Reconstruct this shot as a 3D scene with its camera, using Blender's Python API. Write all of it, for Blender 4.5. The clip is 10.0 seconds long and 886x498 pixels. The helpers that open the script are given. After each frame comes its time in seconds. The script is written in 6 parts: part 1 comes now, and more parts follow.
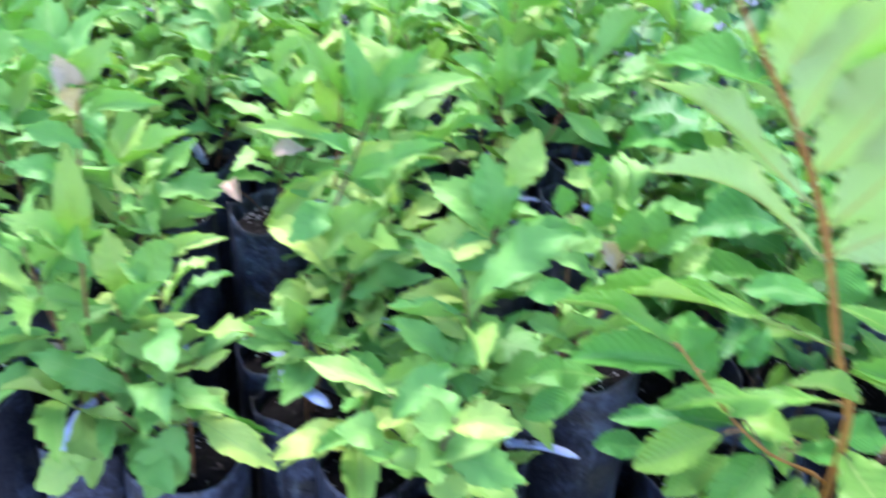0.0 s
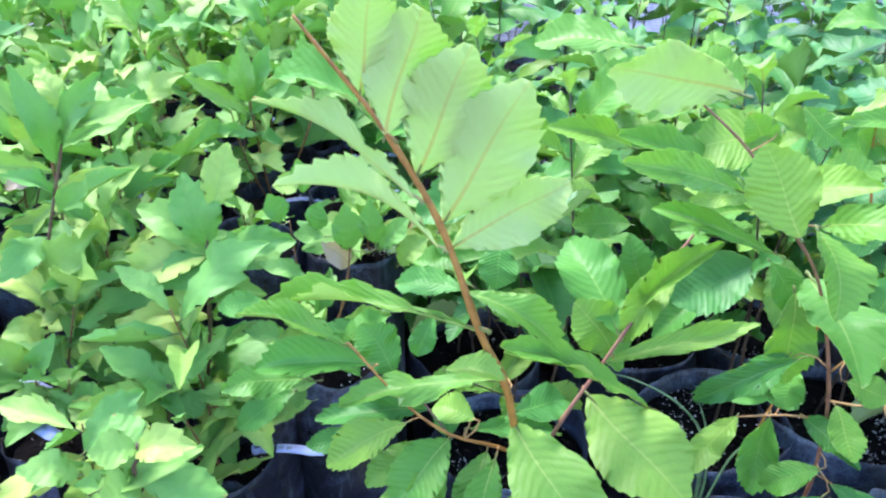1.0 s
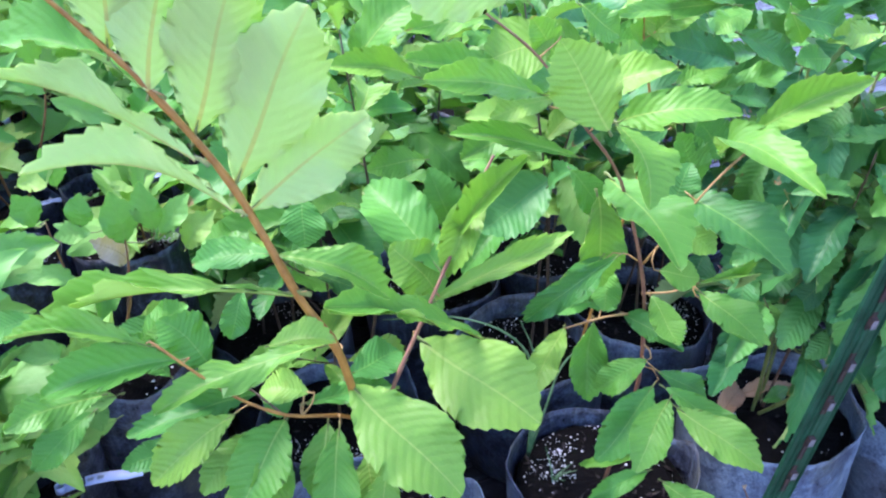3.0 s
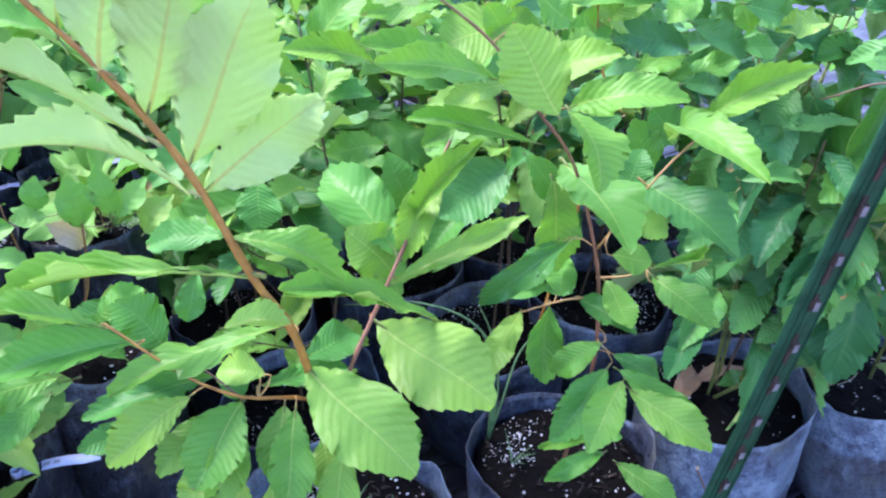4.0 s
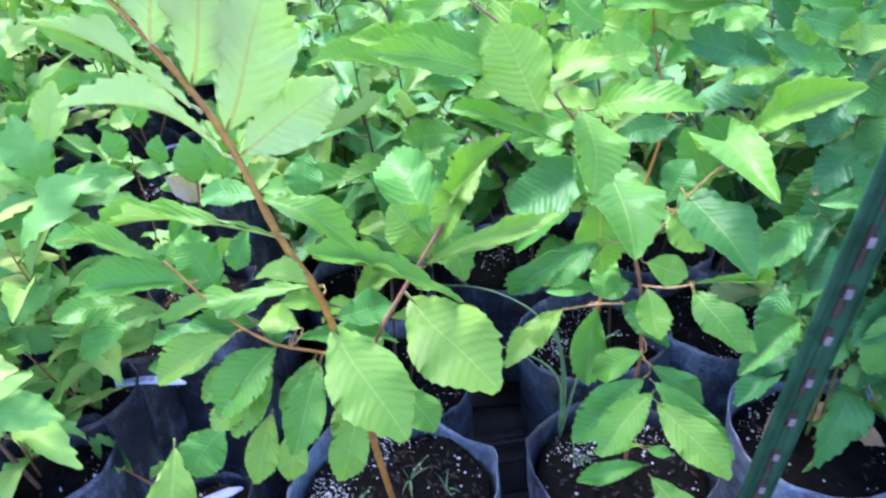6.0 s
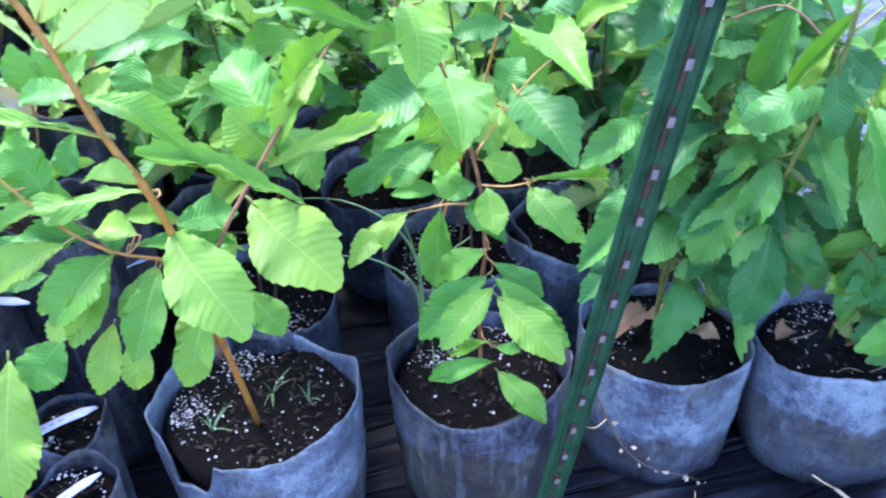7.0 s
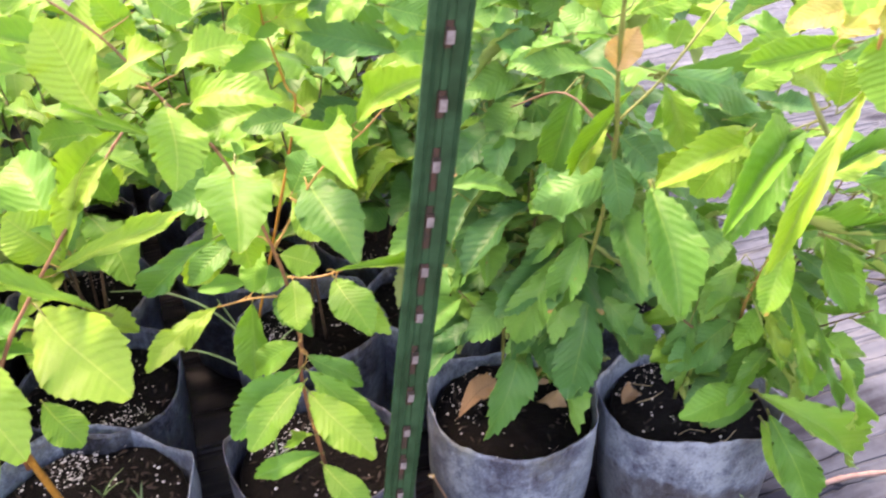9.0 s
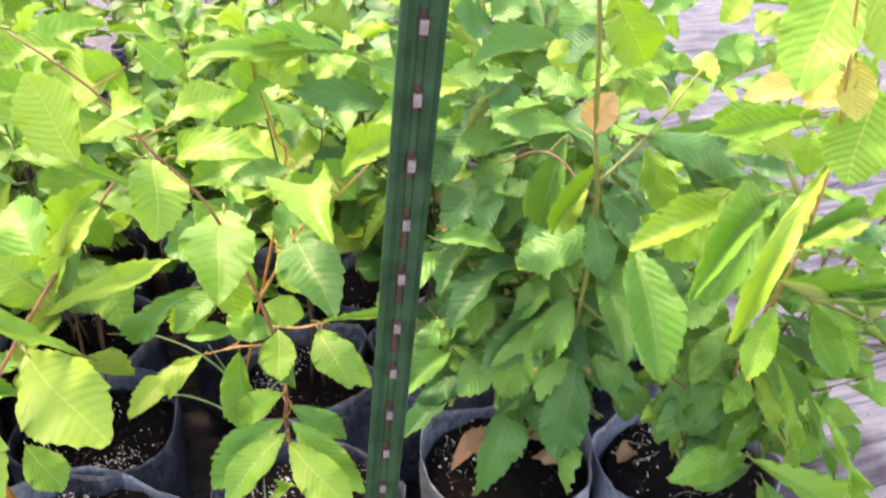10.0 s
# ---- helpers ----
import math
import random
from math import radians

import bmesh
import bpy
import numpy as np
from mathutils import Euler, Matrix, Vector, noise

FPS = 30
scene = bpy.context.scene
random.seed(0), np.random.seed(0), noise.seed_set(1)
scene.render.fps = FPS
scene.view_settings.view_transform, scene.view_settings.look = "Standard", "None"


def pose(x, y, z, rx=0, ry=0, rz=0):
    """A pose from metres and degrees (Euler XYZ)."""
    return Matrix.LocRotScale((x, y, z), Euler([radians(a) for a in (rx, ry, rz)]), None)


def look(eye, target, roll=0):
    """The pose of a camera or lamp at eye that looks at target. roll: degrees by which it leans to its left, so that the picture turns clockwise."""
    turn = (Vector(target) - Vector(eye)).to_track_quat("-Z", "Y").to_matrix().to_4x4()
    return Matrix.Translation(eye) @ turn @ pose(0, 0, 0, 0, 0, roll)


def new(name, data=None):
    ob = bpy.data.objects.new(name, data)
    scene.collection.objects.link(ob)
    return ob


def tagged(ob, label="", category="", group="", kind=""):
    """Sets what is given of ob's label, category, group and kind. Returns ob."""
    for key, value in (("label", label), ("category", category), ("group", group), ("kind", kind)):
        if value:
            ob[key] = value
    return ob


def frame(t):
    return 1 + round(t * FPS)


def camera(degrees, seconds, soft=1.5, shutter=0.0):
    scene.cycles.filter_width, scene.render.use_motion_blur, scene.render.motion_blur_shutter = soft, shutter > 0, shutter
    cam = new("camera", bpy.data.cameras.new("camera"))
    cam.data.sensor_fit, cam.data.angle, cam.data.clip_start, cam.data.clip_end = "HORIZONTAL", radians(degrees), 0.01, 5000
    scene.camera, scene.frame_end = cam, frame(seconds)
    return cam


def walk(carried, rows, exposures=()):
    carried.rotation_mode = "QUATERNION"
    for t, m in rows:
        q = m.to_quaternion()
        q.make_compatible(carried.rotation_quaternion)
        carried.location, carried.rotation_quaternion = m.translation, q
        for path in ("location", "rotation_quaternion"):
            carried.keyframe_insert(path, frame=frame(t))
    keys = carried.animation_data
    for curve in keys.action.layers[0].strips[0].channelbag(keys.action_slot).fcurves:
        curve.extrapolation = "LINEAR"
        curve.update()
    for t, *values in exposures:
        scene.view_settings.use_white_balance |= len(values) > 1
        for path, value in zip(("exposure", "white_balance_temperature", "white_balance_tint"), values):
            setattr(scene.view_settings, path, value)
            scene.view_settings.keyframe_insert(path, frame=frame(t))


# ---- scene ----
cam = camera(56.3, 10.0, 2.2, 0.5)
PATH = [
    (0, (0.071, 0.127, 1.086), (0.105, 1.921, 0.201), 4.0),
    (0.5, (0.247, 0.109, 1.105), (0.384, 1.842, 0.116), 0.6),
    (1, (0.348, 0.111, 1.132), (0.535, 1.872, 0.203), -0.6),
    (1.5, (0.346, 0.14, 1.13), (0.685, 1.838, 0.13), 1.1),
    (1.8, (0.336, 0.156, 1.127), (0.735, 1.813, 0.080), -0.2),
    (2, (0.314, 0.162, 1.107), (0.696, 1.875, 0.147), -1.9),
    (2.2, (0.320, 0.167, 1.103), (0.677, 1.891, 0.154), -4.3),
    (2.5, (0.321, 0.174, 1.094), (0.874, 1.846, 0.146), -3.9),
    (3, (0.328, 0.163, 1.085), (1.017, 1.748, 0.078), -3.2),
    (3.2, (0.329, 0.16, 1.094), (1.012, 1.745, 0.084), -3.0),
    (4.3, (0.339, 0.143, 1.08), (1.097, 1.68, 0.049), -1.7),
    (4.5, (0.34, 0.148, 1.097), (1.094, 1.7, 0.086), -2.1),
    (5, (0.375, 0.131, 1.104), (0.941, 1.784, 0.132), -2.9),
    (5.2, (0.403, 0.102, 1.09), (0.824, 1.806, 0.13), -3.3),
    (6.3, (0.551, 0.016, 1.075), (0.761, 1.708, 0.029), -4.2),
    (6.5, (0.563, -0.001, 1.06), (0.865, 1.65, -0.029), -3.6),
    (6.8, (0.578, -0.016, 1.045), (0.977, 1.595, -0.071), -1.5),
    (7, (0.576, -0.012, 1.044), (1.007, 1.584, -0.082), -1.6),
    (7.5, (0.571, 0.03, 1.037), (1.14, 1.545, -0.139), -0.8),
    (8, (0.602, 0.048, 1.042), (1.155, 1.541, -0.168), -3.8),
    (8.3, (0.635, 0.024, 1.057), (1.256, 1.554, -0.072), -2.1),
    (8.5, (0.663, 0.007, 1.062), (1.266, 1.557, -0.049), -1.2),
    (9, (0.721, -0.018, 1.073), (1.334, 1.58, 0.038), -1.4),
    (9.5, (0.759, -0.031, 1.074), (1.363, 1.582, 0.056), -1.5),
    (10, (0.765, -0.031, 1.084), (1.338, 1.637, 0.142), -0.9),
]
EXPOSURES = [(0.0, 2.52, 5900, 27), (2.0, 2.48, 5850, 31), (4.5, 2.5, 5800, 35), (6.3, 2.7, 5650, 34), (7.2, 2.98, 5900, 30), (8.0, 3.24, 8700, 36), (8.6, 3.03, 9700, 39), (10.0, 2.89, 9800, 37)]
walk(cam, [(t, look(eye, target, roll)) for t, eye, target, roll in PATH], EXPOSURES)

# ---- light ----
world = bpy.data.worlds.new("world")
scene.world = world
world.use_nodes = True
sky = world.node_tree.nodes.new("ShaderNodeTexSky")
sky.sky_type, sky.sun_disc = "NISHITA", False
sky.sun_elevation, sky.sun_rotation = radians(58), radians(-35)
world.node_tree.links.new(sky.outputs[0], world.node_tree.nodes["Background"].inputs[0])
world.node_tree.nodes["Background"].inputs[1].default_value = 0.15
sun = new("sun", bpy.data.lights.new("sun", "SUN"))
sun.data.energy, sun.data.angle, sun.data.color = 1.5, radians(28), (1.0, 0.95, 0.86)
sun.matrix_world = look((-2.0, 3.0, 5.6), (0, 0, 0))


# ---- materials ----
class Mat:
    """A node material with short ways to add and link nodes."""

    def __init__(self, name):
        self.m = bpy.data.materials.new(name)
        self.m.use_nodes = True
        self.t = self.m.node_tree
        self.b = self.t.nodes["Principled BSDF"]
        self.out = self.t.nodes["Material Output"]

    def n(self, kind, **props):
        node = self.t.nodes.new("ShaderNode" + kind)
        for k, v in props.items():
            setattr(node, k, v)
        return node

    def l(self, a, b):
        self.t.links.new(a, b)

    def math(self, op, a, b=0.0, c=None):
        node = self.n("Math", operation=op)
        for i, v in enumerate((a, b) if c is None else (a, b, c)):
            if isinstance(v, (int, float)):
                node.inputs[i].default_value = v
            else:
                self.l(v, node.inputs[i])
        return node.outputs[0]

    def noise(self, scale, detail=4.0, vec=None, rough=0.6):
        node = self.n("TexNoise")
        node.inputs["Scale"].default_value, node.inputs["Detail"].default_value = scale, detail
        node.inputs["Roughness"].default_value = rough
        if vec is not None:
            self.l(vec, node.inputs["Vector"])
        return node.outputs["Fac"]

    def ramp(self, fac, stops):
        node = self.n("ValToRGB")
        el = node.color_ramp.elements
        while len(el) < len(stops):
            el.new(0.5)
        for e, (pos, col) in zip(el, stops):
            e.position, e.color = pos, (*col, 1) if len(col) == 3 else col
        self.l(fac, node.inputs[0])
        return node.outputs[0]

    def mix(self, fac, a, b, blend="MIX"):
        node = self.n("Mix", data_type="RGBA", blend_type=blend)
        for sock, v in ((node.inputs[0], fac), (node.inputs[6], a), (node.inputs[7], b)):
            if isinstance(v, (int, float)):
                sock.default_value = v
            elif isinstance(v, tuple):
                sock.default_value = (*v, 1)
            else:
                self.l(v, sock)
        return node.outputs[2]

    def bump(self, height, strength, distance):
        node = self.n("Bump")
        node.inputs["Strength"].default_value, node.inputs["Distance"].default_value = strength, distance
        self.l(height, node.inputs["Height"])
        self.l(node.outputs[0], self.b.inputs["Normal"])
        return node.outputs[0]


def leaf_material(name, stops, vein, pale, gloss, through_light, teeth, blemish, midrib=None, relief=0.42):
    """stops: the run of colours over the leaves of a kind; vein: colour of the ribs; pale: how far the face is whitened."""
    m = Mat(name)
    co = m.n("TexCoord").outputs["UV"]
    xyz = m.n("SeparateXYZ")
    m.l(co, xyz.inputs[0])
    ax = m.math("ABSOLUTE", xyz.outputs[0])
    info = m.n("ObjectInfo").outputs["Random"]
    off = m.n("VectorMath", operation="ADD")
    m.l(co, off.inputs[0])
    comb = m.n("CombineXYZ")
    m.l(m.math("MULTIPLY", info, 37.0), comb.inputs[0])
    m.l(m.math("MULTIPLY", info, 11.0), comb.inputs[2])
    m.l(comb.outputs[0], off.inputs[1])
    spot = off.outputs[0]
    broad, fine = m.noise(2.2, 3.0, spot), m.noise(26.0, 3.0, spot)
    tone = m.math("ADD", info, m.math("MULTIPLY", m.math("SUBTRACT", broad, 0.5), 0.34))
    col = m.ramp(tone, stops)
    col = m.mix(m.math("MULTIPLY", m.math("SUBTRACT", fine, 0.35), 0.35), col, m.mix(0.5, col, (0.02, 0.05, 0.01)))
    bow = m.math("ADD", m.math("MULTIPLY", ax, 0.30), m.math("MULTIPLY", m.math("MULTIPLY", ax, ax), 0.35))
    sway = m.math("MULTIPLY", m.math("SUBTRACT", m.noise(5.0, 2.0, spot), 0.5), 0.05)
    run = m.math("FRACT", m.math("MULTIPLY", m.math("ADD", sway, m.math("SUBTRACT", xyz.outputs[1], bow)), float(teeth)))
    side = m.math("ABSOLUTE", m.math("SUBTRACT", run, 0.5))
    line = m.math("MULTIPLY", m.math("GREATER_THAN", side, 0.474), m.math("MULTIPLY", broad, 0.42))
    rib = m.math("LESS_THAN", ax, m.math("SUBTRACT", 0.017 if midrib is None else 0.026, m.math("MULTIPLY", xyz.outputs[1], 0.012)))
    if pale:
        col = m.mix(pale, col, (0.74, 0.90, 0.36))
    col = m.mix(line, col, vein)
    fade = m.math("MULTIPLY", rib, m.math("SUBTRACT", 0.55, m.math("MULTIPLY", xyz.outputs[1], 0.0 if midrib is None else 0.42)))
    col = m.mix(fade, col, midrib or vein)
    rust = m.math("MULTIPLY", m.math("GREATER_THAN", m.noise(3.4, 4.0, spot), 0.54 + 0.5 * (1 - blemish)), 0.8)
    col = m.mix(rust, col, (0.30, 0.17, 0.06))
    luck = m.math("FRACT", m.math("MULTIPLY", info, 7.3))
    scorch = m.math("ADD", xyz.outputs[1], m.math("MULTIPLY", m.math("SUBTRACT", m.noise(7.0, 4.0, spot), 0.5), 0.5))
    scorch = m.math("GREATER_THAN", scorch, m.math("ADD", 1.02 - 0.1 * blemish, m.math("MULTIPLY", luck, 0.45)))
    col = m.mix(m.math("MULTIPLY", scorch, 0.8), col, (0.36, 0.20, 0.08))
    m.l(col, m.b.inputs["Base Color"])
    m.b.inputs["Roughness"].default_value = gloss
    m.b.inputs["Specular IOR Level"].default_value = 0.36
    height = m.math("ADD", m.math("MULTIPLY", m.math("MULTIPLY", m.math("COSINE", m.math("MULTIPLY", run, 6.283)), -relief), m.math("ADD", 0.4, broad)), m.math("MULTIPLY", m.noise(8.0, 3.0, spot), 2.4))
    nrm = m.bump(height, 0.30, 0.0016)
    tr = m.n("BsdfTranslucent")
    m.l(m.mix(1.0, m.mix(0.35, col, (0.38, 0.68, 0.15) if pale < 0.7 else (0.62, 0.90, 0.26)), (1.0, 1.0, 0.75), "MULTIPLY"), tr.inputs[0])
    m.l(nrm, tr.inputs["Normal"])
    mixer = m.n("MixShader")
    mixer.inputs[0].default_value = through_light
    m.l(m.b.outputs[0], mixer.inputs[1])
    m.l(tr.outputs[0], mixer.inputs[2])
    m.l(mixer.outputs[0], m.out.inputs[0])
    return m.m


GREEN = ((0.0, (0.054, 0.22, 0.045)), (0.45, (0.082, 0.31, 0.050)), (0.8, (0.13, 0.39, 0.05)), (1.0, (0.24, 0.44, 0.065)))
DEEP = ((0.0, (0.022, 0.14, 0.046)), (0.5, (0.048, 0.23, 0.060)), (1.0, (0.11, 0.33, 0.06)))
YOUNG = ((0.0, (0.11, 0.33, 0.046)), (0.5, (0.175, 0.40, 0.054)), (1.0, (0.24, 0.44, 0.064)))
SMALL = ((0.0, (0.16, 0.42, 0.09)), (0.4, (0.22, 0.49, 0.10)), (0.75, (0.32, 0.55, 0.11)), (1.0, (0.44, 0.60, 0.13)))
TEETH = 13
green_top = leaf_material("green_leaf", GREEN, (0.26, 0.48, 0.10), 0.0, 0.46, 0.36, TEETH, 0.52)
green_under = leaf_material("green_leaf_underside", GREEN, (0.42, 0.52, 0.22), 0.42, 0.6, 0.34, TEETH, 0.4)
deep_top = leaf_material("deep_green_leaf", DEEP, (0.16, 0.32, 0.08), 0.0, 0.48, 0.28, TEETH, 0.66, None, 0.5)
deep_under = leaf_material("deep_leaf_underside", DEEP, (0.3, 0.4, 0.18), 0.35, 0.6, 0.28, TEETH, 0.4)
young_top = leaf_material("young_leaf", YOUNG, (0.46, 0.58, 0.14), 0.0, 0.45, 0.42, TEETH, 0.55)
young_under = leaf_material("young_leaf_underside", YOUNG, (0.58, 0.62, 0.24), 0.75, 0.5, 0.50, TEETH, 0.05, (0.66, 0.36, 0.09))
small_top = leaf_material("seedling_leaf", SMALL, (0.24, 0.45, 0.12), 0.0, 0.55, 0.36, 6, 0.5)
small_under = leaf_material("seedling_leaf_underside", SMALL, (0.3, 0.45, 0.2), 0.22, 0.6, 0.40, 6, 0.4)
DRY = ((0.0, (0.58, 0.42, 0.30)), (0.5, (0.72, 0.57, 0.44)), (1.0, (0.80, 0.68, 0.55)))
BLUSH = ((0.0, (0.44, 0.54, 0.12)), (0.5, (0.64, 0.58, 0.21)), (1.0, (0.78, 0.52, 0.30)))
blush_top = leaf_material("blushed_leaf", BLUSH, (0.5, 0.3, 0.15), 0.0, 0.5, 0.5, TEETH, 0.7)
dry_top = leaf_material("dry_leaf", DRY, (0.4, 0.27, 0.15), 0.0, 0.7, 0.4, TEETH, 0.1)
LITTER = ((0.0, (0.20, 0.11, 0.06)), (0.5, (0.32, 0.19, 0.105)), (1.0, (0.42, 0.27, 0.16)))
litter_top = leaf_material("brown_leaf_litter", LITTER, (0.12, 0.06, 0.03), 0.0, 0.75, 0.1, TEETH, 0.5)


def bark_material(name, a, b):
    m = Mat(name)
    co = m.n("TexCoord").outputs["Object"]
    m.l(m.ramp(m.noise(60.0, 4.0, co), ((0.3, a), (0.75, b))), m.b.inputs["Base Color"])
    m.b.inputs["Roughness"].default_value = 0.55
    m.bump(m.noise(220.0, 3.0, co), 0.4, 0.001)
    return m.m


bark = bark_material("reddish_bark", (0.22, 0.095, 0.014), (0.44, 0.22, 0.035))
bark_grey = bark_material("brown_bark", (0.07, 0.038, 0.022), (0.19, 0.105, 0.065))
# brown_bark at about half its value, for stems in the rows behind
bark_dark = bark_material("dark_brown_bark", (0.035, 0.024, 0.014), (0.10, 0.065, 0.036))
bark_tan = bark_material("orange_stalk", (0.30, 0.17, 0.05), (0.48, 0.30, 0.10))
bark_plum = bark_material("plum_brown_bark", (0.15, 0.062, 0.034), (0.31, 0.15, 0.075))
bark_red = bark_material("reddish_shoot", (0.13, 0.055, 0.02), (0.30, 0.14, 0.05))
bark_pale = bark_material("pale_stick", (0.30, 0.17, 0.13), (0.5, 0.33, 0.27))
bark_green = bark_material("green_shoot", (0.09, 0.13, 0.03), (0.22, 0.27, 0.07))


def bag_material(name, clean, wet=0.0):
    """Limp black polythene: a frosted film of dust, water marks, algae; wet: how high the damp dark foot reaches.
    The pale blue patches are dust with the sky's sheen painted in.
    """
    m = Mat(name)
    co = m.n("TexCoord").outputs["Object"]
    info = m.n("ObjectInfo").outputs["Random"]
    shift = m.n("VectorMath", operation="ADD")
    m.l(co, shift.inputs[0])
    m.l(info, shift.inputs[1])
    co2 = shift.outputs[0]
    big, mid, fine = m.noise(11.0, 5.0, co2, 0.65), m.noise(60.0, 6.0, co2, 0.8), m.noise(260.0, 3.0, co2)
    level = m.math("ADD", m.math("MULTIPLY", big, 1.25), m.math("ADD", m.math("MULTIPLY", mid, 0.88), m.math("MULTIPLY", fine, 0.5)))
    level = m.math("SUBTRACT", level, clean + 0.785)
    if wet:
        z = m.n("SeparateXYZ")
        m.l(co, z.inputs[0])
        line = m.math("ADD", z.outputs[2], m.math("MULTIPLY", m.math("SUBTRACT", m.noise(7.0, 3.0, co2), 0.5), 0.16))
        damp = m.ramp(line, ((wet - 0.012, (1, 1, 1)), (wet + 0.006, (0, 0, 0))))
        level = m.math("SUBTRACT", level, m.math("MULTIPLY", damp, 0.13))
    # steel blue steps: dust plus sky sheen put into the base colour
    dust_sheen = m.ramp(level, ((0.30, (0.014, 0.017, 0.026)), (0.46, (0.052, 0.066, 0.104)), (0.62, (0.096, 0.135, 0.190)), (0.82, (0.20, 0.27, 0.34))))
    algae = m.ramp(m.noise(9.0, 5.0, co2, 0.7), ((0.52, (0, 0, 0)), (0.68, (0.55, 0.55, 0.55))))
    if wet:
        dust_sheen = m.mix(m.math("MULTIPLY", damp, 0.55), dust_sheen, (0.050, 0.048, 0.045))
    drip = m.n("Mapping")
    drip.inputs["Scale"].default_value = (1.0, 1.0, 0.12)
    m.l(co2, drip.inputs[0])
    runs = m.ramp(m.noise(70.0, 3.0, drip.outputs[0], 0.6), ((0.54, (0, 0, 0)), (0.74, (0.3, 0.3, 0.3))))
    dust_sheen = m.mix(runs, dust_sheen, (0.24, 0.31, 0.38))
    m.l(m.mix(algae, dust_sheen, (0.090, 0.096, 0.055)), m.b.inputs["Base Color"])
    m.l(m.ramp(mid, ((0.35, (0.26,) * 3), (0.7, (0.55,) * 3))), m.b.inputs["Roughness"])
    m.bump(m.math("ADD", m.noise(21.0, 5.0, co2), m.math("MULTIPLY", m.noise(110.0, 3.0, co2), 0.25)), 0.75, 0.011)
    return m.m


def soil_material():
    m = Mat("potting_soil")
    co = m.n("TexCoord").outputs["Object"]
    m.l(m.ramp(m.noise(90.0, 6.0, co, 0.75), ((0.38, (0.0009, 0.0009, 0.0009)), (0.56, (0.0026, 0.0021, 0.0019)), (0.72, (0.011, 0.008, 0.0066)))), m.b.inputs["Base Color"])
    m.b.inputs["Roughness"].default_value = 0.9
    m.b.inputs["Specular IOR Level"].default_value = 0.15
    m.bump(m.noise(140.0, 5.0, co, 0.7), 0.9, 0.006)
    return m.m


def film_material():
    m = Mat("black_mulch_film")
    co = m.n("TexCoord").outputs["Object"]
    stretch = m.n("Mapping")
    stretch.inputs["Scale"].default_value = (0.22, 6.0, 1.0)
    stretch.inputs["Rotation"].default_value = (0, 0, radians(17))
    m.l(co, stretch.inputs[0])
    folds = m.noise(2.6, 2.5, stretch.outputs[0], 0.5)
    crease = m.math("ABSOLUTE", m.math("SUBTRACT", m.noise(3.4, 2.0, stretch.outputs[0], 0.4), 0.5))
    x = m.n("SeparateXYZ")
    m.l(co, x.inputs[0])
    # sky reflection painted into the colour, paler towards +x
    right_sheen = m.ramp(m.math("DIVIDE", x.outputs[0], 4.0), ((0.33, (0, 0, 0)), (0.48, (0.30, 0.30, 0.30))))
    # pale and dark streaks that paint in how the folds catch light
    streak = m.math("MULTIPLY", m.math("SUBTRACT", m.noise(5.0, 4.0, stretch.outputs[0], 0.6), 0.5), 0.7)
    dust_sheen = m.math("ADD", m.math("ADD", m.noise(4.0, 6.0, co, 0.7), right_sheen), streak)
    m.l(m.ramp(dust_sheen, ((0.35, (0.004, 0.004, 0.007)), (0.6, (0.016, 0.017, 0.024)), (0.85, (0.078, 0.095, 0.120)))), m.b.inputs["Base Color"])
    m.l(m.ramp(m.noise(40.0, 4.0, co), ((0.3, (0.36,) * 3), (0.7, (0.6,) * 3))), m.b.inputs["Roughness"])
    m.b.inputs["Specular IOR Level"].default_value = 0.18
    m.bump(m.math("ADD", m.math("MULTIPLY", folds, 0.45), m.math("MINIMUM", m.math("MULTIPLY", crease, 7.0), 0.22)), 0.85, 0.04)
    return m.m


def ground_material():
    m = Mat("bare_earth")
    co = m.n("TexCoord").outputs["Object"]
    m.l(m.ramp(m.math("ADD", m.math("MULTIPLY", m.noise(3.0, 5.0, co), 0.5), m.math("MULTIPLY", m.noise(60.0, 6.0, co, 0.7), 0.5)),
               ((0.35, (0.06, 0.047, 0.047)), (0.55, (0.145, 0.118, 0.118)), (0.7, (0.25, 0.21, 0.205)))), m.b.inputs["Base Color"])
    m.b.inputs["Roughness"].default_value = 0.9
    m.bump(m.noise(90.0, 6.0, co, 0.7), 0.7, 0.01)
    return m.m


def plain_material(name, a, b, scale, rough, metal=0.0, bump=0.2):
    m = Mat(name)
    co = m.n("TexCoord").outputs["Object"]
    m.l(m.ramp(m.noise(scale, 5.0, co, 0.65), ((0.35, a), (0.7, b))), m.b.inputs["Base Color"])
    m.b.inputs["Roughness"].default_value, m.b.inputs["Metallic"].default_value = rough, metal
    m.bump(m.noise(scale * 3, 3.0, co), bump, 0.001)
    return m.m


dusty_mat, bag_mat = bag_material("dusty_plastic_bag", -0.12, 0.07), bag_material("black_plastic_bag", 0.09)
narrow_mat = bag_material("narrow_plastic_bag", 0.22)
stained_mat, worn_mat = bag_material("stained_plastic_bag", -0.13, 0.11), bag_material("worn_plastic_bag", 0.15, 0.12)
soil_mat, film_mat, earth_mat = soil_material(), film_material(), ground_material()
chip_mat = plain_material("bark_chip", (0.005, 0.0035, 0.003), (0.03, 0.018, 0.012), 60.0, 0.8)
perlite_mat = plain_material("perlite", (0.62, 0.61, 0.58), (0.85, 0.84, 0.82), 200.0, 0.9)
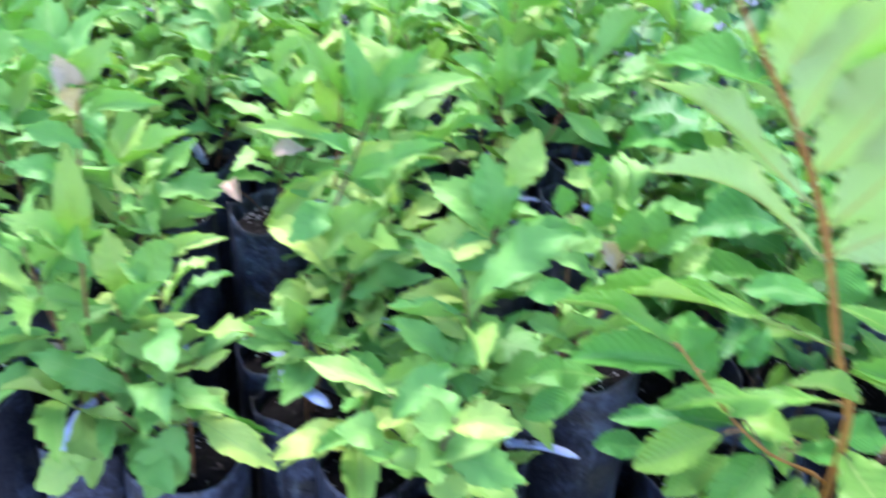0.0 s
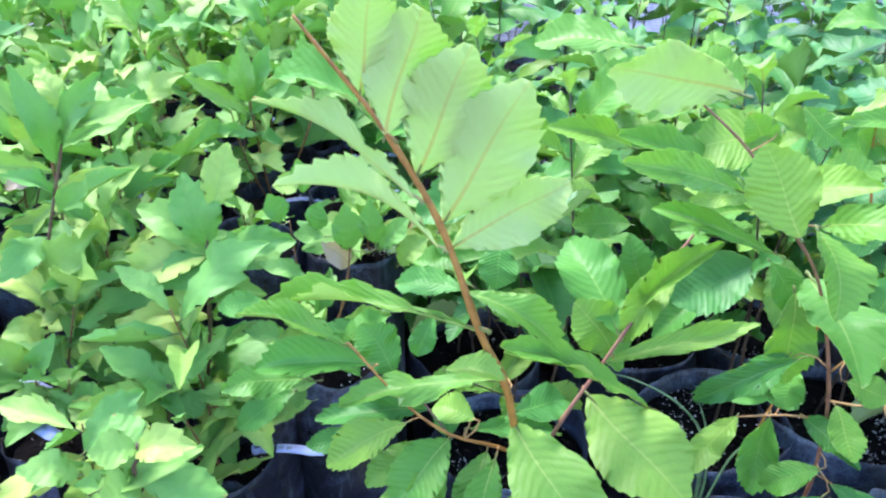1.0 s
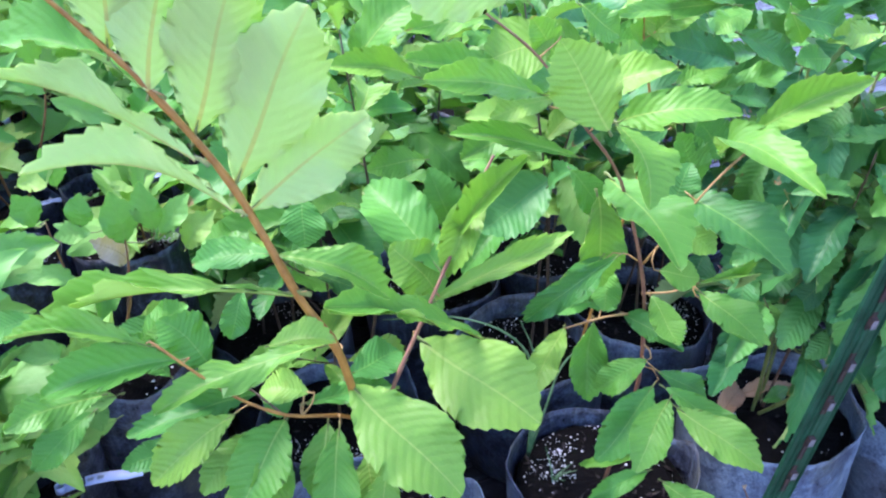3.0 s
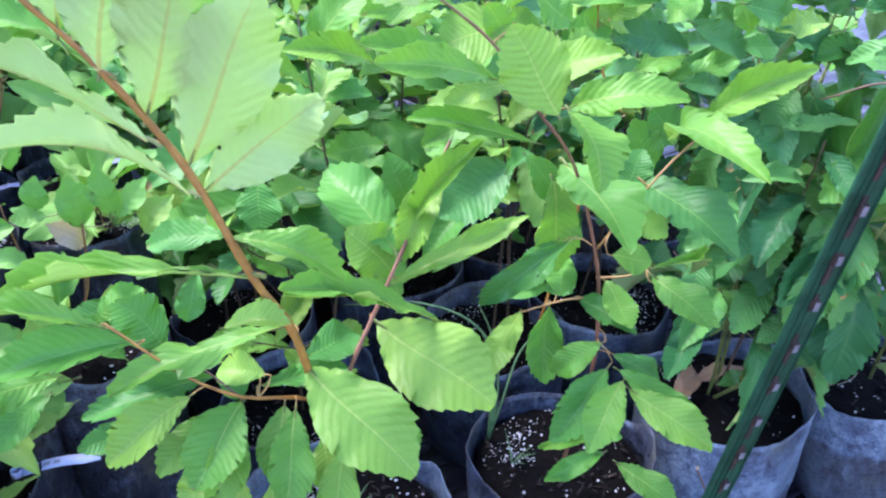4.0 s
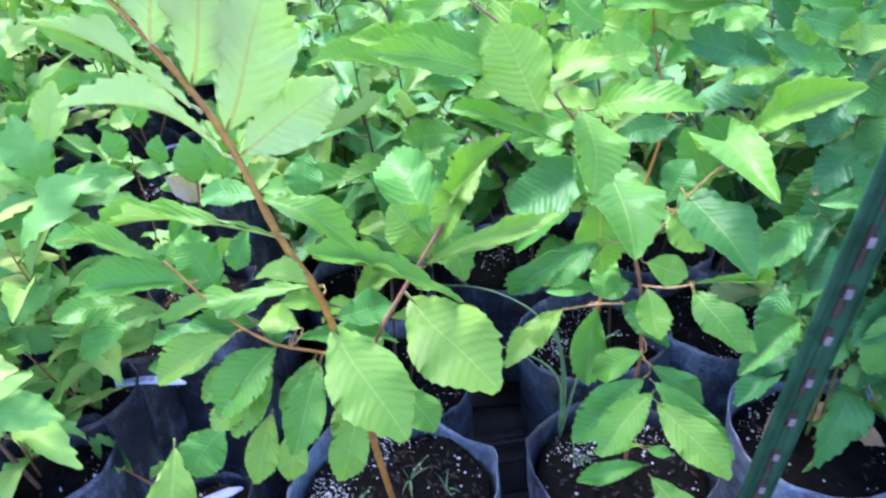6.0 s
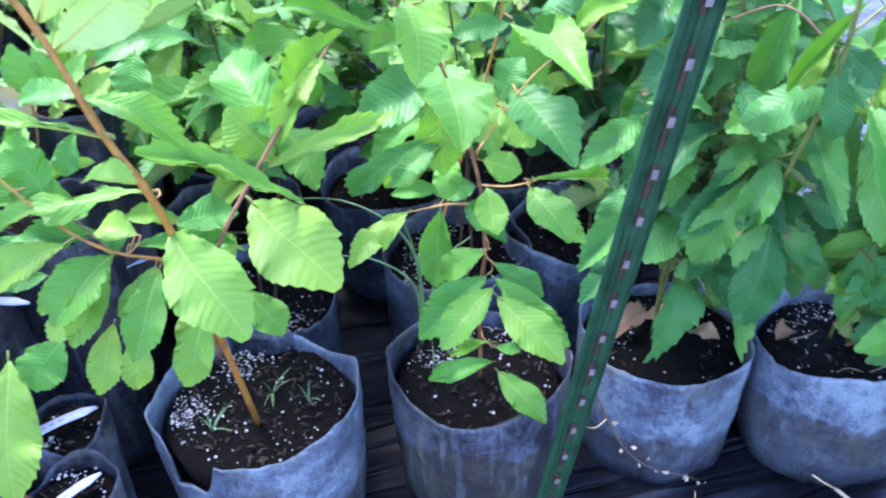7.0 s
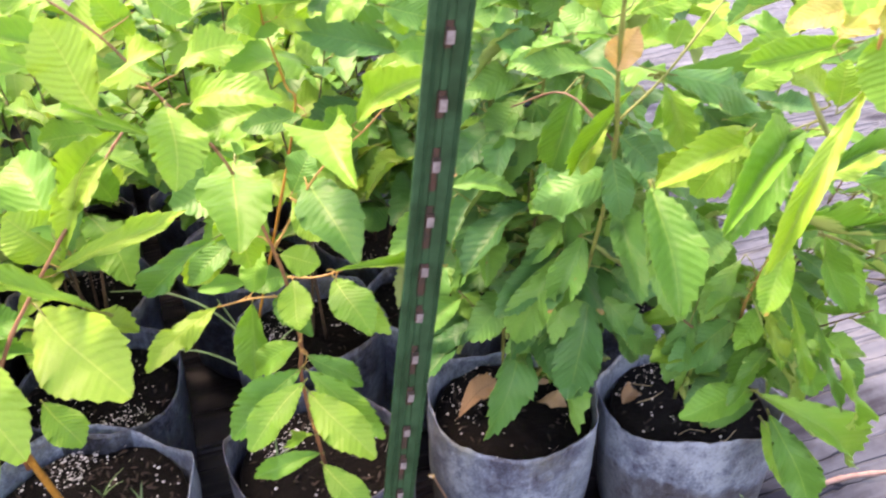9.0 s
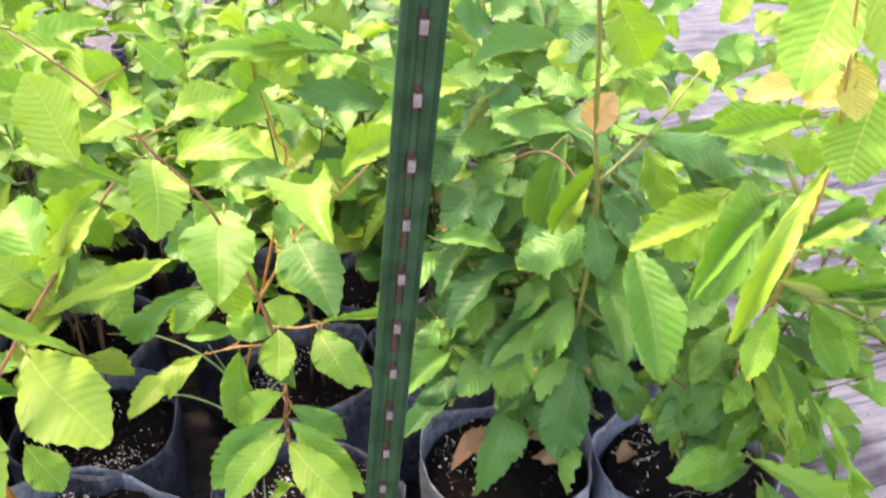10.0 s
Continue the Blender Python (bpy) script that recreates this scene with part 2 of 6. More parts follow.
post_paint = plain_material("green_post_paint", (0.006, 0.038, 0.017), (0.016, 0.080, 0.040), 40.0, 0.5, 0.0, 0.4)
post_paint.node_tree.nodes["Principled BSDF"].inputs["Specular IOR Level"].default_value = 0.2
rust_mat = plain_material("rusty_steel", (0.012, 0.012, 0.008), (0.060, 0.026, 0.018), 90.0, 0.7)
steel_mat = plain_material("bare_steel", (0.12, 0.12, 0.13), (0.26, 0.26, 0.28), 160.0, 0.5, 0.3)
# white plastic; the blue is reflected sky painted into its colour
tag_mat = plain_material("sky_tinted_white_tag", (0.34, 0.41, 0.66), (0.56, 0.63, 0.84), 20.0, 0.4)
ink_mat = plain_material("tag_ink", (0.20, 0.22, 0.30), (0.36, 0.40, 0.5), 60.0, 0.6)
straw_mat = plain_material("dry_straw", (0.32, 0.24, 0.12), (0.62, 0.52, 0.34), 60.0, 0.7)
grass_mat = plain_material("grass_blade", (0.05, 0.14, 0.05), (0.16, 0.28, 0.12), 30.0, 0.5)
weed_mat = plain_material("weed_leaf", (0.08, 0.2, 0.06), (0.2, 0.36, 0.14), 40.0, 0.6)


# ---- making things ----
def link_mesh(name, verts, faces, mats, parent=None, slots=None, smooth=True, label=""):
    me = bpy.data.meshes.new(name)
    me.from_pydata(verts, [], faces)
    for mt in mats:
        me.materials.append(mt)
    if slots is not None:
        me.polygons.foreach_set("material_index", slots)
    if smooth:
        me.polygons.foreach_set("use_smooth", [True] * len(me.polygons))
    me.update()
    ob = new(name, me)
    ob.parent = parent
    if label:
        tagged(ob, label)
    return ob


def holder(name, at, label, category, group=""):
    ob = new(name)
    ob.empty_display_size = 0.05
    ob.matrix_world = Matrix.Translation(at)
    return tagged(ob, label, category, group)


def tube(points, radii, sides=7):
    """Vertices and faces of a tapered tube along points, closed at both ends."""
    pts = [Vector(p) for p in points]
    verts, faces = [], []
    for i, p in enumerate(pts):
        d = (pts[min(i + 1, len(pts) - 1)] - pts[max(i - 1, 0)]).normalized()
        a = d.cross(Vector((0.3, 0.95, 0.1))).normalized()
        b = d.cross(a)
        for s in range(sides):
            w = 2 * math.pi * s / sides
            verts.append(p + radii[i] * (math.cos(w) * a + math.sin(w) * b))
    for i in range(len(pts) - 1):
        for s in range(sides):
            t = (s + 1) % sides
            faces.append((i * sides + s, i * sides + t, (i + 1) * sides + t, (i + 1) * sides + s))
    faces.append(tuple(range(sides))[::-1])
    faces.append(tuple((len(pts) - 1) * sides + s for s in range(sides)))
    return verts, faces


def smooth_line(points, steps=5):
    """A Catmull-Rom line through points."""
    p = [Vector(q) for q in points]
    p = [2 * p[0] - p[1]] + p + [2 * p[-1] - p[-2]]
    out = []
    for i in range(1, len(p) - 2):
        for k in range(steps):
            t = k / steps
            out.append(0.5 * (2 * p[i] + (p[i + 1] - p[i - 1]) * t + (2 * p[i - 1] - 5 * p[i] + 4 * p[i + 1] - p[i + 2]) * t * t
                              + (3 * p[i] - p[i - 1] - 3 * p[i + 1] + p[i + 2]) * t ** 3))
    out.append(p[-2])
    return out


def stem(parent, points, r0, r1, mat, name="stem", label="", rng=random):
    """A woody stem with buds at its nodes, through world points."""
    base = parent.matrix_world.translation
    line = [q - base for q in smooth_line(points)]
    WOOD.setdefault(parent.name, []).extend(line)
    n = len(line)
    radii = [r0 + (r1 - r0) * i / (n - 1) for i in range(n)]
    for i in range(3, n - 1, 4):
        radii[i] *= 1.22
    verts, faces = tube(line, radii)
    return link_mesh(name, verts, faces, [mat], parent, label=label)


LEAVES = {}
WOOD, BLADES = {}, {}


def leaf_mesh(kind, form):
    """The mesh of one leaf: an uneven toothed blade with ribbed upper and lower skins and a stalk; base at 0, tip at y = 1, width 1."""
    if (kind, form) in LEAVES:
        return LEAVES[kind, form]
    top, under, teeth, widest, stalk, detail = KINDS[kind]
    bend, fold, twist, wave, lop = FORMS[form]
    dice = random.Random(100 * form + len(kind))
    rows, cols = (2 * teeth if detail else teeth), (6 if detail else 2)
    oblong, tooth = kind in OBLONG, {"small": 0.010, "deep": 0.032}.get(kind, 0.021)
    cut = [[dice.uniform(0.35, 1.65) for _ in range(rows + 1)] for _ in (0, 1)]
    phase, speed = [dice.uniform(0, 6.28) for _ in range(4)], [dice.uniform(5.0, 9.0) for _ in range(2)]
    swell = [dice.uniform(0.95, 1.04) for _ in range(2)]
    nick = (dice.randrange(2), dice.uniform(0.35, 0.75), dice.choice((0.0, 0.18)) if form > 8 else 0.0)
    widest, blunt = widest + dice.uniform(-0.08, 0.06), dice.uniform(0.54, 0.64)
    verts, faces, slots, flat = [], [], [], []
    for skin in (0, 1):
        start = len(verts)
        for i in range(rows + 1):
            v = i / rows
            round_off = blunt + 0.14 * (1 - v) ** 4 + 0.26 * v ** 4 if oblong else 0.80 + 0.38 * v * v
            half = 0.5 * math.sin(math.pi * v ** widest) ** round_off if 0 < i < rows else (0.03 if i == 0 else 0.004)
            for j in range(cols + 1):
                s = 2 * j / cols - 1
                hand = 1 if s > 0 else 0
                edge = abs(s) == 1
                lump = 1.0 if oblong else 0.3
                h = half * swell[hand] * (1 + lump * (0.028 * math.sin(9 * v + phase[hand]) + 0.018 * math.sin(21 * v + phase[2 + hand])))
                if nick[0] == hand and detail and oblong:
                    h *= 1 - nick[2] * math.exp(-((v - nick[1]) / 0.05) ** 2)
                vv, c = v, cut[hand][i]
                if edge and detail and 1 < i < rows:
                    h, vv = (h * (1 + tooth * c), v + 0.75 * c / rows) if i % 2 else (h * (1 - 1.25 * tooth * c), v - 0.15 * c / rows)
                elif edge and 0 < i < rows:
                    h *= 1 + (0.07 if oblong else 0.03) * c * (1 if i % 2 else -1)
                x = s * h
                flat.append((x, vv))
                out = abs(x) * 2
                z = bend * 4 * v * (1 - v) + fold * out - 0.10 * v * v * (1 - v)
                if detail and 0 < abs(s) < 1:
                    z += (0.0020 if kind == "deep" else 0.0013) * c * (1 if i % 2 else -1)
                z += wave * out * (math.sin(speed[hand] * v + phase[hand]) + 0.45 * math.sin(17 * v + phase[2 + hand]))
                z += 0.32 * wave * out * out * math.sin(34 * v + 3 * phase[hand])
                z += 0.02 * math.sin(5 * v + phase[2])
                x += lop * 0.25 * math.sin(math.pi * v) + 0.02 * math.sin(6 * v + phase[3])
                a = twist * (v - 0.4)
                verts.append((x * math.cos(a), vv if vv < 1 else 1.0, z + x * math.sin(a) * 0.6 - skin * 0.004))
        for i in range(rows):
            for j in range(cols):
                q = start + i * (cols + 1) + j
                c = q + cols + 1
                for f in (((q, q + 1, c), (q + 1, c + 1, c)) if j < cols // 2 else ((q, c + 1, c), (q, q + 1, c + 1))):
                    faces.append(f if skin == 0 else f[::-1])
                    slots.append(skin)
    tv, tf = tube([(0, -stalk, -0.02), (0, -stalk * 0.4, -0.003), (0, 0.02, -0.003), (0, 0.09, bend * 0.32 - 0.006)], [0.018, 0.014, 0.011, 0.003], 4)
    q = len(verts)
    verts += [(p.x * 1.6, p.y, p.z) for p in tv]
    faces += [tuple(q + k for k in f) for f in tf]
    slots += [2] * len(tf)
    me = bpy.data.meshes.new("leaf")
    me.from_pydata(verts, [], faces)
    for mt in (top, under, STALKS[kind]):
        me.materials.append(mt)
    me.polygons.foreach_set("material_index", slots)
    me.polygons.foreach_set("use_smooth", [True] * len(faces))
    flat += [(0.0, 0.0)] * len(tv)
    layer = me.uv_layers.new(name="blade")
    layer.data.foreach_set("uv", [c for lp in me.loops for c in flat[lp.vertex_index]])
    me.update()
    LEAVES[kind, form] = me
    return me


# upper skin, lower skin, teeth a side, where it is widest, stalk, whether fine
KINDS = {
    "green": (green_top, green_under, TEETH, 1.12, 0.07, True),
    "deep": (deep_top, deep_under, TEETH, 1.10, 0.07, True),
    "young": (young_top, young_under, TEETH, 1.16, 0.07, True),
    "far": (green_top, green_under, 8, 1.12, 0.07, False),
    "far_deep": (deep_top, deep_under, 8, 1.10, 0.07, False),
    "far_young": (young_top, young_under, 8, 1.12, 0.07, False),
    "small": (small_top, small_under, 7, 1.02, 0.08, True),
    "blush": (blush_top, blush_top, TEETH, 1.12, 0.06, True),
    "frond": (weed_mat, weed_mat, 3, 1.0, 0.1, False),
    "litter": (litter_top, litter_top, TEETH, 1.1, 0.05, True),
    "dry": (dry_top, dry_top, TEETH, 1.1, 0.05, True),
}
OBLONG = {"green", "deep", "young", "far", "far_deep", "far_young", "blush", "litter"}
STALKS = {k: bark_green for k in KINDS} | {"dry": straw_mat, "litter": bark_grey, "frond": weed_mat}
# bend along, fold across, twist, edge wave, lopsidedness
FORMS = [(0.08, 0.08, 0.2, 0.045, 0.1), (0.14, 0.12, -0.3, 0.05, -0.2), (0.20, 0.08, 0.4, 0.06, 0.2), (-0.05, 0.16, -0.2, 0.05, 0.1),
         (0.10, -0.06, 0.5, 0.07, -0.1), (0.17, 0.18, 0.0, 0.04, 0.0), (0.05, 0.05, 0.1, 0.04, 0.05), (0.28, 0.14, 0.3, 0.07, 0.2), (0.12, 0.24, -0.5, 0.08, -0.2),
         (0.10, 0.04, 0.3, 0.085, 0.25), (0.16, 0.10, -0.4, 0.09, -0.25), (0.06, 0.12, 0.6, 0.07, 0.1), (0.22, 0.02, -0.2, 0.08, -0.1)]


def leaf(parent, kind, form, base, tip, width, up=(0, 0, 1), label=""):
    """A leaf from its base to its tip in world places, its upper face turned towards up."""
    b, t = Vector(base), Vector(tip)
    y = (t - b)
    size = y.length
    y = y / size
    x = y.cross(Vector(up))
    x = x.normalized() if x.length > 1e-3 else y.orthogonal().normalized()
    z = x.cross(y)
    ob = new("leaf", leaf_mesh(kind, form))
    ob.parent = parent
    m = Matrix.Identity(4)
    for i, (c, s) in enumerate(((x, width), (y, size), (z, size))):
        m.col[i].xyz = c * s
    m.col[3].xyz = b - parent.matrix_world.translation
    ob.matrix_basis = m
    BLADES.setdefault(parent.name, []).append((m.col[3].xyz - 0.05 * size * y, y))
    if label:
        tagged(ob, label)
    return ob


SINK = 0.03


def rim_line(r, rng, lobes=0.03):
    a, b, c = (rng.uniform(0, 6.28) for _ in range(3))
    return lambda w: r * (1 + lobes * math.sin(2 * w + a) + 0.5 * lobes * math.sin(3 * w + b) + 0.25 * lobes * math.sin(7 * w + c))


def grow_bag(parent, r, h, soil, rng, skin=None, flop=0.011, fine=False, seam=0.0, tear=None):
    """A limp black plastic bag, filled to the height soil: wrinkled wall, thin wavy rim, a fold at either seam;
    tear: angle, half width and depth of a torn notch in the rim."""
    shape, k = rim_line(r, rng), 72 if fine else 32
    a, b, seed = rng.uniform(0, 6.28), rng.uniform(0, 6.28), rng.uniform(0, 50)
    rows = [(-SINK, 0.84), (0.008 - SINK, 0.925)] + [(0.03 - SINK + (soil + SINK - 0.04) * i / 8, 0.95 + 0.05 * i / 8 + 0.012 * math.sin(3 * i / 8)) for i in range(0, 9, 1 if fine else 4)]
    inner = len(rows) + 2
    rows += [(h - 0.012, 0.99), (h, 1.0), (h, 0.991), (h - 0.012, 0.984), (soil - 0.015, 0.968)]
    verts, faces = [], []
    for n, (z, f) in enumerate(rows):
        for s in range(k):
            w = 2 * math.pi * s / k
            top = max(0, (z - 0.1) / max(h - 0.1, 0.01))
            crush = 0.020 * noise.noise((math.cos(w) * 2.6 + seed, math.sin(w) * 2.6, z * 16)) + 0.016 * noise.noise((math.cos(w) * 6, math.sin(w) * 6 + seed, z * 34 + 5 * w))
            pinch = sum(math.exp(-(math.remainder(w - q, 2 * math.pi) / 0.20) ** 2) for q in (seam, seam + math.pi))
            d = shape(w) * (f + crush * (0.6 if n > inner else 1.2) + 0.05 * pinch * (0.3 + top))
            up = z + top * (flop * (math.sin(2 * w + b) + 0.6 * math.sin(3 * w + a)) + 0.010 * pinch + 0.004 * noise.noise((9 * math.cos(w), 9 * math.sin(w), seed)))
            if tear:
                t = max(0, 1 - abs(math.remainder(w - tear[0], 2 * math.pi)) / tear[1])
                up = min(up, h + 0.03 - (tear[2] + 0.03) * min(1, 1.8 * t) + 0.012 * noise.noise((30 * w, 3.1, seed))) if t > 0 else up
            verts.append((d * math.cos(w), d * math.sin(w), up))
    for n in range(len(rows) - 1):
        for s in range(k):
            t = (s + 1) % k
            faces.append((n * k + s, n * k + t, (n + 1) * k + t, (n + 1) * k + s))
    faces.append(tuple(range(k))[::-1])
    return link_mesh("grow_bag", verts, faces, [skin or bag_mat], parent)


def soil_disc(parent, r, z, rng, grains, heap=None):
    """Lumpy soil in a pot, with white grains lying on it."""
    rings, k = 6, 24
    verts, faces = [(0, 0, z + 0.008)], []
    for i in range(1, rings + 1):
        for s in range(k):
            w, d = 2 * math.pi * s / k, r * i / rings
            verts.append((d * math.cos(w), d * math.sin(w), z + 0.008 * (1 - i / rings) + rng.uniform(-0.004, 0.005)))
    for s in range(k):
        faces.append((0, 1 + s, 1 + (s + 1) % k))
        for i in range(rings - 1):
            p, q = 1 + i * k, 1 + (i + 1) * k
            faces.append((p + s, q + s, q + (s + 1) % k, p + (s + 1) % k))
    last = 1 + (rings - 1) * k
    verts += [(0.9 * r * math.cos(2 * math.pi * s / k), 0.9 * r * math.sin(2 * math.pi * s / k), z - 0.08) for s in range(k)]
    faces += [(last + s, last + k + s, last + k + (s + 1) % k, last + (s + 1) % k) for s in range(k)]
    soil = link_mesh("soil", verts, faces, [soil_mat], parent)
    verts, faces = [], []
    heap = rng.uniform(0, 6.28) if heap is None else heap
    spots = [(heap + rng.uniform(-1.0, 1.0), rng.uniform(0.55, 0.85)) for _ in range(4)]
    for n in range(grains):
        if n % 4:
            c = rng.choice(spots)
            w, d = rng.gauss(c[0], 0.22), r * min(0.93, max(0.1, rng.gauss(c[1], 0.12)))
        else:
            w, d = rng.uniform(0, 6.28), r * 0.94 * math.sqrt(rng.uniform(0.1, 1))
        s = rng.uniform(0.0009, 0.0016) if n % 6 else rng.uniform(0.0018, 0.0030)
        c, q = Vector((d * math.cos(w), d * math.sin(w), z + 0.007 + s * 0.6)), len(verts)
        for v in ((1, 0, 0), (0, 1, 0), (-1, 0, 0), (0, -1, 0), (0, 0, 1), (0, 0, -1)):
            verts.append(c + s * Vector(v) * rng.uniform(0.7, 1.2))
        faces += [(q + a, q + b, q + e) for a, b in ((0, 1), (1, 2), (2, 3), (3, 0)) for e in (4,)]
        faces += [(q + b, q + a, q + 5) for a, b in ((0, 1), (1, 2), (2, 3), (3, 0))]
    if grains:
        chips, slabs = [], []
        for _ in range(grains // 2):
            w, d, t = rng.uniform(0, 6.28), r * 0.93 * math.sqrt(rng.random()), rng.uniform(0, 3.14)
            c, u = Vector((d * math.cos(w), d * math.sin(w), z + 0.007)), Vector((math.cos(t), math.sin(t), rng.uniform(-0.5, 0.5)))
            v2, ln, wd = Vector((-math.sin(t), math.cos(t), 0)), rng.uniform(0.002, 0.010), rng.uniform(0.0008, 0.003)
            q = len(chips)
            chips += [c - u * ln, c + v2 * wd + Vector((0, 0, wd)), c + u * ln, c - v2 * wd + Vector((0, 0, wd * 0.5)), c - Vector((0, 0, wd))]
            slabs += [(q, q + 3, q + 1), (q + 1, q + 3, q + 2), (q, q + 1, q + 4), (q + 1, q + 2, q + 4), (q + 2, q + 3, q + 4), (q + 3, q, q + 4)]
        tagged(link_mesh("bark_chip", chips, slabs, [chip_mat], soil, smooth=False), kind="stuff")
        tagged(link_mesh("perlite", verts, faces, [perlite_mat], soil, smooth=False), kind="stuff")
    return soil


def blades(parent, at, count, length, rng, mat=None, spread=0.6):
    """A tuft of narrow curved grass blades, in places relative to its parent."""
    verts, faces = [], []
    for _ in range(count):
        w, lean, ln = rng.uniform(0, 6.28), rng.uniform(0.2, spread), length * rng.uniform(0.5, 1.1)
        out, side = Vector((math.cos(w), math.sin(w), 0)), Vector((-math.sin(w), math.cos(w), 0))
        q = len(verts)
        for i in range(6):
            t = i / 5
            p = Vector(at) + out * (ln * lean * t * (0.5 + 0.8 * t)) + Vector((0, 0, ln * (t - 0.45 * lean * t * t)))
            wd = 0.0016 * (1 - t) + 0.0003
            verts += [p - side * wd, p + side * wd + Vector((0, 0, 0.0004))]
        faces += [(q + 2 * i, q + 2 * i + 1, q + 2 * i + 3, q + 2 * i + 2) for i in range(5)]
    return link_mesh("grass", verts, faces, [mat or grass_mat], parent)


def grown(parent, foot, height, lean, rng, kind, leaf_len, spacing, mat, shoots=0, first=0.25, droop=0.0, slim=0.45):
    """A sapling grown by rule: a bending stem, leaves set spirally along it, and side shoots."""
    foot = Vector(foot)
    top = foot + Vector((lean[0], lean[1], height))
    mid = foot.lerp(top, 0.5) + Vector((rng.uniform(-1, 1), rng.uniform(-1, 1), 0)) * height * 0.05
    line = [foot, mid, top]
    stem(parent, line, 0.0014 + 0.0020 * height, 0.0010, mat)
    lines = [(smooth_line(line, 12), first, 1.0)]
    for _ in range(shoots):
        f = rng.uniform(0.25, 0.6)
        p = foot.lerp(mid, f * 2) if f < 0.5 else mid.lerp(top, f * 2 - 1)
        w = rng.uniform(0, 6.28)
        q = p + Vector((math.cos(w), math.sin(w), rng.uniform(0.3, 1.1))) * height * rng.uniform(0.2, 0.34)
        side = [p, p.lerp(q, 0.5) - Vector((0, 0, 0.015)), q]
        stem(parent, side, 0.0013, 0.0008, mat, "branch")
        lines.append((smooth_line(side, 8), 0.3, 0.85))
    turn = rng.uniform(0, 6.28)
    for pts, begin, scale in lines:
        total = sum((b - a).length for a, b in zip(pts, pts[1:]))
        count = max(3, int(total * (1 - begin) / spacing))
        for k in range(count):
            f = begin + (1 - begin) * (k + 0.5) / count
            x = f * (len(pts) - 1)
            i = min(int(x), len(pts) - 2)
            p = pts[i].lerp(pts[i + 1], x - i)
            turn += 2.4 + rng.uniform(-0.4, 0.4)
            ln = leaf_len * scale * rng.uniform(0.7, 1.15) * (0.62 if f > 0.93 else 1.0) * (0.75 if f < 0.2 else 1)
            rise = rng.uniform(-0.55, 0.35) - droop + 0.75 * max(0, f - 0.7) / 0.3
            d = Vector((math.cos(turn), math.sin(turn), rise)).normalized()
            b = p + d * ln * 0.07
            up = Vector((rng.uniform(-0.5, 0.5), rng.uniform(-0.7, 0.3), 1)) - d * 0.2
            leaf(parent, kind, rng.choice((0, 1, 2, 3, 4, 5, 7, 8, 9, 10, 11, 12)), b, b + d * ln, ln * slim * rng.uniform(0.88, 1.12), up)


def potted(name, at, r, h, soil, rng, label, group, grains=60, skin=None, category="potted sapling", heap=None, **shape):
    ob = holder(name, at, label, category, group)
    grow_bag(ob, r, h, soil, rng, skin, **shape)
    soil_disc(ob, r * 0.93, soil, rng, grains, heap)
    return ob

# ---- ground ----
BANK = 0.05


def bed_edge(x):
    """Where the film ends towards the footpath."""
    if x < 0.94:
        return 0.70
    return 0.70 - 0.375 * (x - 0.94) if x < 1.1 else 0.64 - 0.10 * min(x - 1.1, 1.2)


def floor_height(x, y):
    """The pots stand in a shallow bed; the footpath before it lies a hand higher."""
    t = min(max((bed_edge(x) + 0.05 - y) / 0.09, 0), 1)
    return (BANK + SINK) * t * t * (3 - 2 * t) - SINK


def sheet(name, xs, ys, height, mat, label, category):
    verts = [(x, y, height(x, y)) for y in ys for x in xs]
    w = len(xs)
    faces = [(j * w + i, j * w + i + 1, (j + 1) * w + i + 1, (j + 1) * w + i) for j in range(len(ys) - 1) for i in range(w - 1)]
    return tagged(link_mesh(name, verts, faces, [mat]), label, category, kind="structure")


near_x = [-3 + 0.05 * i for i in range(141)]
near_y = [-1.0 + 0.04 * i for i in range(90)]
gx = [-400, -100, -30, -10] + near_x + [10, 30, 100, 400]
gy = [-400, -100, -30, -5] + near_y + [8, 30, 100, 400]
sheet("ground", gx, gy, lambda x, y: floor_height(x, y) - 0.012 + 0.006 * noise.noise((x * 9, y * 9, 0.3)), earth_mat,
      "bare brown trodden earth of the footpath", "ground")


def film_height(x, y):
    fold = 0.009 * noise.noise((x * 0.8 - y * 0.3, y * 9 + x * 2.7, 1.7))
    ridge = 1 - abs(noise.noise((x * 0.5, y * 7 + x * 2.1, 8.2))) * 7
    fold += 0.014 * max(0, ridge)
    lift = floor_height(x, y) + max(0, fold + 0.006)
    return lift - (0.03 if y < bed_edge(x) + 0.012 * noise.noise((x * 6, 0, 0)) else 0)


sheet("mulch_film", [-3 + 0.03 * i for i in range(240)] + [4.5 + 0.3 * i for i in range(20)], [0.42 + 0.012 * i for i in range(180)] + [2.6 + 0.06 * i for i in range(60)] + [6.5 + 0.4 * i for i in range(12)], film_height, film_mat,
      "creased black plastic mulch film under the pots", "mulch film")

# ---- saplings in bags, front row ----
rng = random.Random(11)
FRONT = "saplings in the front row"
BACK = "saplings behind the front row"
SEED = "seedlings in narrow pots"
p1 = potted("potted_sapling", (0.54, 0.91, 0), 0.145, 0.205, 0.17, rng, "tall sapling with red-brown stem in a dusty black grow bag", FRONT, 420, dusty_mat, heap=2.6, fine=True, seam=3.25, tear=(3.85, 0.42, 0.07))
p2 = potted("potted_sapling", (0.865, 0.875, 0), 0.13, 0.205, 0.17, rng, "bright green toothed-leaf sapling in a black grow bag", FRONT, 220, worn_mat, fine=True, seam=-0.3)
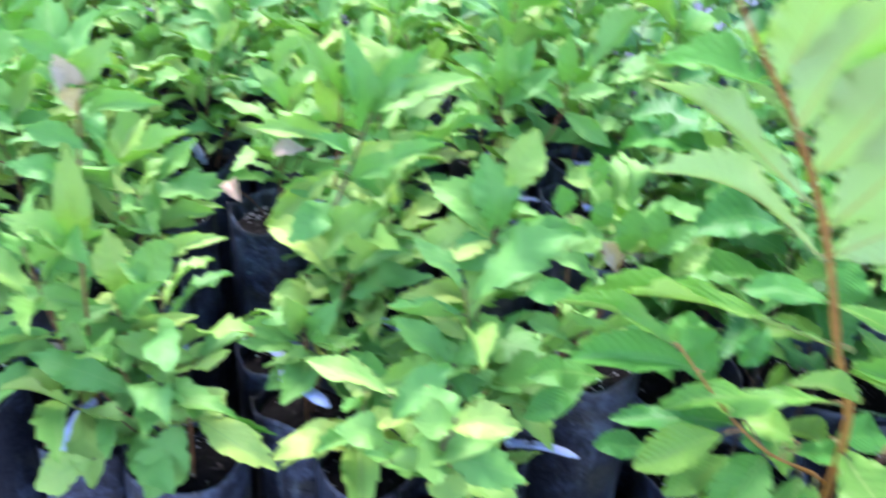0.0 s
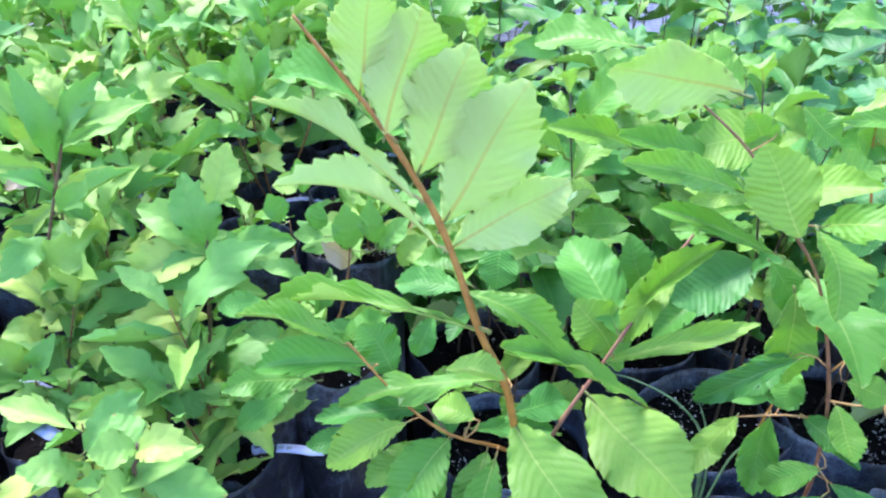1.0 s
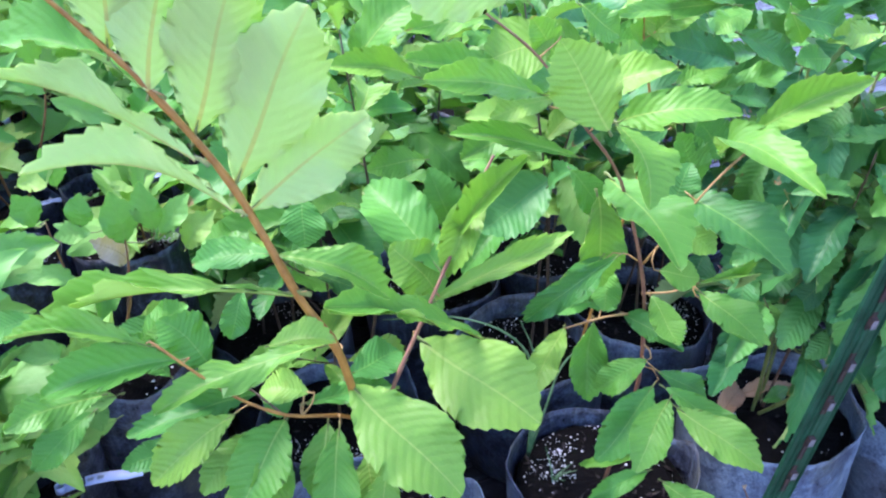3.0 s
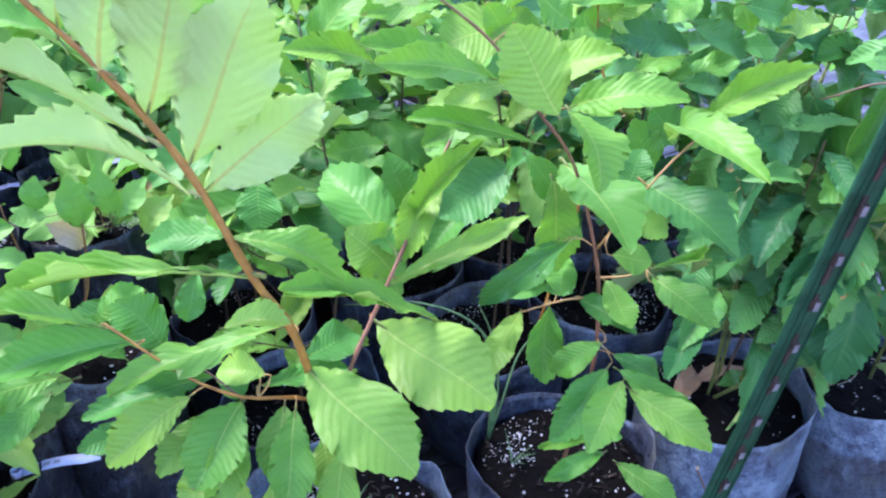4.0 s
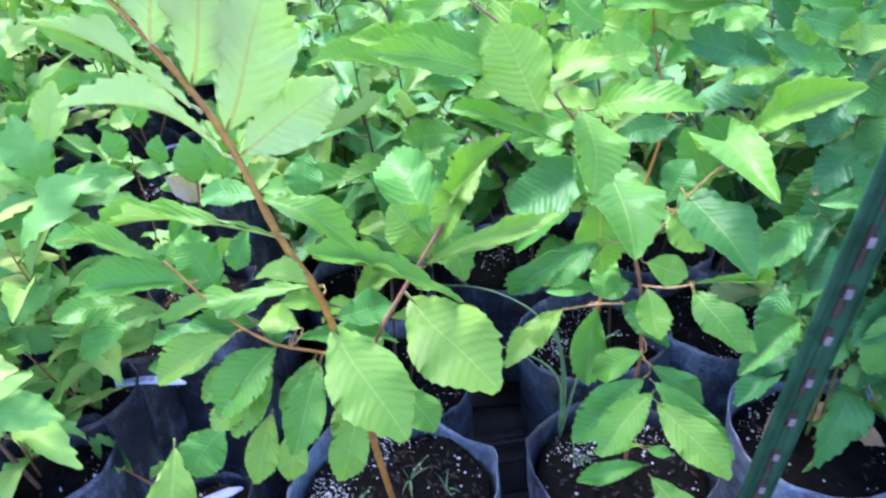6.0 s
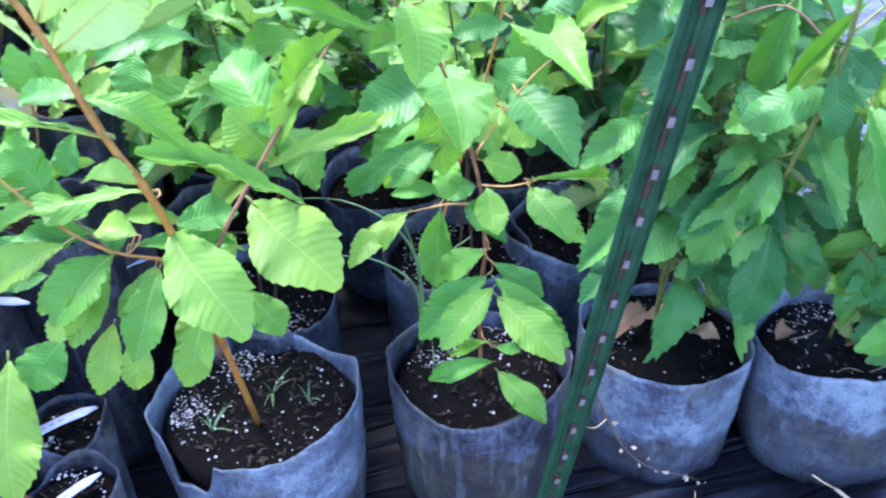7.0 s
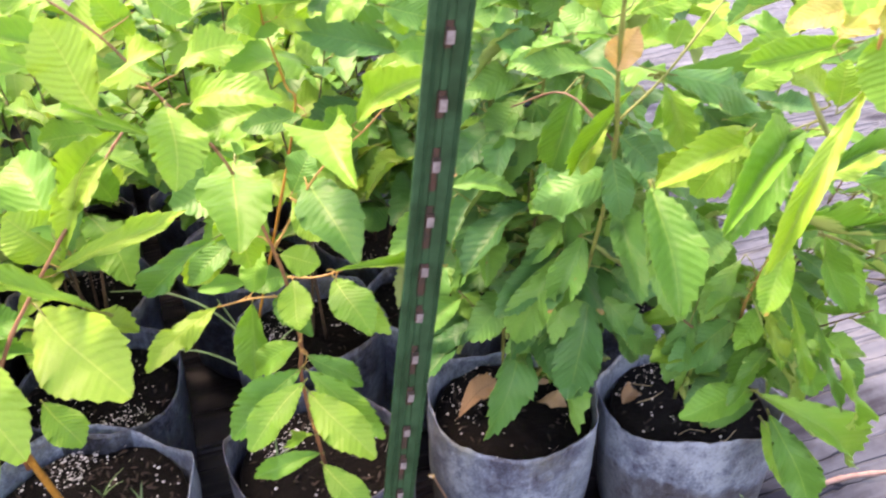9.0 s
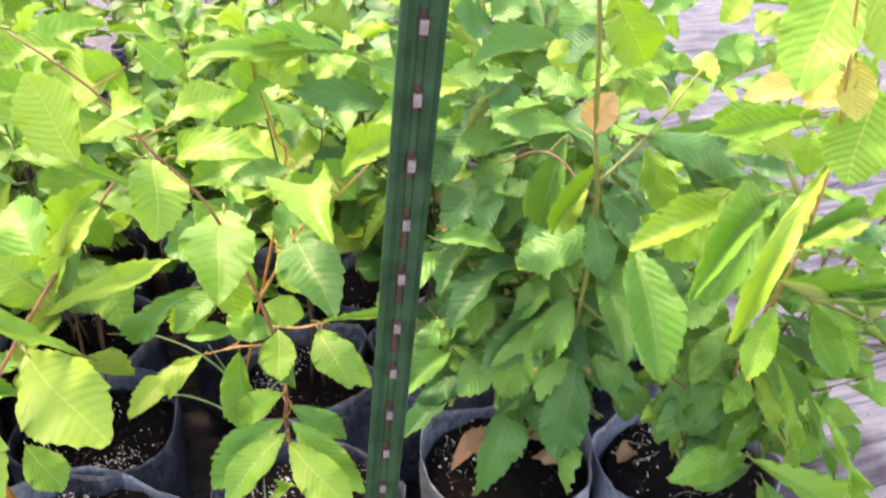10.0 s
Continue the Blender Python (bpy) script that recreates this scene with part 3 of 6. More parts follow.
p3 = potted("potted_sapling", (1.172, 0.866, 0), 0.133, 0.205, 0.17, rng, "dark green sapling with spotted leaves in a dusty grow bag", FRONT, 110, dusty_mat, heap=2.3, fine=True, seam=-0.9)
p4 = potted("potted_sapling", (1.43, 0.765, 0), 0.13, 0.205, 0.17, rng, "tall leaning sapling with narrow leaves in a dusty grow bag", FRONT, 130, stained_mat, fine=True, seam=2.6)

grown(p3, (1.18, 0.885, 0.17), 0.50, (-0.03, -0.12), rng, "deep", 0.145, 0.022, bark_grey, 3, 0.3, 0.7, 0.36)
grown(p3, (1.16, 0.885, 0.17), 0.68, (0.02, -0.08), rng, "deep", 0.145, 0.022, bark_green, 3, 0.35, 0.6, 0.36)
grown(p4, (1.44, 0.775, 0.17), 0.46, (0.05, -0.14), rng, "green", 0.115, 0.018, bark_grey, 4, 0.25, 0.7, 0.31)
grown(p4, (1.45, 0.775, 0.17), 0.58, (0.12, -0.18), rng, "green", 0.115, 0.022, bark_grey, 3, 0.4, 0.6, 0.28)

grown(p3, (1.19, 0.90, 0.17), 0.80, (0.06, -0.10), rng, "deep", 0.14, 0.022, bark_green, 3, 0.4, 0.5, 0.36)
grown(p4, (1.42, 0.79, 0.17), 0.72, (0.03, -0.10), rng, "green", 0.13, 0.022, bark_green, 3, 0.4, 0.5, 0.33)

# ---- rows behind ----
for row in range(10):
    for col in range(-1, 7):
        x = 0.575 + 0.30 * col - 0.02 * row + rng.uniform(-0.025, 0.025) + (0.06 if (row, col) == (0, 1) else 0.0)
        y = 1.18 + 0.29 * row - 0.07 * max(0, col - 2) + rng.uniform(-0.02, 0.02)
        if x > (1.66 if row < 3 else 1.95 if row < 6 else 2.3) or (col < 0 and row < 3):
            continue
        ob = potted("potted_sapling", (x, y, 0), 0.135, 0.205, 0.17, rng, "leafy green sapling in a black plastic grow bag", BACK, 200 if row < 1 else 70 if row < 2 else 0, fine=row < 1, seam=rng.uniform(0, 3))
        near = row < 2
        kind = ("deep" if near else "far_deep") if (col > 1 and (row + col) % 3) else ("green" if near else "far")
        high = rng.uniform(0.50, 0.66) + 0.02 * row
        grown(ob, (x, y, 0.17), high, (rng.uniform(-0.06, 0.06), rng.uniform(-0.12, 0.0)), rng, kind, 0.15, (0.025, 0.024, 0.024, 0.026, 0.034)[min(row, 4)], bark_dark,
              (2 if col < 2 and row < 1 else 4) if row < 4 else 2, 0.58 if col < 2 and row < 1 else 0.36, 0.15)
        if row < 2 and (row or col > 1):
            grown(ob, (x - 0.03, y + 0.02, 0.17), high * 0.9, (rng.uniform(-0.12, 0.12), rng.uniform(-0.16, 0.02)), rng, kind, 0.15, 0.024, bark_dark, 2, 0.42, 0.25)
        if col < 3 and row < 4:
            grown(ob, (x + 0.02, y - 0.02, 0.17), high * 1.12, (rng.uniform(-0.1, 0.1), rng.uniform(-0.12, 0.0)), rng, "young" if near else "far_young", 0.115, 0.028, bark_dark, 1, 0.5)

# ---- seedlings in narrow bags ----
seedlings = []
BARE = ((-0.31, 1.33), (-0.24, 1.20), (0.24, 1.30), (0.33, 1.40), (-0.25, 1.50), (0.13, 1.24), (0.30, 1.16))
for row in range(10):
    for col in range(12):
        x = 0.30 - 0.165 * col + 0.012 * row + rng.uniform(-0.015, 0.015)
        y = 0.95 + 0.17 * row + 0.015 * col + rng.uniform(-0.015, 0.015)
        if x < -0.62 - 0.74 * (y - 0.9) or x > 0.40 or (x > 0.2 and y < 1.02):
            continue
        if min((x - a) ** 2 + (y - b) ** 2 for a, b in ((0.165, 1.09), (0.02, 0.95), (0.13, 0.86), (-0.13, 1.17), (-0.29, 1.01), (-0.22, 0.94), (-0.08, 1.05), (-0.34, 0.98), (-0.07, 1.24), (0.19, 1.50))) < 0.009:
            continue
        tall = y > 1.24
        soil = 0.36 + 0.42 * max(0.0, y - 0.95) if not tall else 0.49 + 0.12 * min(y - 1.24, 0.6) + rng.uniform(-0.015, 0.015)
        ob = potted("potted_seedling", (x, y, 0), 0.074, soil + 0.025, soil, rng, "small green seedling in a tall narrow black plastic bag" if tall else "small green seedling in a narrow black plastic bag", SEED,
                    40 if row < 4 else 0, narrow_mat, category="potted seedling")
        seedlings.append((x, y, ob, soil))
        bare = min((x - a) ** 2 + (y - b) ** 2 for a, b in BARE) < 0.0065
        high = rng.uniform(0.06, 0.10) if bare else rng.uniform(0.18, 0.30) if tall else rng.uniform(0.22, 0.34)
        if x > 0.2 and y < 1.4:
            high = min(high, rng.uniform(0.12, 0.2))
        grown(ob, (x, y, soil), high, (rng.uniform(-0.04, 0.04), rng.uniform(-0.06, 0.02)), rng, "small", rng.uniform(0.105, 0.145) * (0.6 if bare else 1.0), 0.014, bark_red,
              1 if bare else rng.randrange(1, 3), 0.2, -0.42, 0.38)
        if not bare and y < 2.0 and rng.random() < 0.8:
            grown(ob, (x + 0.02, y - 0.01, soil), high * rng.uniform(0.6, 0.8), (rng.uniform(-0.08, 0.08), rng.uniform(-0.08, 0.02)), rng, "small", rng.uniform(0.09, 0.12), 0.018, bark_red,
                  1, 0.25, -0.2, 0.36)
s1 = potted("potted_seedling", (0.165, 1.09, 0), 0.072, 0.385, 0.36, rng, "broad-leaved green seedling in a narrow black plastic bag", SEED, 16, narrow_mat, category="potted seedling")
s2 = potted("potted_seedling", (0.02, 0.95, 0), 0.072, 0.385, 0.36, rng, "bright green seedling with paired leaves in a narrow bag", SEED, 16, narrow_mat, category="potted seedling")
s3 = potted("potted_seedling", (0.13, 0.86, 0), 0.072, 0.385, 0.36, rng, "low pale green seedling in a narrow black bag", SEED, 16, narrow_mat, category="potted seedling")
s4 = potted("potted_seedling", (-0.13, 1.17, 0), 0.072, 0.385, 0.36, rng, "tall yellow-green seedling in a narrow black bag", SEED, 16, narrow_mat, category="potted seedling")
seedlings += [(-0.13, 1.17, s4, 0.36), (0.165, 1.09, s1, 0.36), (0.02, 0.95, s2, 0.36), (0.13, 0.86, s3, 0.36)]

for x, y, label in ((0.288, 0.888, "thin seedling in a narrow black bag beside a large grow bag"), (0.305, 0.762, "bare-stemmed seedling in a narrow black bag with white grains")):
    ob = potted("potted_seedling", (x, y, 0), 0.054, 0.245, 0.222, rng, label, SEED, 40, narrow_mat, category="potted seedling")
    grown(ob, (x - 0.03, y - 0.005, 0.222), 0.14, (-0.06, -0.03), rng, "small", 0.07, 0.022, bark_red, 0, 0.6, -0.3, 0.38)

s5 = potted("potted_seedling", (-0.289, 1.010, 0), 0.074, 0.385, 0.360, rng, "yellow-green seedling in a narrow black plastic bag", SEED, 30, narrow_mat, category="potted seedling")
seedlings.append((-0.289, 1.010, s5, 0.36))
s6 = potted("potted_seedling", (-0.216, 0.940, 0), 0.074, 0.385, 0.360, rng, "seedling with a dark oval leaf in a narrow bag", SEED, 30, narrow_mat, category="potted seedling")
seedlings.append((-0.216, 0.940, s6, 0.36))
s7 = potted("potted_seedling", (-0.079, 1.050, 0), 0.074, 0.385, 0.360, rng, "low seedling with a whorl of leaves in a narrow bag", SEED, 30, narrow_mat, category="potted seedling")
seedlings.append((-0.079, 1.050, s7, 0.36))
s8 = potted("potted_seedling", (-0.342, 0.980, 0), 0.074, 0.385, 0.360, rng, "tall pale green seedling with a withered leaf", SEED, 30, narrow_mat, category="potted seedling")
seedlings.append((-0.342, 0.980, s8, 0.36))
s9 = potted("potted_seedling", (-0.074, 1.240, 0), 0.074, 0.385, 0.360, rng, "tall light green seedling in a narrow black bag", SEED, 30, narrow_mat, category="potted seedling")
seedlings.append((-0.074, 1.240, s9, 0.36))
s10 = potted("potted_seedling", (0.189, 1.500, 0), 0.074, 0.525, 0.500, rng, "forked light green seedling in a tall narrow bag", SEED, 30, narrow_mat, category="potted seedling")
seedlings.append((0.189, 1.500, s10, 0.500))
grown(s5, (-0.289, 1.010, 0.360), 0.23, (0.05, -0.04), rng, "small", 0.120, 0.014, bark_red, 2, 0.25, -0.2, 0.36)
grown(s6, (-0.216, 0.940, 0.360), 0.17, (-0.06, -0.03), rng, "small", 0.120, 0.014, bark_red, 2, 0.25, -0.2, 0.36)
grown(s7, (-0.079, 1.050, 0.360), 0.25, (0.06, 0.02), rng, "small", 0.120, 0.014, bark_red, 2, 0.25, -0.2, 0.36)
grown(s8, (-0.342, 0.980, 0.360), 0.29, (-0.04, -0.03), rng, "small", 0.120, 0.014, bark_red, 2, 0.25, -0.2, 0.36)
grown(s9, (-0.074, 1.240, 0.360), 0.25, (0.05, -0.05), rng, "small", 0.120, 0.014, bark_red, 2, 0.25, -0.2, 0.36)
for ob, x, y in ((s2, 0.02, 0.95), (s3, 0.13, 0.86), (s1, 0.165, 1.09)):
    grown(ob, (x - 0.02, y - 0.01, 0.360), 0.15, (rng.uniform(-0.05, 0.05), -0.03), rng, "small", 0.110, 0.016, bark_red, 2, 0.2, -0.2, 0.38)
grown(s10, (0.189, 1.500, 0.500), 0.2, (-0.05, -0.03), rng, "small", 0.115, 0.017, bark_red, 2, 0.25, -0.2, 0.36)


# ---- leaves and stems of the front row ----

# the tall sapling of the first bag
stem(p1, [(0.535, 0.875, 0.170), (0.491, 0.779, 0.571), (0.453, 0.776, 0.689), (0.417, 0.790, 0.801), (0.372, 0.795, 0.888), (0.350, 0.800, 0.921), (0.323, 0.800, 0.958), (0.301, 0.800, 0.990)], 0.0047, 0.0013, bark, 'stem')
stem(p1, [(0.505, 0.850, 0.330), (0.512, 0.795, 0.470), (0.541, 0.794, 0.545), (0.582, 0.808, 0.601), (0.628, 0.830, 0.655), (0.677, 0.860, 0.707), (0.700, 0.872, 0.730)], 0.0028, 0.0015, bark_plum, 'branch')
stem(p1, [(0.515, 0.825, 0.360), (0.505, 0.800, 0.499), (0.426, 0.790, 0.552), (0.378, 0.800, 0.592), (0.325, 0.830, 0.650)], 0.0023, 0.0012, bark, 'branch')
stem(p1, [(0.424, 0.790, 0.553), (0.400, 0.811, 0.580), (0.381, 0.828, 0.603)], 0.0012, 0.0007, bark_grey, 'branch')
leaf(p1, 'young', 9, (0.269, 0.880, 0.572), (0.183, 0.860, 0.579), 0.037, (0.13, -0.60, 0.79))
leaf(p1, 'green', 0, (0.255, 0.900, 0.541), (0.190, 0.880, 0.508), 0.035, (0.18, -0.56, 0.81))
leaf(p1, 'green', 6, (0.347, 0.900, 0.620), (0.287, 0.900, 0.614), 0.030, (0.09, -0.62, 0.78))
leaf(p1, 'young', 0, (0.301, 0.920, 0.574), (0.245, 0.920, 0.589), 0.031, (-0.12, -0.65, 0.75))
leaf(p1, 'green', 6, (0.332, 0.880, 0.478), (0.267, 0.860, 0.493), 0.033, (0.17, -0.56, 0.81))
leaf(p1, 'green', 6, (0.232, 0.920, 0.654), (0.181, 0.920, 0.646), 0.030, (0.26, -0.70, 0.67))
leaf(p1, 'young', 6, (0.421, 0.790, 0.801), (0.486, 0.740, 0.944), 0.080, (0.16, 0.79, -0.13))
leaf(p1, 'young', 6, (0.398, 0.795, 0.847), (0.441, 0.750, 0.972), 0.074, (0.12, 0.81, -0.09))
leaf(p1, 'young', 0, (0.372, 0.795, 0.888), (0.403, 0.760, 1.000), 0.068, (0.08, 0.82, -0.05))
leaf(p1, 'young', 6, (0.351, 0.800, 0.920), (0.366, 0.770, 1.020), 0.060, (0.04, 0.83, -0.01))
leaf(p1, 'young', 4, (0.428, 0.790, 0.775), (0.529, 0.760, 0.847), 0.062, (0.16, 0.67, -0.05))
leaf(p1, 'green', 3, (0.482, 0.800, 0.779), (0.576, 0.840, 0.799), 0.043, (0.11, 0.35, 0.44))
leaf(p1, 'young', 1, (0.416, 0.790, 0.778), (0.267, 0.834, 0.830), 0.036, (0.01, 0.46, 0.30))
leaf(p1, 'young', 0, (0.395, 0.795, 0.828), (0.255, 0.840, 0.909), 0.034, (-0.00, 0.43, 0.41))
leaf(p1, 'green', 2, (0.374, 0.795, 0.885), (0.262, 0.900, 0.900), 0.025, (0.00, -0.29, 0.78))
leaf(p1, 'young', 0, (0.448, 0.776, 0.694), (0.241, 0.900, 0.658), 0.023, (-0.01, -0.21, 0.88))
leaf(p1, 'young', 1, (0.442, 0.780, 0.732), (0.528, 0.745, 0.680), 0.036, (-0.11, -0.41, 0.76))
leaf(p1, 'green', 0, (0.439, 0.790, 0.729), (0.376, 0.830, 0.715), 0.033, (-0.05, -0.43, 0.74))
leaf(p1, 'young', 9, (0.475, 0.800, 0.611), (0.312, 0.806, 0.586), 0.035, (-0.03, -0.28, 0.86))
leaf(p1, 'green', 0, (0.496, 0.800, 0.568), (0.561, 0.830, 0.553), 0.041, (-0.16, -0.53, 0.73))
leaf(p1, 'young', 0, (0.640, 0.780, 0.573), (0.481, 0.790, 0.653), 0.029, (-0.09, -0.23, 0.87))
leaf(p1, 'young', 1, (0.379, 0.800, 0.564), (0.293, 0.790, 0.524), 0.048, (-0.01, -0.46, 0.79))
leaf(p1, 'green', 5, (0.346, 0.830, 0.621), (0.225, 0.850, 0.609), 0.044, (0.03, -0.49, 0.74))
leaf(p1, 'green', 1, (0.323, 0.830, 0.646), (0.205, 0.880, 0.662), 0.026, (0.03, -0.34, 0.81))
leaf(p1, 'young', 5, (0.425, 0.790, 0.545), (0.361, 0.740, 0.502), 0.056, (-0.06, -0.51, 0.78))
leaf(p1, 'young', 0, (0.465, 0.790, 0.524), (0.436, 0.730, 0.474), 0.046, (-0.10, -0.49, 0.79))
leaf(p1, 'young', 0, (0.499, 0.780, 0.476), (0.490, 0.740, 0.428), 0.039, (-0.13, -0.47, 0.80))
leaf(p1, 'young', 0, (0.491, 0.779, 0.571), (0.552, 0.665, 0.499), 0.078, (-0.19, -0.55, 0.75), 'broad yellow-green leaf')
leaf(p1, 'young', 0, (0.579, 0.810, 0.574), (0.654, 0.695, 0.519), 0.088, (-0.27, -0.56, 0.71), 'broad yellow-green leaf')
leaf(p1, 'green', 1, (0.453, 0.800, 0.562), (0.412, 0.830, 0.560), 0.040, (-0.06, -0.39, 0.81))
leaf(p1, 'green', 0, (0.451, 0.800, 0.550), (0.560, 0.850, 0.486), 0.031, (-0.10, -0.37, 0.82))
leaf(p1, 'green', 0, (0.490, 0.860, 0.740), (0.480, 0.840, 0.697), 0.041, (-0.16, -0.69, 0.57))
leaf(p1, 'young', 0, (0.511, 0.750, 0.482), (0.476, 0.720, 0.404), 0.042, (0.06, -0.57, 0.73))
leaf(p1, 'young', 0, (0.471, 0.770, 0.531), (0.432, 0.710, 0.462), 0.043, (0.10, -0.59, 0.70))
leaf(p1, 'young', 1, (0.420, 0.790, 0.539), (0.369, 0.740, 0.473), 0.042, (0.13, -0.56, 0.70))
leaf(p1, 'young', 0, (0.408, 0.780, 0.464), (0.381, 0.740, 0.401), 0.036, (0.14, -0.57, 0.72))
leaf(p1, 'young', 0, (0.436, 0.760, 0.459), (0.419, 0.740, 0.398), 0.034, (0.11, -0.57, 0.73))
leaf(p1, 'young', 0, (0.559, 0.780, 0.475), (0.589, 0.750, 0.427), 0.041, (-0.00, -0.55, 0.74))
leaf(p1, 'young', 5, (0.421, 0.780, 0.643), (0.475, 0.750, 0.647), 0.029, (0.06, -0.35, 0.79))
leaf(p1, 'young', 0, (0.590, 0.800, 0.597), (0.475, 0.780, 0.667), 0.034, (0.02, -0.35, 0.79))
leaf(p1, 'young', 0, (0.611, 0.840, 0.606), (0.568, 0.850, 0.669), 0.061, (-0.01, -0.63, 0.61))
leaf(p1, 'young', 1, (0.680, 0.850, 0.714), (0.617, 0.830, 0.627), 0.041, (-0.03, -0.36, 0.76))
leaf(p1, 'young', 9, (0.306, 0.740, 0.471), (0.287, 0.660, 0.348), 0.064, (0.22, -0.57, 0.71), 'broad yellow-green leaf')
leaf(p1, 'green', 9, (0.352, 0.780, 0.457), (0.311, 0.760, 0.410), 0.053, (0.17, -0.54, 0.72))
leaf(p1, 'green', 9, (0.372, 0.840, 0.598), (0.337, 0.860, 0.652), 0.051, (-0.02, -0.58, 0.69))
leaf(p1, 'green', 10, (0.409, 0.850, 0.539), (0.280, 0.860, 0.531), 0.036, (-0.01, -0.55, 0.74))
leaf(p1, 'green', 9, (0.404, 0.820, 0.519), (0.334, 0.800, 0.481), 0.038, (-0.04, -0.59, 0.74))
leaf(p1, 'green', 11, (0.416, 0.840, 0.670), (0.395, 0.830, 0.627), 0.028, (-0.08, -0.67, 0.63))
leaf(p1, 'green', 0, (0.443, 0.820, 0.555), (0.412, 0.820, 0.538), 0.032, (-0.08, -0.54, 0.74))
leaf(p1, 'green', 12, (0.318, 0.860, 0.633), (0.366, 0.880, 0.646), 0.031, (-0.01, -0.59, 0.67))
leaf(p1, 'green', 9, (0.334, 0.850, 0.593), (0.299, 0.880, 0.630), 0.033, (0.01, -0.50, 0.74))
leaf(p1, 'young', 10, (0.386, 0.780, 0.494), (0.347, 0.750, 0.481), 0.041, (-0.04, -0.57, 0.76))
leaf(p1, 'green', 0, (0.612, 0.827, 0.639), (0.584, 0.948, 0.693), 0.064, (-0.19, -0.64, 0.74))
leaf(p1, 'young', 5, (0.638, 0.844, 0.661), (0.698, 0.793, 0.761), 0.029, (-0.33, -0.65, 0.68))
leaf(p1, 'young', 6, (0.606, 0.828, 0.603), (0.746, 0.785, 0.668), 0.027, (-0.42, -0.54, 0.73))

# the bright sapling of the second bag
stem(p2, [(0.868, 0.870, 0.170), (0.839, 0.785, 0.404), (0.843, 0.780, 0.476), (0.831, 0.775, 0.586), (0.792, 0.775, 0.718), (0.745, 0.780, 0.790), (0.702, 0.785, 0.857), (0.643, 0.800, 0.912)], 0.0027, 0.0011, bark_plum, 'stem')
stem(p2, [(0.838, 0.786, 0.535), (0.800, 0.795, 0.537), (0.756, 0.816, 0.522)], 0.0015, 0.0009, bark_tan, 'branch')
stem(p2, [(0.838, 0.785, 0.562), (0.868, 0.770, 0.563), (0.898, 0.760, 0.571)], 0.0015, 0.0009, bark_tan, 'branch')
stem(p2, [(0.828, 0.775, 0.608), (0.876, 0.740, 0.704), (0.925, 0.735, 0.743), (0.957, 0.735, 0.771)], 0.0014, 0.0009, bark_tan, 'branch')
stem(p2, [(0.800, 0.850, 0.450), (0.877, 0.840, 0.721), (0.873, 0.840, 0.767), (0.858, 0.840, 0.836), (0.858, 0.840, 0.876)], 0.0017, 0.001, bark, 'branch')
leaf(p2, 'young', 0, (0.859, 0.840, 0.824), (0.833, 0.830, 0.853), 0.037, (-0.08, -0.57, 0.56))
leaf(p2, 'young', 5, (0.873, 0.840, 0.840), (0.916, 0.830, 0.872), 0.043, (-0.12, -0.57, 0.55))
leaf(p2, 'young', 4, (0.650, 0.713, 0.935), (0.537, 0.700, 0.962), 0.061, (0.29, 0.66, 0.04), 'large pale leaf seen from below')
leaf(p2, 'young', 0, (0.650, 0.713, 0.927), (0.621, 0.750, 0.962), 0.037, (-0.21, -0.43, 0.64))
leaf(p2, 'young', 0, (0.592, 0.800, 0.954), (0.512, 0.850, 0.947), 0.046, (-0.11, -0.37, 0.70))
leaf(p2, 'young', 10, (0.761, 0.780, 0.814), (0.827, 0.770, 0.836), 0.043, (-0.29, -0.38, 0.66))
leaf(p2, 'young', 0, (0.718, 0.800, 0.805), (0.591, 0.830, 0.863), 0.033, (-0.17, -0.34, 0.73))
leaf(p2, 'young', 11, (0.693, 0.840, 0.880), (0.605, 0.860, 0.879), 0.036, (-0.20, -0.44, 0.63))
leaf(p2, 'young', 6, (0.727, 0.800, 0.869), (0.664, 0.820, 0.848), 0.062, (-0.28, -0.50, 0.57))
leaf(p2, 'young', 9, (0.748, 0.790, 0.895), (0.783, 0.780, 0.864), 0.033, (-0.33, -0.47, 0.56))
leaf(p2, 'green', 1, (0.939, 0.800, 0.865), (0.840, 0.820, 0.871), 0.027, (-0.32, -0.37, 0.62))
leaf(p2, 'young', 0, (0.850, 0.850, 0.862), (0.912, 0.860, 0.818), 0.038, (-0.36, -0.45, 0.56))
leaf(p2, 'young', 0, (0.841, 0.718, 0.328), (0.877, 0.643, 0.299), 0.036, (-0.16, -0.48, 0.86))
leaf(p2, 'green', 11, (0.843, 0.749, 0.317), (0.759, 0.754, 0.304), 0.027, (-0.01, -0.52, 0.85))
leaf(p2, 'green', 6, (0.838, 0.740, 0.359), (0.819, 0.856, 0.243), 0.019, (-0.32, -0.53, 0.79))
leaf(p2, 'green', 0, (0.860, 0.780, 0.312), (0.890, 0.770, 0.305), 0.016, (-0.15, -0.51, 0.85))
leaf(p2, 'green', 1, (0.831, 0.742, 0.462), (0.741, 0.720, 0.406), 0.050, (-0.20, -0.55, 0.81))
leaf(p2, 'young', 0, (0.829, 0.710, 0.468), (0.757, 0.670, 0.426), 0.043, (-0.42, -0.45, 0.79))
leaf(p2, 'green', 6, (0.841, 0.731, 0.463), (0.902, 0.647, 0.412), 0.037, (-0.30, -0.52, 0.80))
leaf(p2, 'young', 0, (0.832, 0.700, 0.462), (0.880, 0.613, 0.422), 0.045, (-0.27, -0.56, 0.78), 'bright toothed leaf')
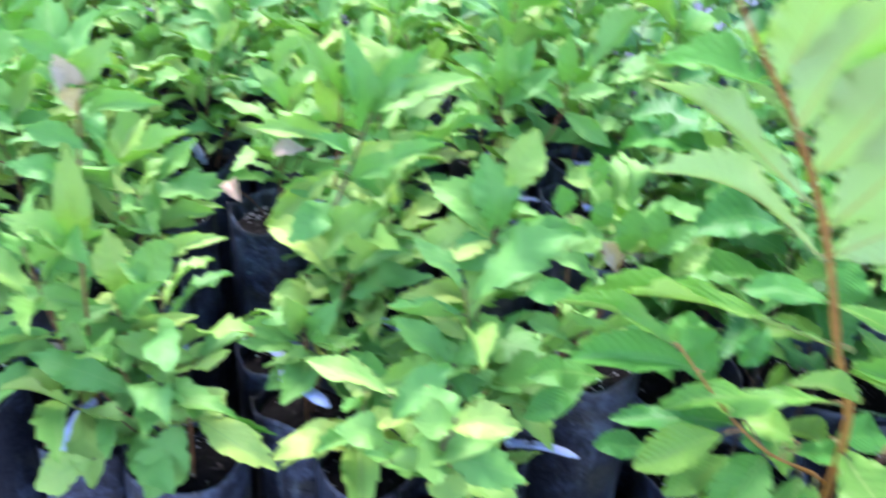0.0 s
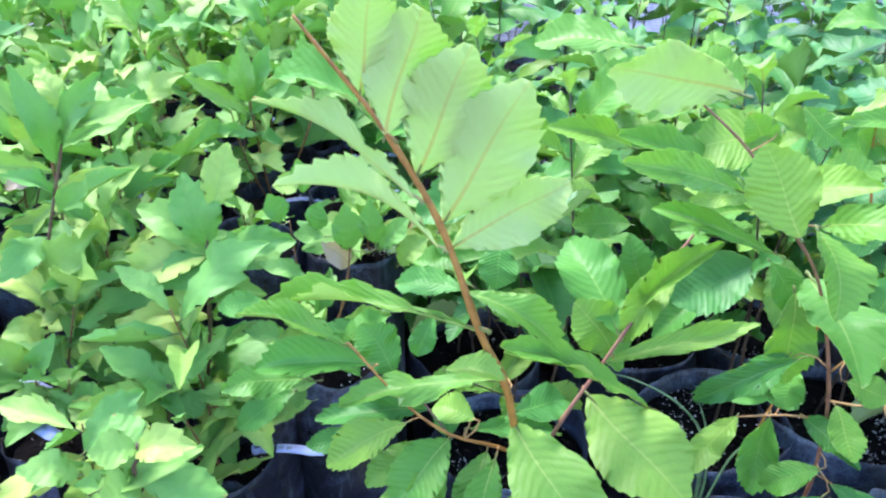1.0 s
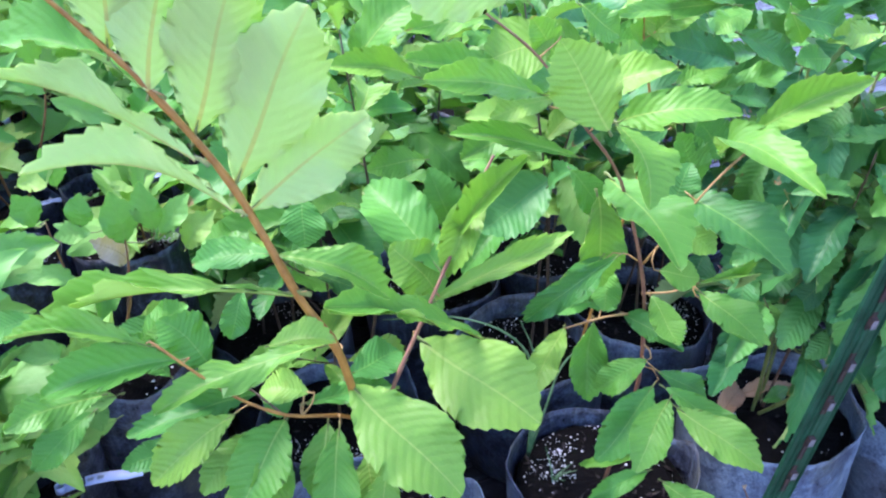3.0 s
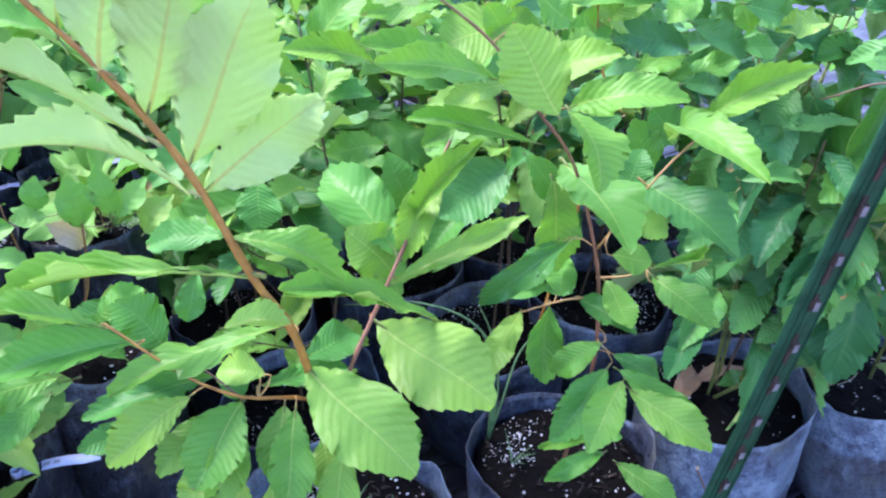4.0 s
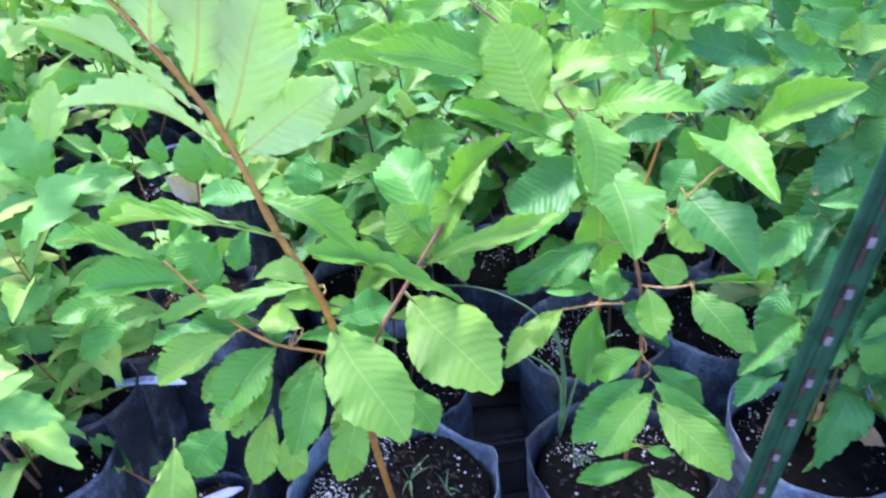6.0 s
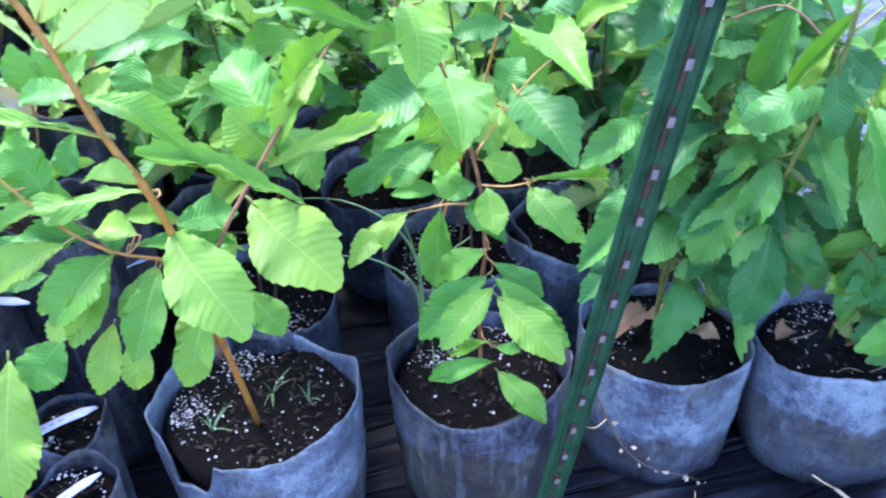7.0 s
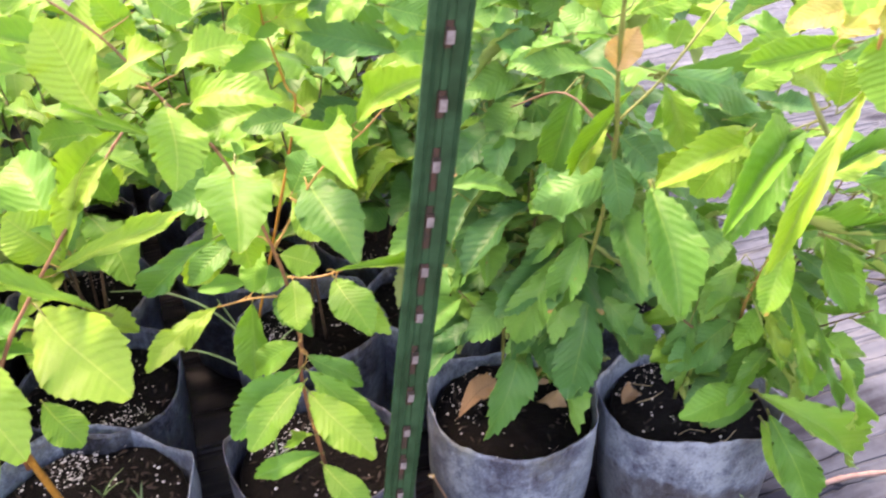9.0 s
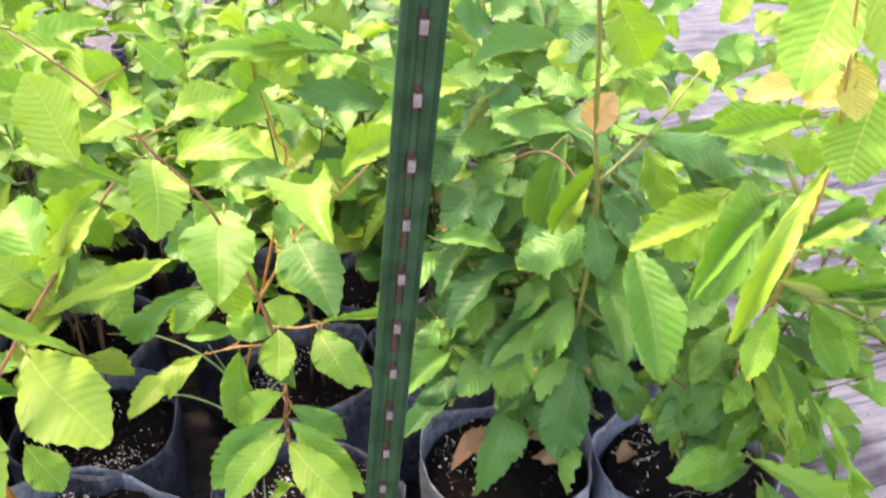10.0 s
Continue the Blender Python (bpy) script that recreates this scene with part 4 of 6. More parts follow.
leaf(p2, 'green', 0, (0.844, 0.748, 0.474), (0.901, 0.728, 0.426), 0.029, (-0.11, -0.60, 0.79))
leaf(p2, 'green', 3, (0.798, 0.817, 0.515), (0.784, 0.805, 0.415), 0.046, (-0.28, -0.60, 0.75))
leaf(p2, 'green', 0, (0.836, 0.763, 0.483), (0.789, 0.793, 0.436), 0.035, (-0.32, -0.63, 0.71))
leaf(p2, 'young', 9, (0.756, 0.816, 0.522), (0.670, 0.746, 0.506), 0.034, (-0.22, -0.66, 0.72))
leaf(p2, 'young', 6, (0.842, 0.772, 0.563), (0.832, 0.708, 0.541), 0.038, (-0.05, -0.61, 0.79))
leaf(p2, 'green', 11, (0.823, 0.793, 0.534), (0.847, 0.717, 0.523), 0.032, (-0.26, -0.58, 0.77))
leaf(p2, 'young', 0, (0.883, 0.741, 0.575), (0.899, 0.659, 0.549), 0.044, (-0.14, -0.62, 0.77))
leaf(p2, 'green', 6, (0.890, 0.746, 0.560), (0.923, 0.670, 0.535), 0.029, (-0.35, -0.55, 0.76))
leaf(p2, 'green', 1, (0.886, 0.746, 0.582), (1.004, 0.806, 0.504), 0.018, (-0.12, -0.61, 0.78))
leaf(p2, 'young', 6, (0.829, 0.747, 0.615), (0.867, 0.728, 0.605), 0.034, (-0.39, -0.63, 0.67))
leaf(p2, 'green', 11, (0.766, 0.739, 0.655), (0.686, 0.784, 0.576), 0.029, (-0.22, -0.69, 0.69))
leaf(p2, 'young', 11, (0.799, 0.800, 0.612), (0.728, 0.800, 0.571), 0.034, (-0.05, -0.68, 0.73))
leaf(p2, 'green', 1, (0.800, 0.820, 0.544), (0.741, 0.830, 0.542), 0.023, (-0.09, -0.68, 0.72))
leaf(p2, 'green', 0, (0.849, 0.840, 0.528), (0.793, 0.820, 0.538), 0.035, (-0.24, -0.66, 0.71))
leaf(p2, 'green', 0, (0.793, 0.800, 0.616), (0.734, 0.780, 0.581), 0.035, (-0.42, -0.54, 0.73))
leaf(p2, 'green', 0, (0.819, 0.820, 0.583), (0.800, 0.800, 0.542), 0.036, (-0.49, -0.53, 0.69))
leaf(p2, 'young', 1, (0.744, 0.722, 0.806), (0.736, 0.658, 0.753), 0.052, (0.18, -0.76, 0.63))
leaf(p2, 'young', 0, (0.805, 0.811, 0.705), (0.780, 0.661, 0.677), 0.070, (-0.06, -0.71, 0.70), 'broad pale green leaf catching the light')
leaf(p2, 'young', 6, (0.796, 0.819, 0.681), (0.803, 0.810, 0.569), 0.059, (-0.06, -0.71, 0.70))
leaf(p2, 'green', 0, (0.871, 0.767, 0.689), (0.883, 0.628, 0.659), 0.058, (-0.17, -0.69, 0.70))
leaf(p2, 'green', 6, (0.852, 0.760, 0.669), (0.877, 0.720, 0.637), 0.040, (-0.19, -0.68, 0.71))
leaf(p2, 'young', 2, (0.922, 0.776, 0.721), (0.881, 0.607, 0.749), 0.050, (-0.45, -0.67, 0.59))
leaf(p2, 'young', 1, (0.922, 0.740, 0.753), (0.983, 0.662, 0.820), 0.038, (-0.08, -0.76, 0.65))
leaf(p2, 'young', 2, (0.766, 0.753, 0.793), (0.839, 0.672, 0.812), 0.043, (-0.04, -0.74, 0.67))
leaf(p2, 'young', 6, (0.690, 0.660, 0.834), (0.663, 0.690, 0.902), 0.056, (-0.50, -0.64, 0.59))
leaf(p2, 'young', 0, (0.660, 0.704, 0.855), (0.556, 0.707, 0.886), 0.030, (-0.31, -0.70, 0.65))
leaf(p2, 'young', 1, (0.728, 0.755, 0.766), (0.646, 0.864, 0.769), 0.023, (-0.40, -0.67, 0.62))
leaf(p2, 'young', 1, (0.650, 0.950, 0.802), (0.552, 0.950, 0.832), 0.036, (-0.26, -0.72, 0.65))
leaf(p2, 'young', 2, (0.735, 0.745, 0.825), (0.747, 0.655, 0.875), 0.042, (-0.54, -0.61, 0.58))
leaf(p2, 'green', 1, (1.043, 1.000, 0.707), (1.127, 1.000, 0.726), 0.042, (-0.58, -0.61, 0.55))
leaf(p2, 'green', 1, (1.104, 1.000, 0.680), (1.225, 1.000, 0.696), 0.046, (-0.42, -0.61, 0.67))
leaf(p2, 'green', 0, (0.853, 0.769, 0.674), (0.884, 0.780, 0.714), 0.038, (-0.43, -0.59, 0.68))
leaf(p2, 'green', 1, (0.673, 0.930, 0.624), (0.651, 0.930, 0.705), 0.050, (-0.23, -0.66, 0.72))
leaf(p2, 'deep', 3, (0.849, 1.000, 0.611), (0.734, 0.980, 0.575), 0.077, (-0.18, -0.69, 0.70))
leaf(p2, 'young', 11, (0.676, 1.000, 0.681), (0.602, 1.000, 0.685), 0.043, (-0.37, -0.63, 0.68))
leaf(p2, 'green', 0, (0.827, 0.970, 0.620), (0.825, 0.900, 0.672), 0.032, (-0.26, -0.70, 0.67))
leaf(p2, 'young', 6, (0.928, 0.800, 0.867), (0.792, 0.800, 0.877), 0.027, (-0.55, -0.58, 0.60))
leaf(p2, 'green', 6, (0.821, 0.840, 0.838), (0.877, 0.840, 0.831), 0.032, (-0.47, -0.63, 0.62))
leaf(p2, 'young', 6, (0.733, 0.800, 0.844), (0.702, 0.800, 0.890), 0.032, (-0.48, -0.63, 0.61))
leaf(p2, 'young', 0, (0.724, 0.790, 0.813), (0.654, 0.790, 0.808), 0.027, (-0.30, -0.65, 0.70))
leaf(p2, 'green', 6, (0.916, 0.800, 0.670), (0.881, 0.800, 0.741), 0.045, (-0.39, -0.61, 0.70))
leaf(p2, 'green', 6, (0.947, 0.800, 0.700), (0.906, 0.800, 0.749), 0.046, (-0.57, -0.56, 0.60))
leaf(p2, 'green', 6, (0.882, 0.820, 0.737), (0.817, 0.820, 0.732), 0.031, (-0.58, -0.58, 0.57))
leaf(p2, 'green', 6, (0.775, 0.840, 0.708), (0.815, 0.820, 0.649), 0.037, (-0.46, -0.56, 0.69))

# the dark sapling of the third bag
stem(p3, [(1.165, 0.880, 0.170), (1.166, 0.800, 0.283), (1.180, 0.760, 0.389), (1.181, 0.700, 0.540), (1.150, 0.620, 0.715), (1.119, 0.580, 0.831), (1.099, 0.550, 0.916), (1.076, 0.520, 0.994)], 0.003, 0.0018, bark_green, 'stem')
stem(p3, [(1.160, 0.880, 0.200), (1.141, 0.850, 0.509), (1.125, 0.860, 0.685), (1.125, 0.860, 0.824), (1.125, 0.860, 0.862), (1.125, 0.860, 0.933)], 0.0028, 0.0016, bark_green, 'branch')
stem(p3, [(1.138, 0.600, 0.770), (1.186, 0.600, 0.809), (1.260, 0.620, 0.869)], 0.0016, 0.001, bark_green, 'branch')
stem(p3, [(1.147, 0.620, 0.740), (1.125, 0.680, 0.772), (1.095, 0.740, 0.741)], 0.0014, 0.0009, bark_grey, 'branch')
leaf(p3, 'deep', 1, (1.192, 0.710, 0.490), (1.162, 0.688, 0.348), 0.059, (-0.36, -0.57, 0.67), 'dark leaf with a brown tip')
leaf(p3, 'deep', 1, (1.149, 0.720, 0.549), (1.095, 0.720, 0.438), 0.053, (-0.31, -0.58, 0.65))
leaf(p3, 'deep', 5, (1.180, 0.710, 0.578), (1.136, 0.690, 0.493), 0.042, (-0.31, -0.50, 0.68))
leaf(p3, 'deep', 0, (1.189, 0.600, 0.687), (1.223, 0.570, 0.536), 0.047, (-0.46, -0.57, 0.59))
leaf(p3, 'deep', 4, (1.169, 0.640, 0.691), (1.086, 0.667, 0.658), 0.046, (-0.32, -0.53, 0.62))
leaf(p3, 'green', 5, (1.155, 0.700, 0.770), (1.138, 0.720, 0.669), 0.041, (-0.33, -0.56, 0.57), 'green leaf with a scorched brown patch')
leaf(p3, 'deep', 0, (1.118, 0.620, 0.818), (1.054, 0.660, 0.818), 0.030, (-0.28, -0.50, 0.59))
leaf(p3, 'deep', 0, (1.087, 0.620, 0.846), (1.071, 0.700, 0.795), 0.026, (-0.22, -0.42, 0.66))
leaf(p3, 'deep', 0, (1.130, 0.840, 0.588), (1.063, 0.800, 0.505), 0.057, (-0.27, -0.59, 0.62))
leaf(p3, 'deep', 0, (1.119, 0.860, 0.649), (1.069, 0.830, 0.577), 0.047, (-0.25, -0.58, 0.61))
leaf(p3, 'deep', 3, (1.159, 0.820, 0.650), (1.118, 0.840, 0.594), 0.032, (-0.24, -0.49, 0.66))
leaf(p3, 'deep', 0, (1.170, 0.740, 0.694), (1.114, 0.800, 0.681), 0.027, (-0.17, -0.32, 0.76))
leaf(p3, 'deep', 0, (1.156, 0.620, 0.744), (1.186, 0.600, 0.710), 0.035, (-0.32, -0.44, 0.65))
leaf(p3, 'deep', 0, (1.148, 0.620, 0.727), (1.153, 0.600, 0.660), 0.033, (-0.35, -0.52, 0.61))
leaf(p3, 'deep', 4, (1.186, 0.600, 0.809), (1.293, 0.580, 0.762), 0.038, (-0.37, -0.43, 0.60))
leaf(p3, 'young', 0, (1.139, 0.620, 0.756), (1.115, 0.620, 0.709), 0.018, (-0.25, -0.38, 0.71))
leaf(p3, 'green', 0, (1.179, 0.790, 0.302), (1.103, 0.780, 0.310), 0.034, (-0.21, -0.41, 0.79))
leaf(p3, 'green', 0, (1.164, 0.790, 0.322), (1.119, 0.780, 0.369), 0.026, (-0.22, -0.41, 0.78))
leaf(p3, 'deep', 0, (1.105, 0.580, 0.862), (1.080, 0.620, 0.875), 0.028, (-0.30, -0.49, 0.56))
leaf(p3, 'young', 0, (1.095, 0.580, 0.883), (1.083, 0.600, 0.908), 0.027, (-0.30, -0.50, 0.55))
leaf(p3, 'deep', 0, (1.140, 0.780, 0.496), (1.102, 0.800, 0.440), 0.037, (-0.22, -0.45, 0.73))
leaf(p3, 'deep', 3, (1.200, 0.680, 0.539), (1.254, 0.660, 0.505), 0.045, (-0.30, -0.41, 0.73))
leaf(p3, 'deep', 3, (1.168, 0.720, 0.564), (1.128, 0.760, 0.560), 0.040, (-0.21, -0.38, 0.75))
leaf(p3, 'deep', 1, (1.230, 0.785, 0.416), (1.151, 0.677, 0.358), 0.072, (-0.43, -0.50, 0.75), 'dark leaf with a brown tip')
leaf(p3, 'deep', 5, (1.214, 0.809, 0.471), (1.105, 0.732, 0.429), 0.057, (-0.18, -0.62, 0.77))
leaf(p3, 'deep', 0, (1.180, 0.763, 0.410), (1.109, 0.771, 0.378), 0.034, (-0.18, -0.53, 0.83))
leaf(p3, 'deep', 6, (1.145, 0.798, 0.462), (1.057, 0.771, 0.415), 0.051, (-0.11, -0.60, 0.79))
leaf(p3, 'deep', 3, (1.237, 0.782, 0.537), (1.149, 0.708, 0.496), 0.036, (-0.36, -0.60, 0.71))
leaf(p3, 'green', 5, (1.189, 0.606, 0.686), (1.166, 0.507, 0.596), 0.053, (-0.29, -0.59, 0.75))
leaf(p3, 'deep', 11, (1.237, 0.731, 0.597), (1.190, 0.599, 0.545), 0.041, (-0.36, -0.53, 0.77))
leaf(p3, 'green', 9, (1.209, 0.711, 0.652), (1.117, 0.732, 0.612), 0.053, (-0.20, -0.61, 0.77))
leaf(p3, 'green', 8, (1.212, 0.784, 0.729), (1.192, 0.821, 0.619), 0.048, (-0.37, -0.66, 0.66), 'green leaf with a scorched pale patch')
leaf(p3, 'green', 7, (1.230, 0.800, 0.747), (1.121, 0.820, 0.754), 0.031, (-0.27, -0.72, 0.63))
leaf(p3, 'deep', 6, (1.180, 0.850, 0.729), (1.067, 0.860, 0.708), 0.029, (-0.37, -0.70, 0.61))
leaf(p3, 'deep', 11, (1.156, 0.920, 0.616), (1.081, 0.900, 0.542), 0.055, (-0.37, -0.62, 0.69))
leaf(p3, 'deep', 9, (1.181, 0.900, 0.534), (1.080, 0.860, 0.462), 0.061, (-0.10, -0.64, 0.76))
leaf(p3, 'green', 9, (1.158, 0.780, 0.577), (1.080, 0.780, 0.562), 0.015, (-0.16, -0.68, 0.72))
leaf(p3, 'deep', 11, (1.132, 1.000, 0.417), (1.081, 0.980, 0.364), 0.058, (-0.28, -0.59, 0.76))
leaf(p3, 'deep', 1, (1.260, 0.800, 0.395), (1.345, 0.760, 0.312), 0.043, (-0.37, -0.49, 0.79))
leaf(p3, 'deep', 1, (1.298, 0.820, 0.341), (1.345, 0.800, 0.268), 0.040, (-0.27, -0.51, 0.82))
leaf(p3, 'deep', 1, (1.326, 0.706, 0.376), (1.411, 0.778, 0.215), 0.050, (-0.40, -0.45, 0.80))
leaf(p3, 'green', 0, (1.202, 0.858, 0.227), (1.145, 0.854, 0.226), 0.023, (-0.14, -0.55, 0.82))
leaf(p3, 'green', 1, (1.202, 0.849, 0.235), (1.208, 0.794, 0.286), 0.021, (-0.19, -0.49, 0.85))
leaf(p3, 'blush', 8, (1.118, 0.580, 0.828), (1.129, 0.570, 0.868), 0.031, (-0.36, -0.69, 0.63), 'curled orange-brown dying leaf')
leaf(p3, 'green', 8, (1.185, 0.600, 0.797), (1.205, 0.580, 0.734), 0.032, (-0.56, -0.57, 0.60))
leaf(p3, 'deep', 1, (1.210, 0.640, 0.790), (1.404, 0.695, 0.701), 0.043, (-0.53, -0.57, 0.62))
leaf(p3, 'deep', 0, (1.208, 0.683, 0.721), (1.197, 0.620, 0.675), 0.035, (-0.40, -0.59, 0.71))
leaf(p3, 'green', 0, (0.995, 0.860, 0.832), (0.837, 0.840, 0.866), 0.026, (-0.49, -0.62, 0.62))
leaf(p3, 'deep', 11, (1.077, 0.950, 0.770), (0.944, 0.930, 0.788), 0.047, (-0.38, -0.64, 0.67))
leaf(p3, 'green', 6, (1.067, 0.840, 0.807), (1.115, 0.820, 0.823), 0.037, (-0.71, -0.48, 0.51))
leaf(p3, 'green', 0, (1.121, 0.880, 0.758), (1.156, 0.860, 0.759), 0.032, (-0.54, -0.52, 0.66))
leaf(p3, 'green', 9, (1.121, 0.840, 0.776), (1.179, 0.820, 0.804), 0.033, (-0.63, -0.48, 0.61))
leaf(p3, 'deep', 0, (1.316, 0.950, 0.633), (1.248, 0.930, 0.559), 0.074, (-0.57, -0.48, 0.66))
leaf(p3, 'deep', 6, (1.421, 0.950, 0.510), (1.348, 0.930, 0.434), 0.083, (-0.54, -0.46, 0.71))
leaf(p3, 'deep', 6, (1.328, 0.950, 0.504), (1.253, 0.930, 0.441), 0.070, (-0.43, -0.47, 0.77))
leaf(p3, 'green', 11, (1.112, 0.860, 0.828), (1.205, 0.840, 0.816), 0.035, (-0.60, -0.59, 0.54))
leaf(p3, 'deep', 0, (1.153, 0.980, 0.732), (1.044, 0.960, 0.746), 0.032, (-0.54, -0.62, 0.57))
leaf(p3, 'deep', 6, (1.334, 0.950, 0.688), (1.221, 0.930, 0.675), 0.041, (-0.52, -0.59, 0.62))
leaf(p3, 'deep', 6, (1.395, 0.950, 0.626), (1.286, 0.930, 0.625), 0.052, (-0.52, -0.55, 0.66))
leaf(p3, 'deep', 11, (1.076, 0.900, 0.817), (1.108, 0.880, 0.780), 0.030, (-0.61, -0.51, 0.61))
leaf(p3, 'green', 6, (1.007, 0.950, 0.726), (1.068, 0.930, 0.753), 0.035, (-0.42, -0.62, 0.67))
leaf(p3, 'green', 9, (1.038, 0.930, 0.715), (1.141, 0.910, 0.731), 0.036, (-0.42, -0.59, 0.69))
leaf(p3, 'deep', 6, (1.319, 0.950, 0.397), (1.392, 0.920, 0.452), 0.049, (-0.62, -0.42, 0.66))
leaf(p3, 'deep', 1, (1.266, 0.980, 0.397), (1.222, 0.950, 0.299), 0.078, (-0.39, -0.49, 0.78))
leaf(p3, 'deep', 0, (1.352, 0.980, 0.339), (1.274, 0.950, 0.247), 0.072, (-0.56, -0.40, 0.73))
leaf(p3, 'green', 0, (0.957, 0.740, 0.866), (1.019, 0.730, 0.840), 0.032, (-0.57, -0.54, 0.62))
leaf(p3, 'green', 11, (1.054, 0.720, 0.836), (0.982, 0.720, 0.840), 0.028, (-0.50, -0.55, 0.67))
leaf(p3, 'green', 6, (1.012, 0.740, 0.813), (0.967, 0.740, 0.819), 0.029, (-0.70, -0.47, 0.53))
leaf(p3, 'young', 0, (0.970, 0.760, 0.868), (0.982, 0.750, 0.832), 0.025, (-0.54, -0.54, 0.64))
leaf(p3, 'green', 9, (0.959, 0.800, 0.856), (0.915, 0.800, 0.840), 0.031, (-0.57, -0.55, 0.60))
leaf(p3, 'deep', 0, (1.004, 0.860, 0.779), (0.890, 0.860, 0.818), 0.044, (-0.52, -0.60, 0.61))
leaf(p3, 'deep', 6, (0.987, 0.840, 0.819), (1.079, 0.840, 0.768), 0.042, (-0.52, -0.59, 0.61))
leaf(p3, 'deep', 6, (1.021, 0.880, 0.730), (1.095, 0.880, 0.711), 0.037, (-0.42, -0.57, 0.71))
leaf(p3, 'deep', 11, (1.151, 0.820, 0.715), (1.109, 0.820, 0.666), 0.050, (-0.56, -0.54, 0.63))
leaf(p3, 'deep', 0, (1.157, 0.800, 0.713), (1.210, 0.800, 0.628), 0.047, (-0.61, -0.49, 0.62))
leaf(p3, 'green', 6, (1.015, 0.860, 0.853), (1.114, 0.860, 0.820), 0.033, (-0.50, -0.67, 0.55))
leaf(p3, 'deep', 6, (1.029, 0.920, 0.853), (1.083, 0.920, 0.785), 0.044, (-0.45, -0.68, 0.58))
leaf(p3, 'deep', 9, (1.412, 0.840, 0.464), (1.461, 0.820, 0.378), 0.053, (-0.43, -0.48, 0.76))
leaf(p3, 'deep', 0, (1.450, 0.840, 0.438), (1.406, 0.820, 0.372), 0.053, (-0.40, -0.49, 0.78))
leaf(p3, 'deep', 6, (1.354, 0.840, 0.421), (1.404, 0.820, 0.342), 0.052, (-0.42, -0.47, 0.78))
leaf(p3, 'deep', 0, (1.427, 0.840, 0.375), (1.498, 0.820, 0.297), 0.055, (-0.52, -0.42, 0.74))
leaf(p3, 'deep', 11, (1.330, 0.840, 0.398), (1.291, 0.820, 0.330), 0.051, (-0.44, -0.49, 0.75))
leaf(p3, 'deep', 0, (1.397, 0.840, 0.331), (1.464, 0.820, 0.263), 0.055, (-0.43, -0.47, 0.77))
leaf(p3, 'deep', 6, (1.444, 0.840, 0.611), (1.402, 0.820, 0.570), 0.050, (-0.43, -0.55, 0.72))
leaf(p3, 'deep', 6, (1.236, 0.840, 0.574), (1.196, 0.820, 0.526), 0.045, (-0.40, -0.62, 0.67))
leaf(p3, 'deep', 11, (1.054, 0.840, 0.488), (1.027, 0.820, 0.427), 0.043, (-0.47, -0.58, 0.67))
leaf(p3, 'deep', 0, (1.301, 0.840, 0.633), (1.260, 0.820, 0.594), 0.046, (-0.60, -0.56, 0.58))

# the narrow-leaved sapling of the fourth bag
stem(p4, [(1.430, 0.770, 0.170), (1.471, 0.700, 0.280), (1.396, 0.660, 0.421), (1.354, 0.600, 0.547), (1.308, 0.520, 0.672), (1.245, 0.440, 0.794), (1.188, 0.380, 0.890), (1.143, 0.340, 0.955), (1.107, 0.310, 1.019)], 0.0024, 0.0008, bark_tan, 'stem')
stem(p4, [(1.394, 0.670, 0.424), (1.361, 0.680, 0.399), (1.310, 0.680, 0.442)], 0.002, 0.0013, bark_grey, 'branch')
stem(p4, [(1.320, 0.540, 0.639), (1.389, 0.550, 0.611), (1.518, 0.580, 0.533)], 0.0026, 0.0015, bark_green, 'branch')
stem(p4, [(1.252, 0.450, 0.781), (1.237, 0.470, 0.819), (1.225, 0.480, 0.856)], 0.0026, 0.0015, bark_green, 'branch')
leaf(p4, 'young', 0, (1.189, 0.380, 0.870), (1.118, 0.365, 0.742), 0.018, (-0.57, -0.52, 0.50), 'long yellow-green leaf')
leaf(p4, 'green', 5, (1.235, 0.470, 0.793), (1.166, 0.460, 0.707), 0.039, (-0.48, -0.48, 0.57))
leaf(p4, 'young', 1, (1.209, 0.480, 0.787), (1.113, 0.500, 0.752), 0.034, (-0.36, -0.41, 0.65))
leaf(p4, 'young', 0, (1.187, 0.480, 0.799), (1.156, 0.500, 0.733), 0.041, (-0.42, -0.48, 0.59))
leaf(p4, 'green', 3, (1.325, 0.520, 0.662), (1.449, 0.540, 0.616), 0.034, (-0.34, -0.28, 0.72))
leaf(p4, 'green', 3, (1.357, 0.530, 0.629), (1.408, 0.520, 0.528), 0.035, (-0.40, -0.33, 0.70))
leaf(p4, 'green', 3, (1.312, 0.530, 0.633), (1.265, 0.500, 0.574), 0.033, (-0.37, -0.35, 0.71))
leaf(p4, 'green', 3, (1.338, 0.570, 0.576), (1.383, 0.540, 0.482), 0.033, (-0.38, -0.34, 0.72))
leaf(p4, 'deep', 3, (1.344, 0.600, 0.518), (1.411, 0.580, 0.410), 0.031, (-0.36, -0.34, 0.74))
leaf(p4, 'green', 9, (1.382, 0.540, 0.514), (1.442, 0.520, 0.370), 0.013, (-0.45, -0.35, 0.71))
leaf(p4, 'young', 9, (1.342, 0.540, 0.548), (1.390, 0.530, 0.420), 0.016, (-0.44, -0.37, 0.70))
leaf(p4, 'deep', 0, (1.276, 0.620, 0.585), (1.244, 0.650, 0.642), 0.036, (-0.28, -0.34, 0.74))
leaf(p4, 'deep', 0, (1.396, 0.660, 0.421), (1.311, 0.660, 0.506), 0.047, (-0.34, -0.37, 0.73))
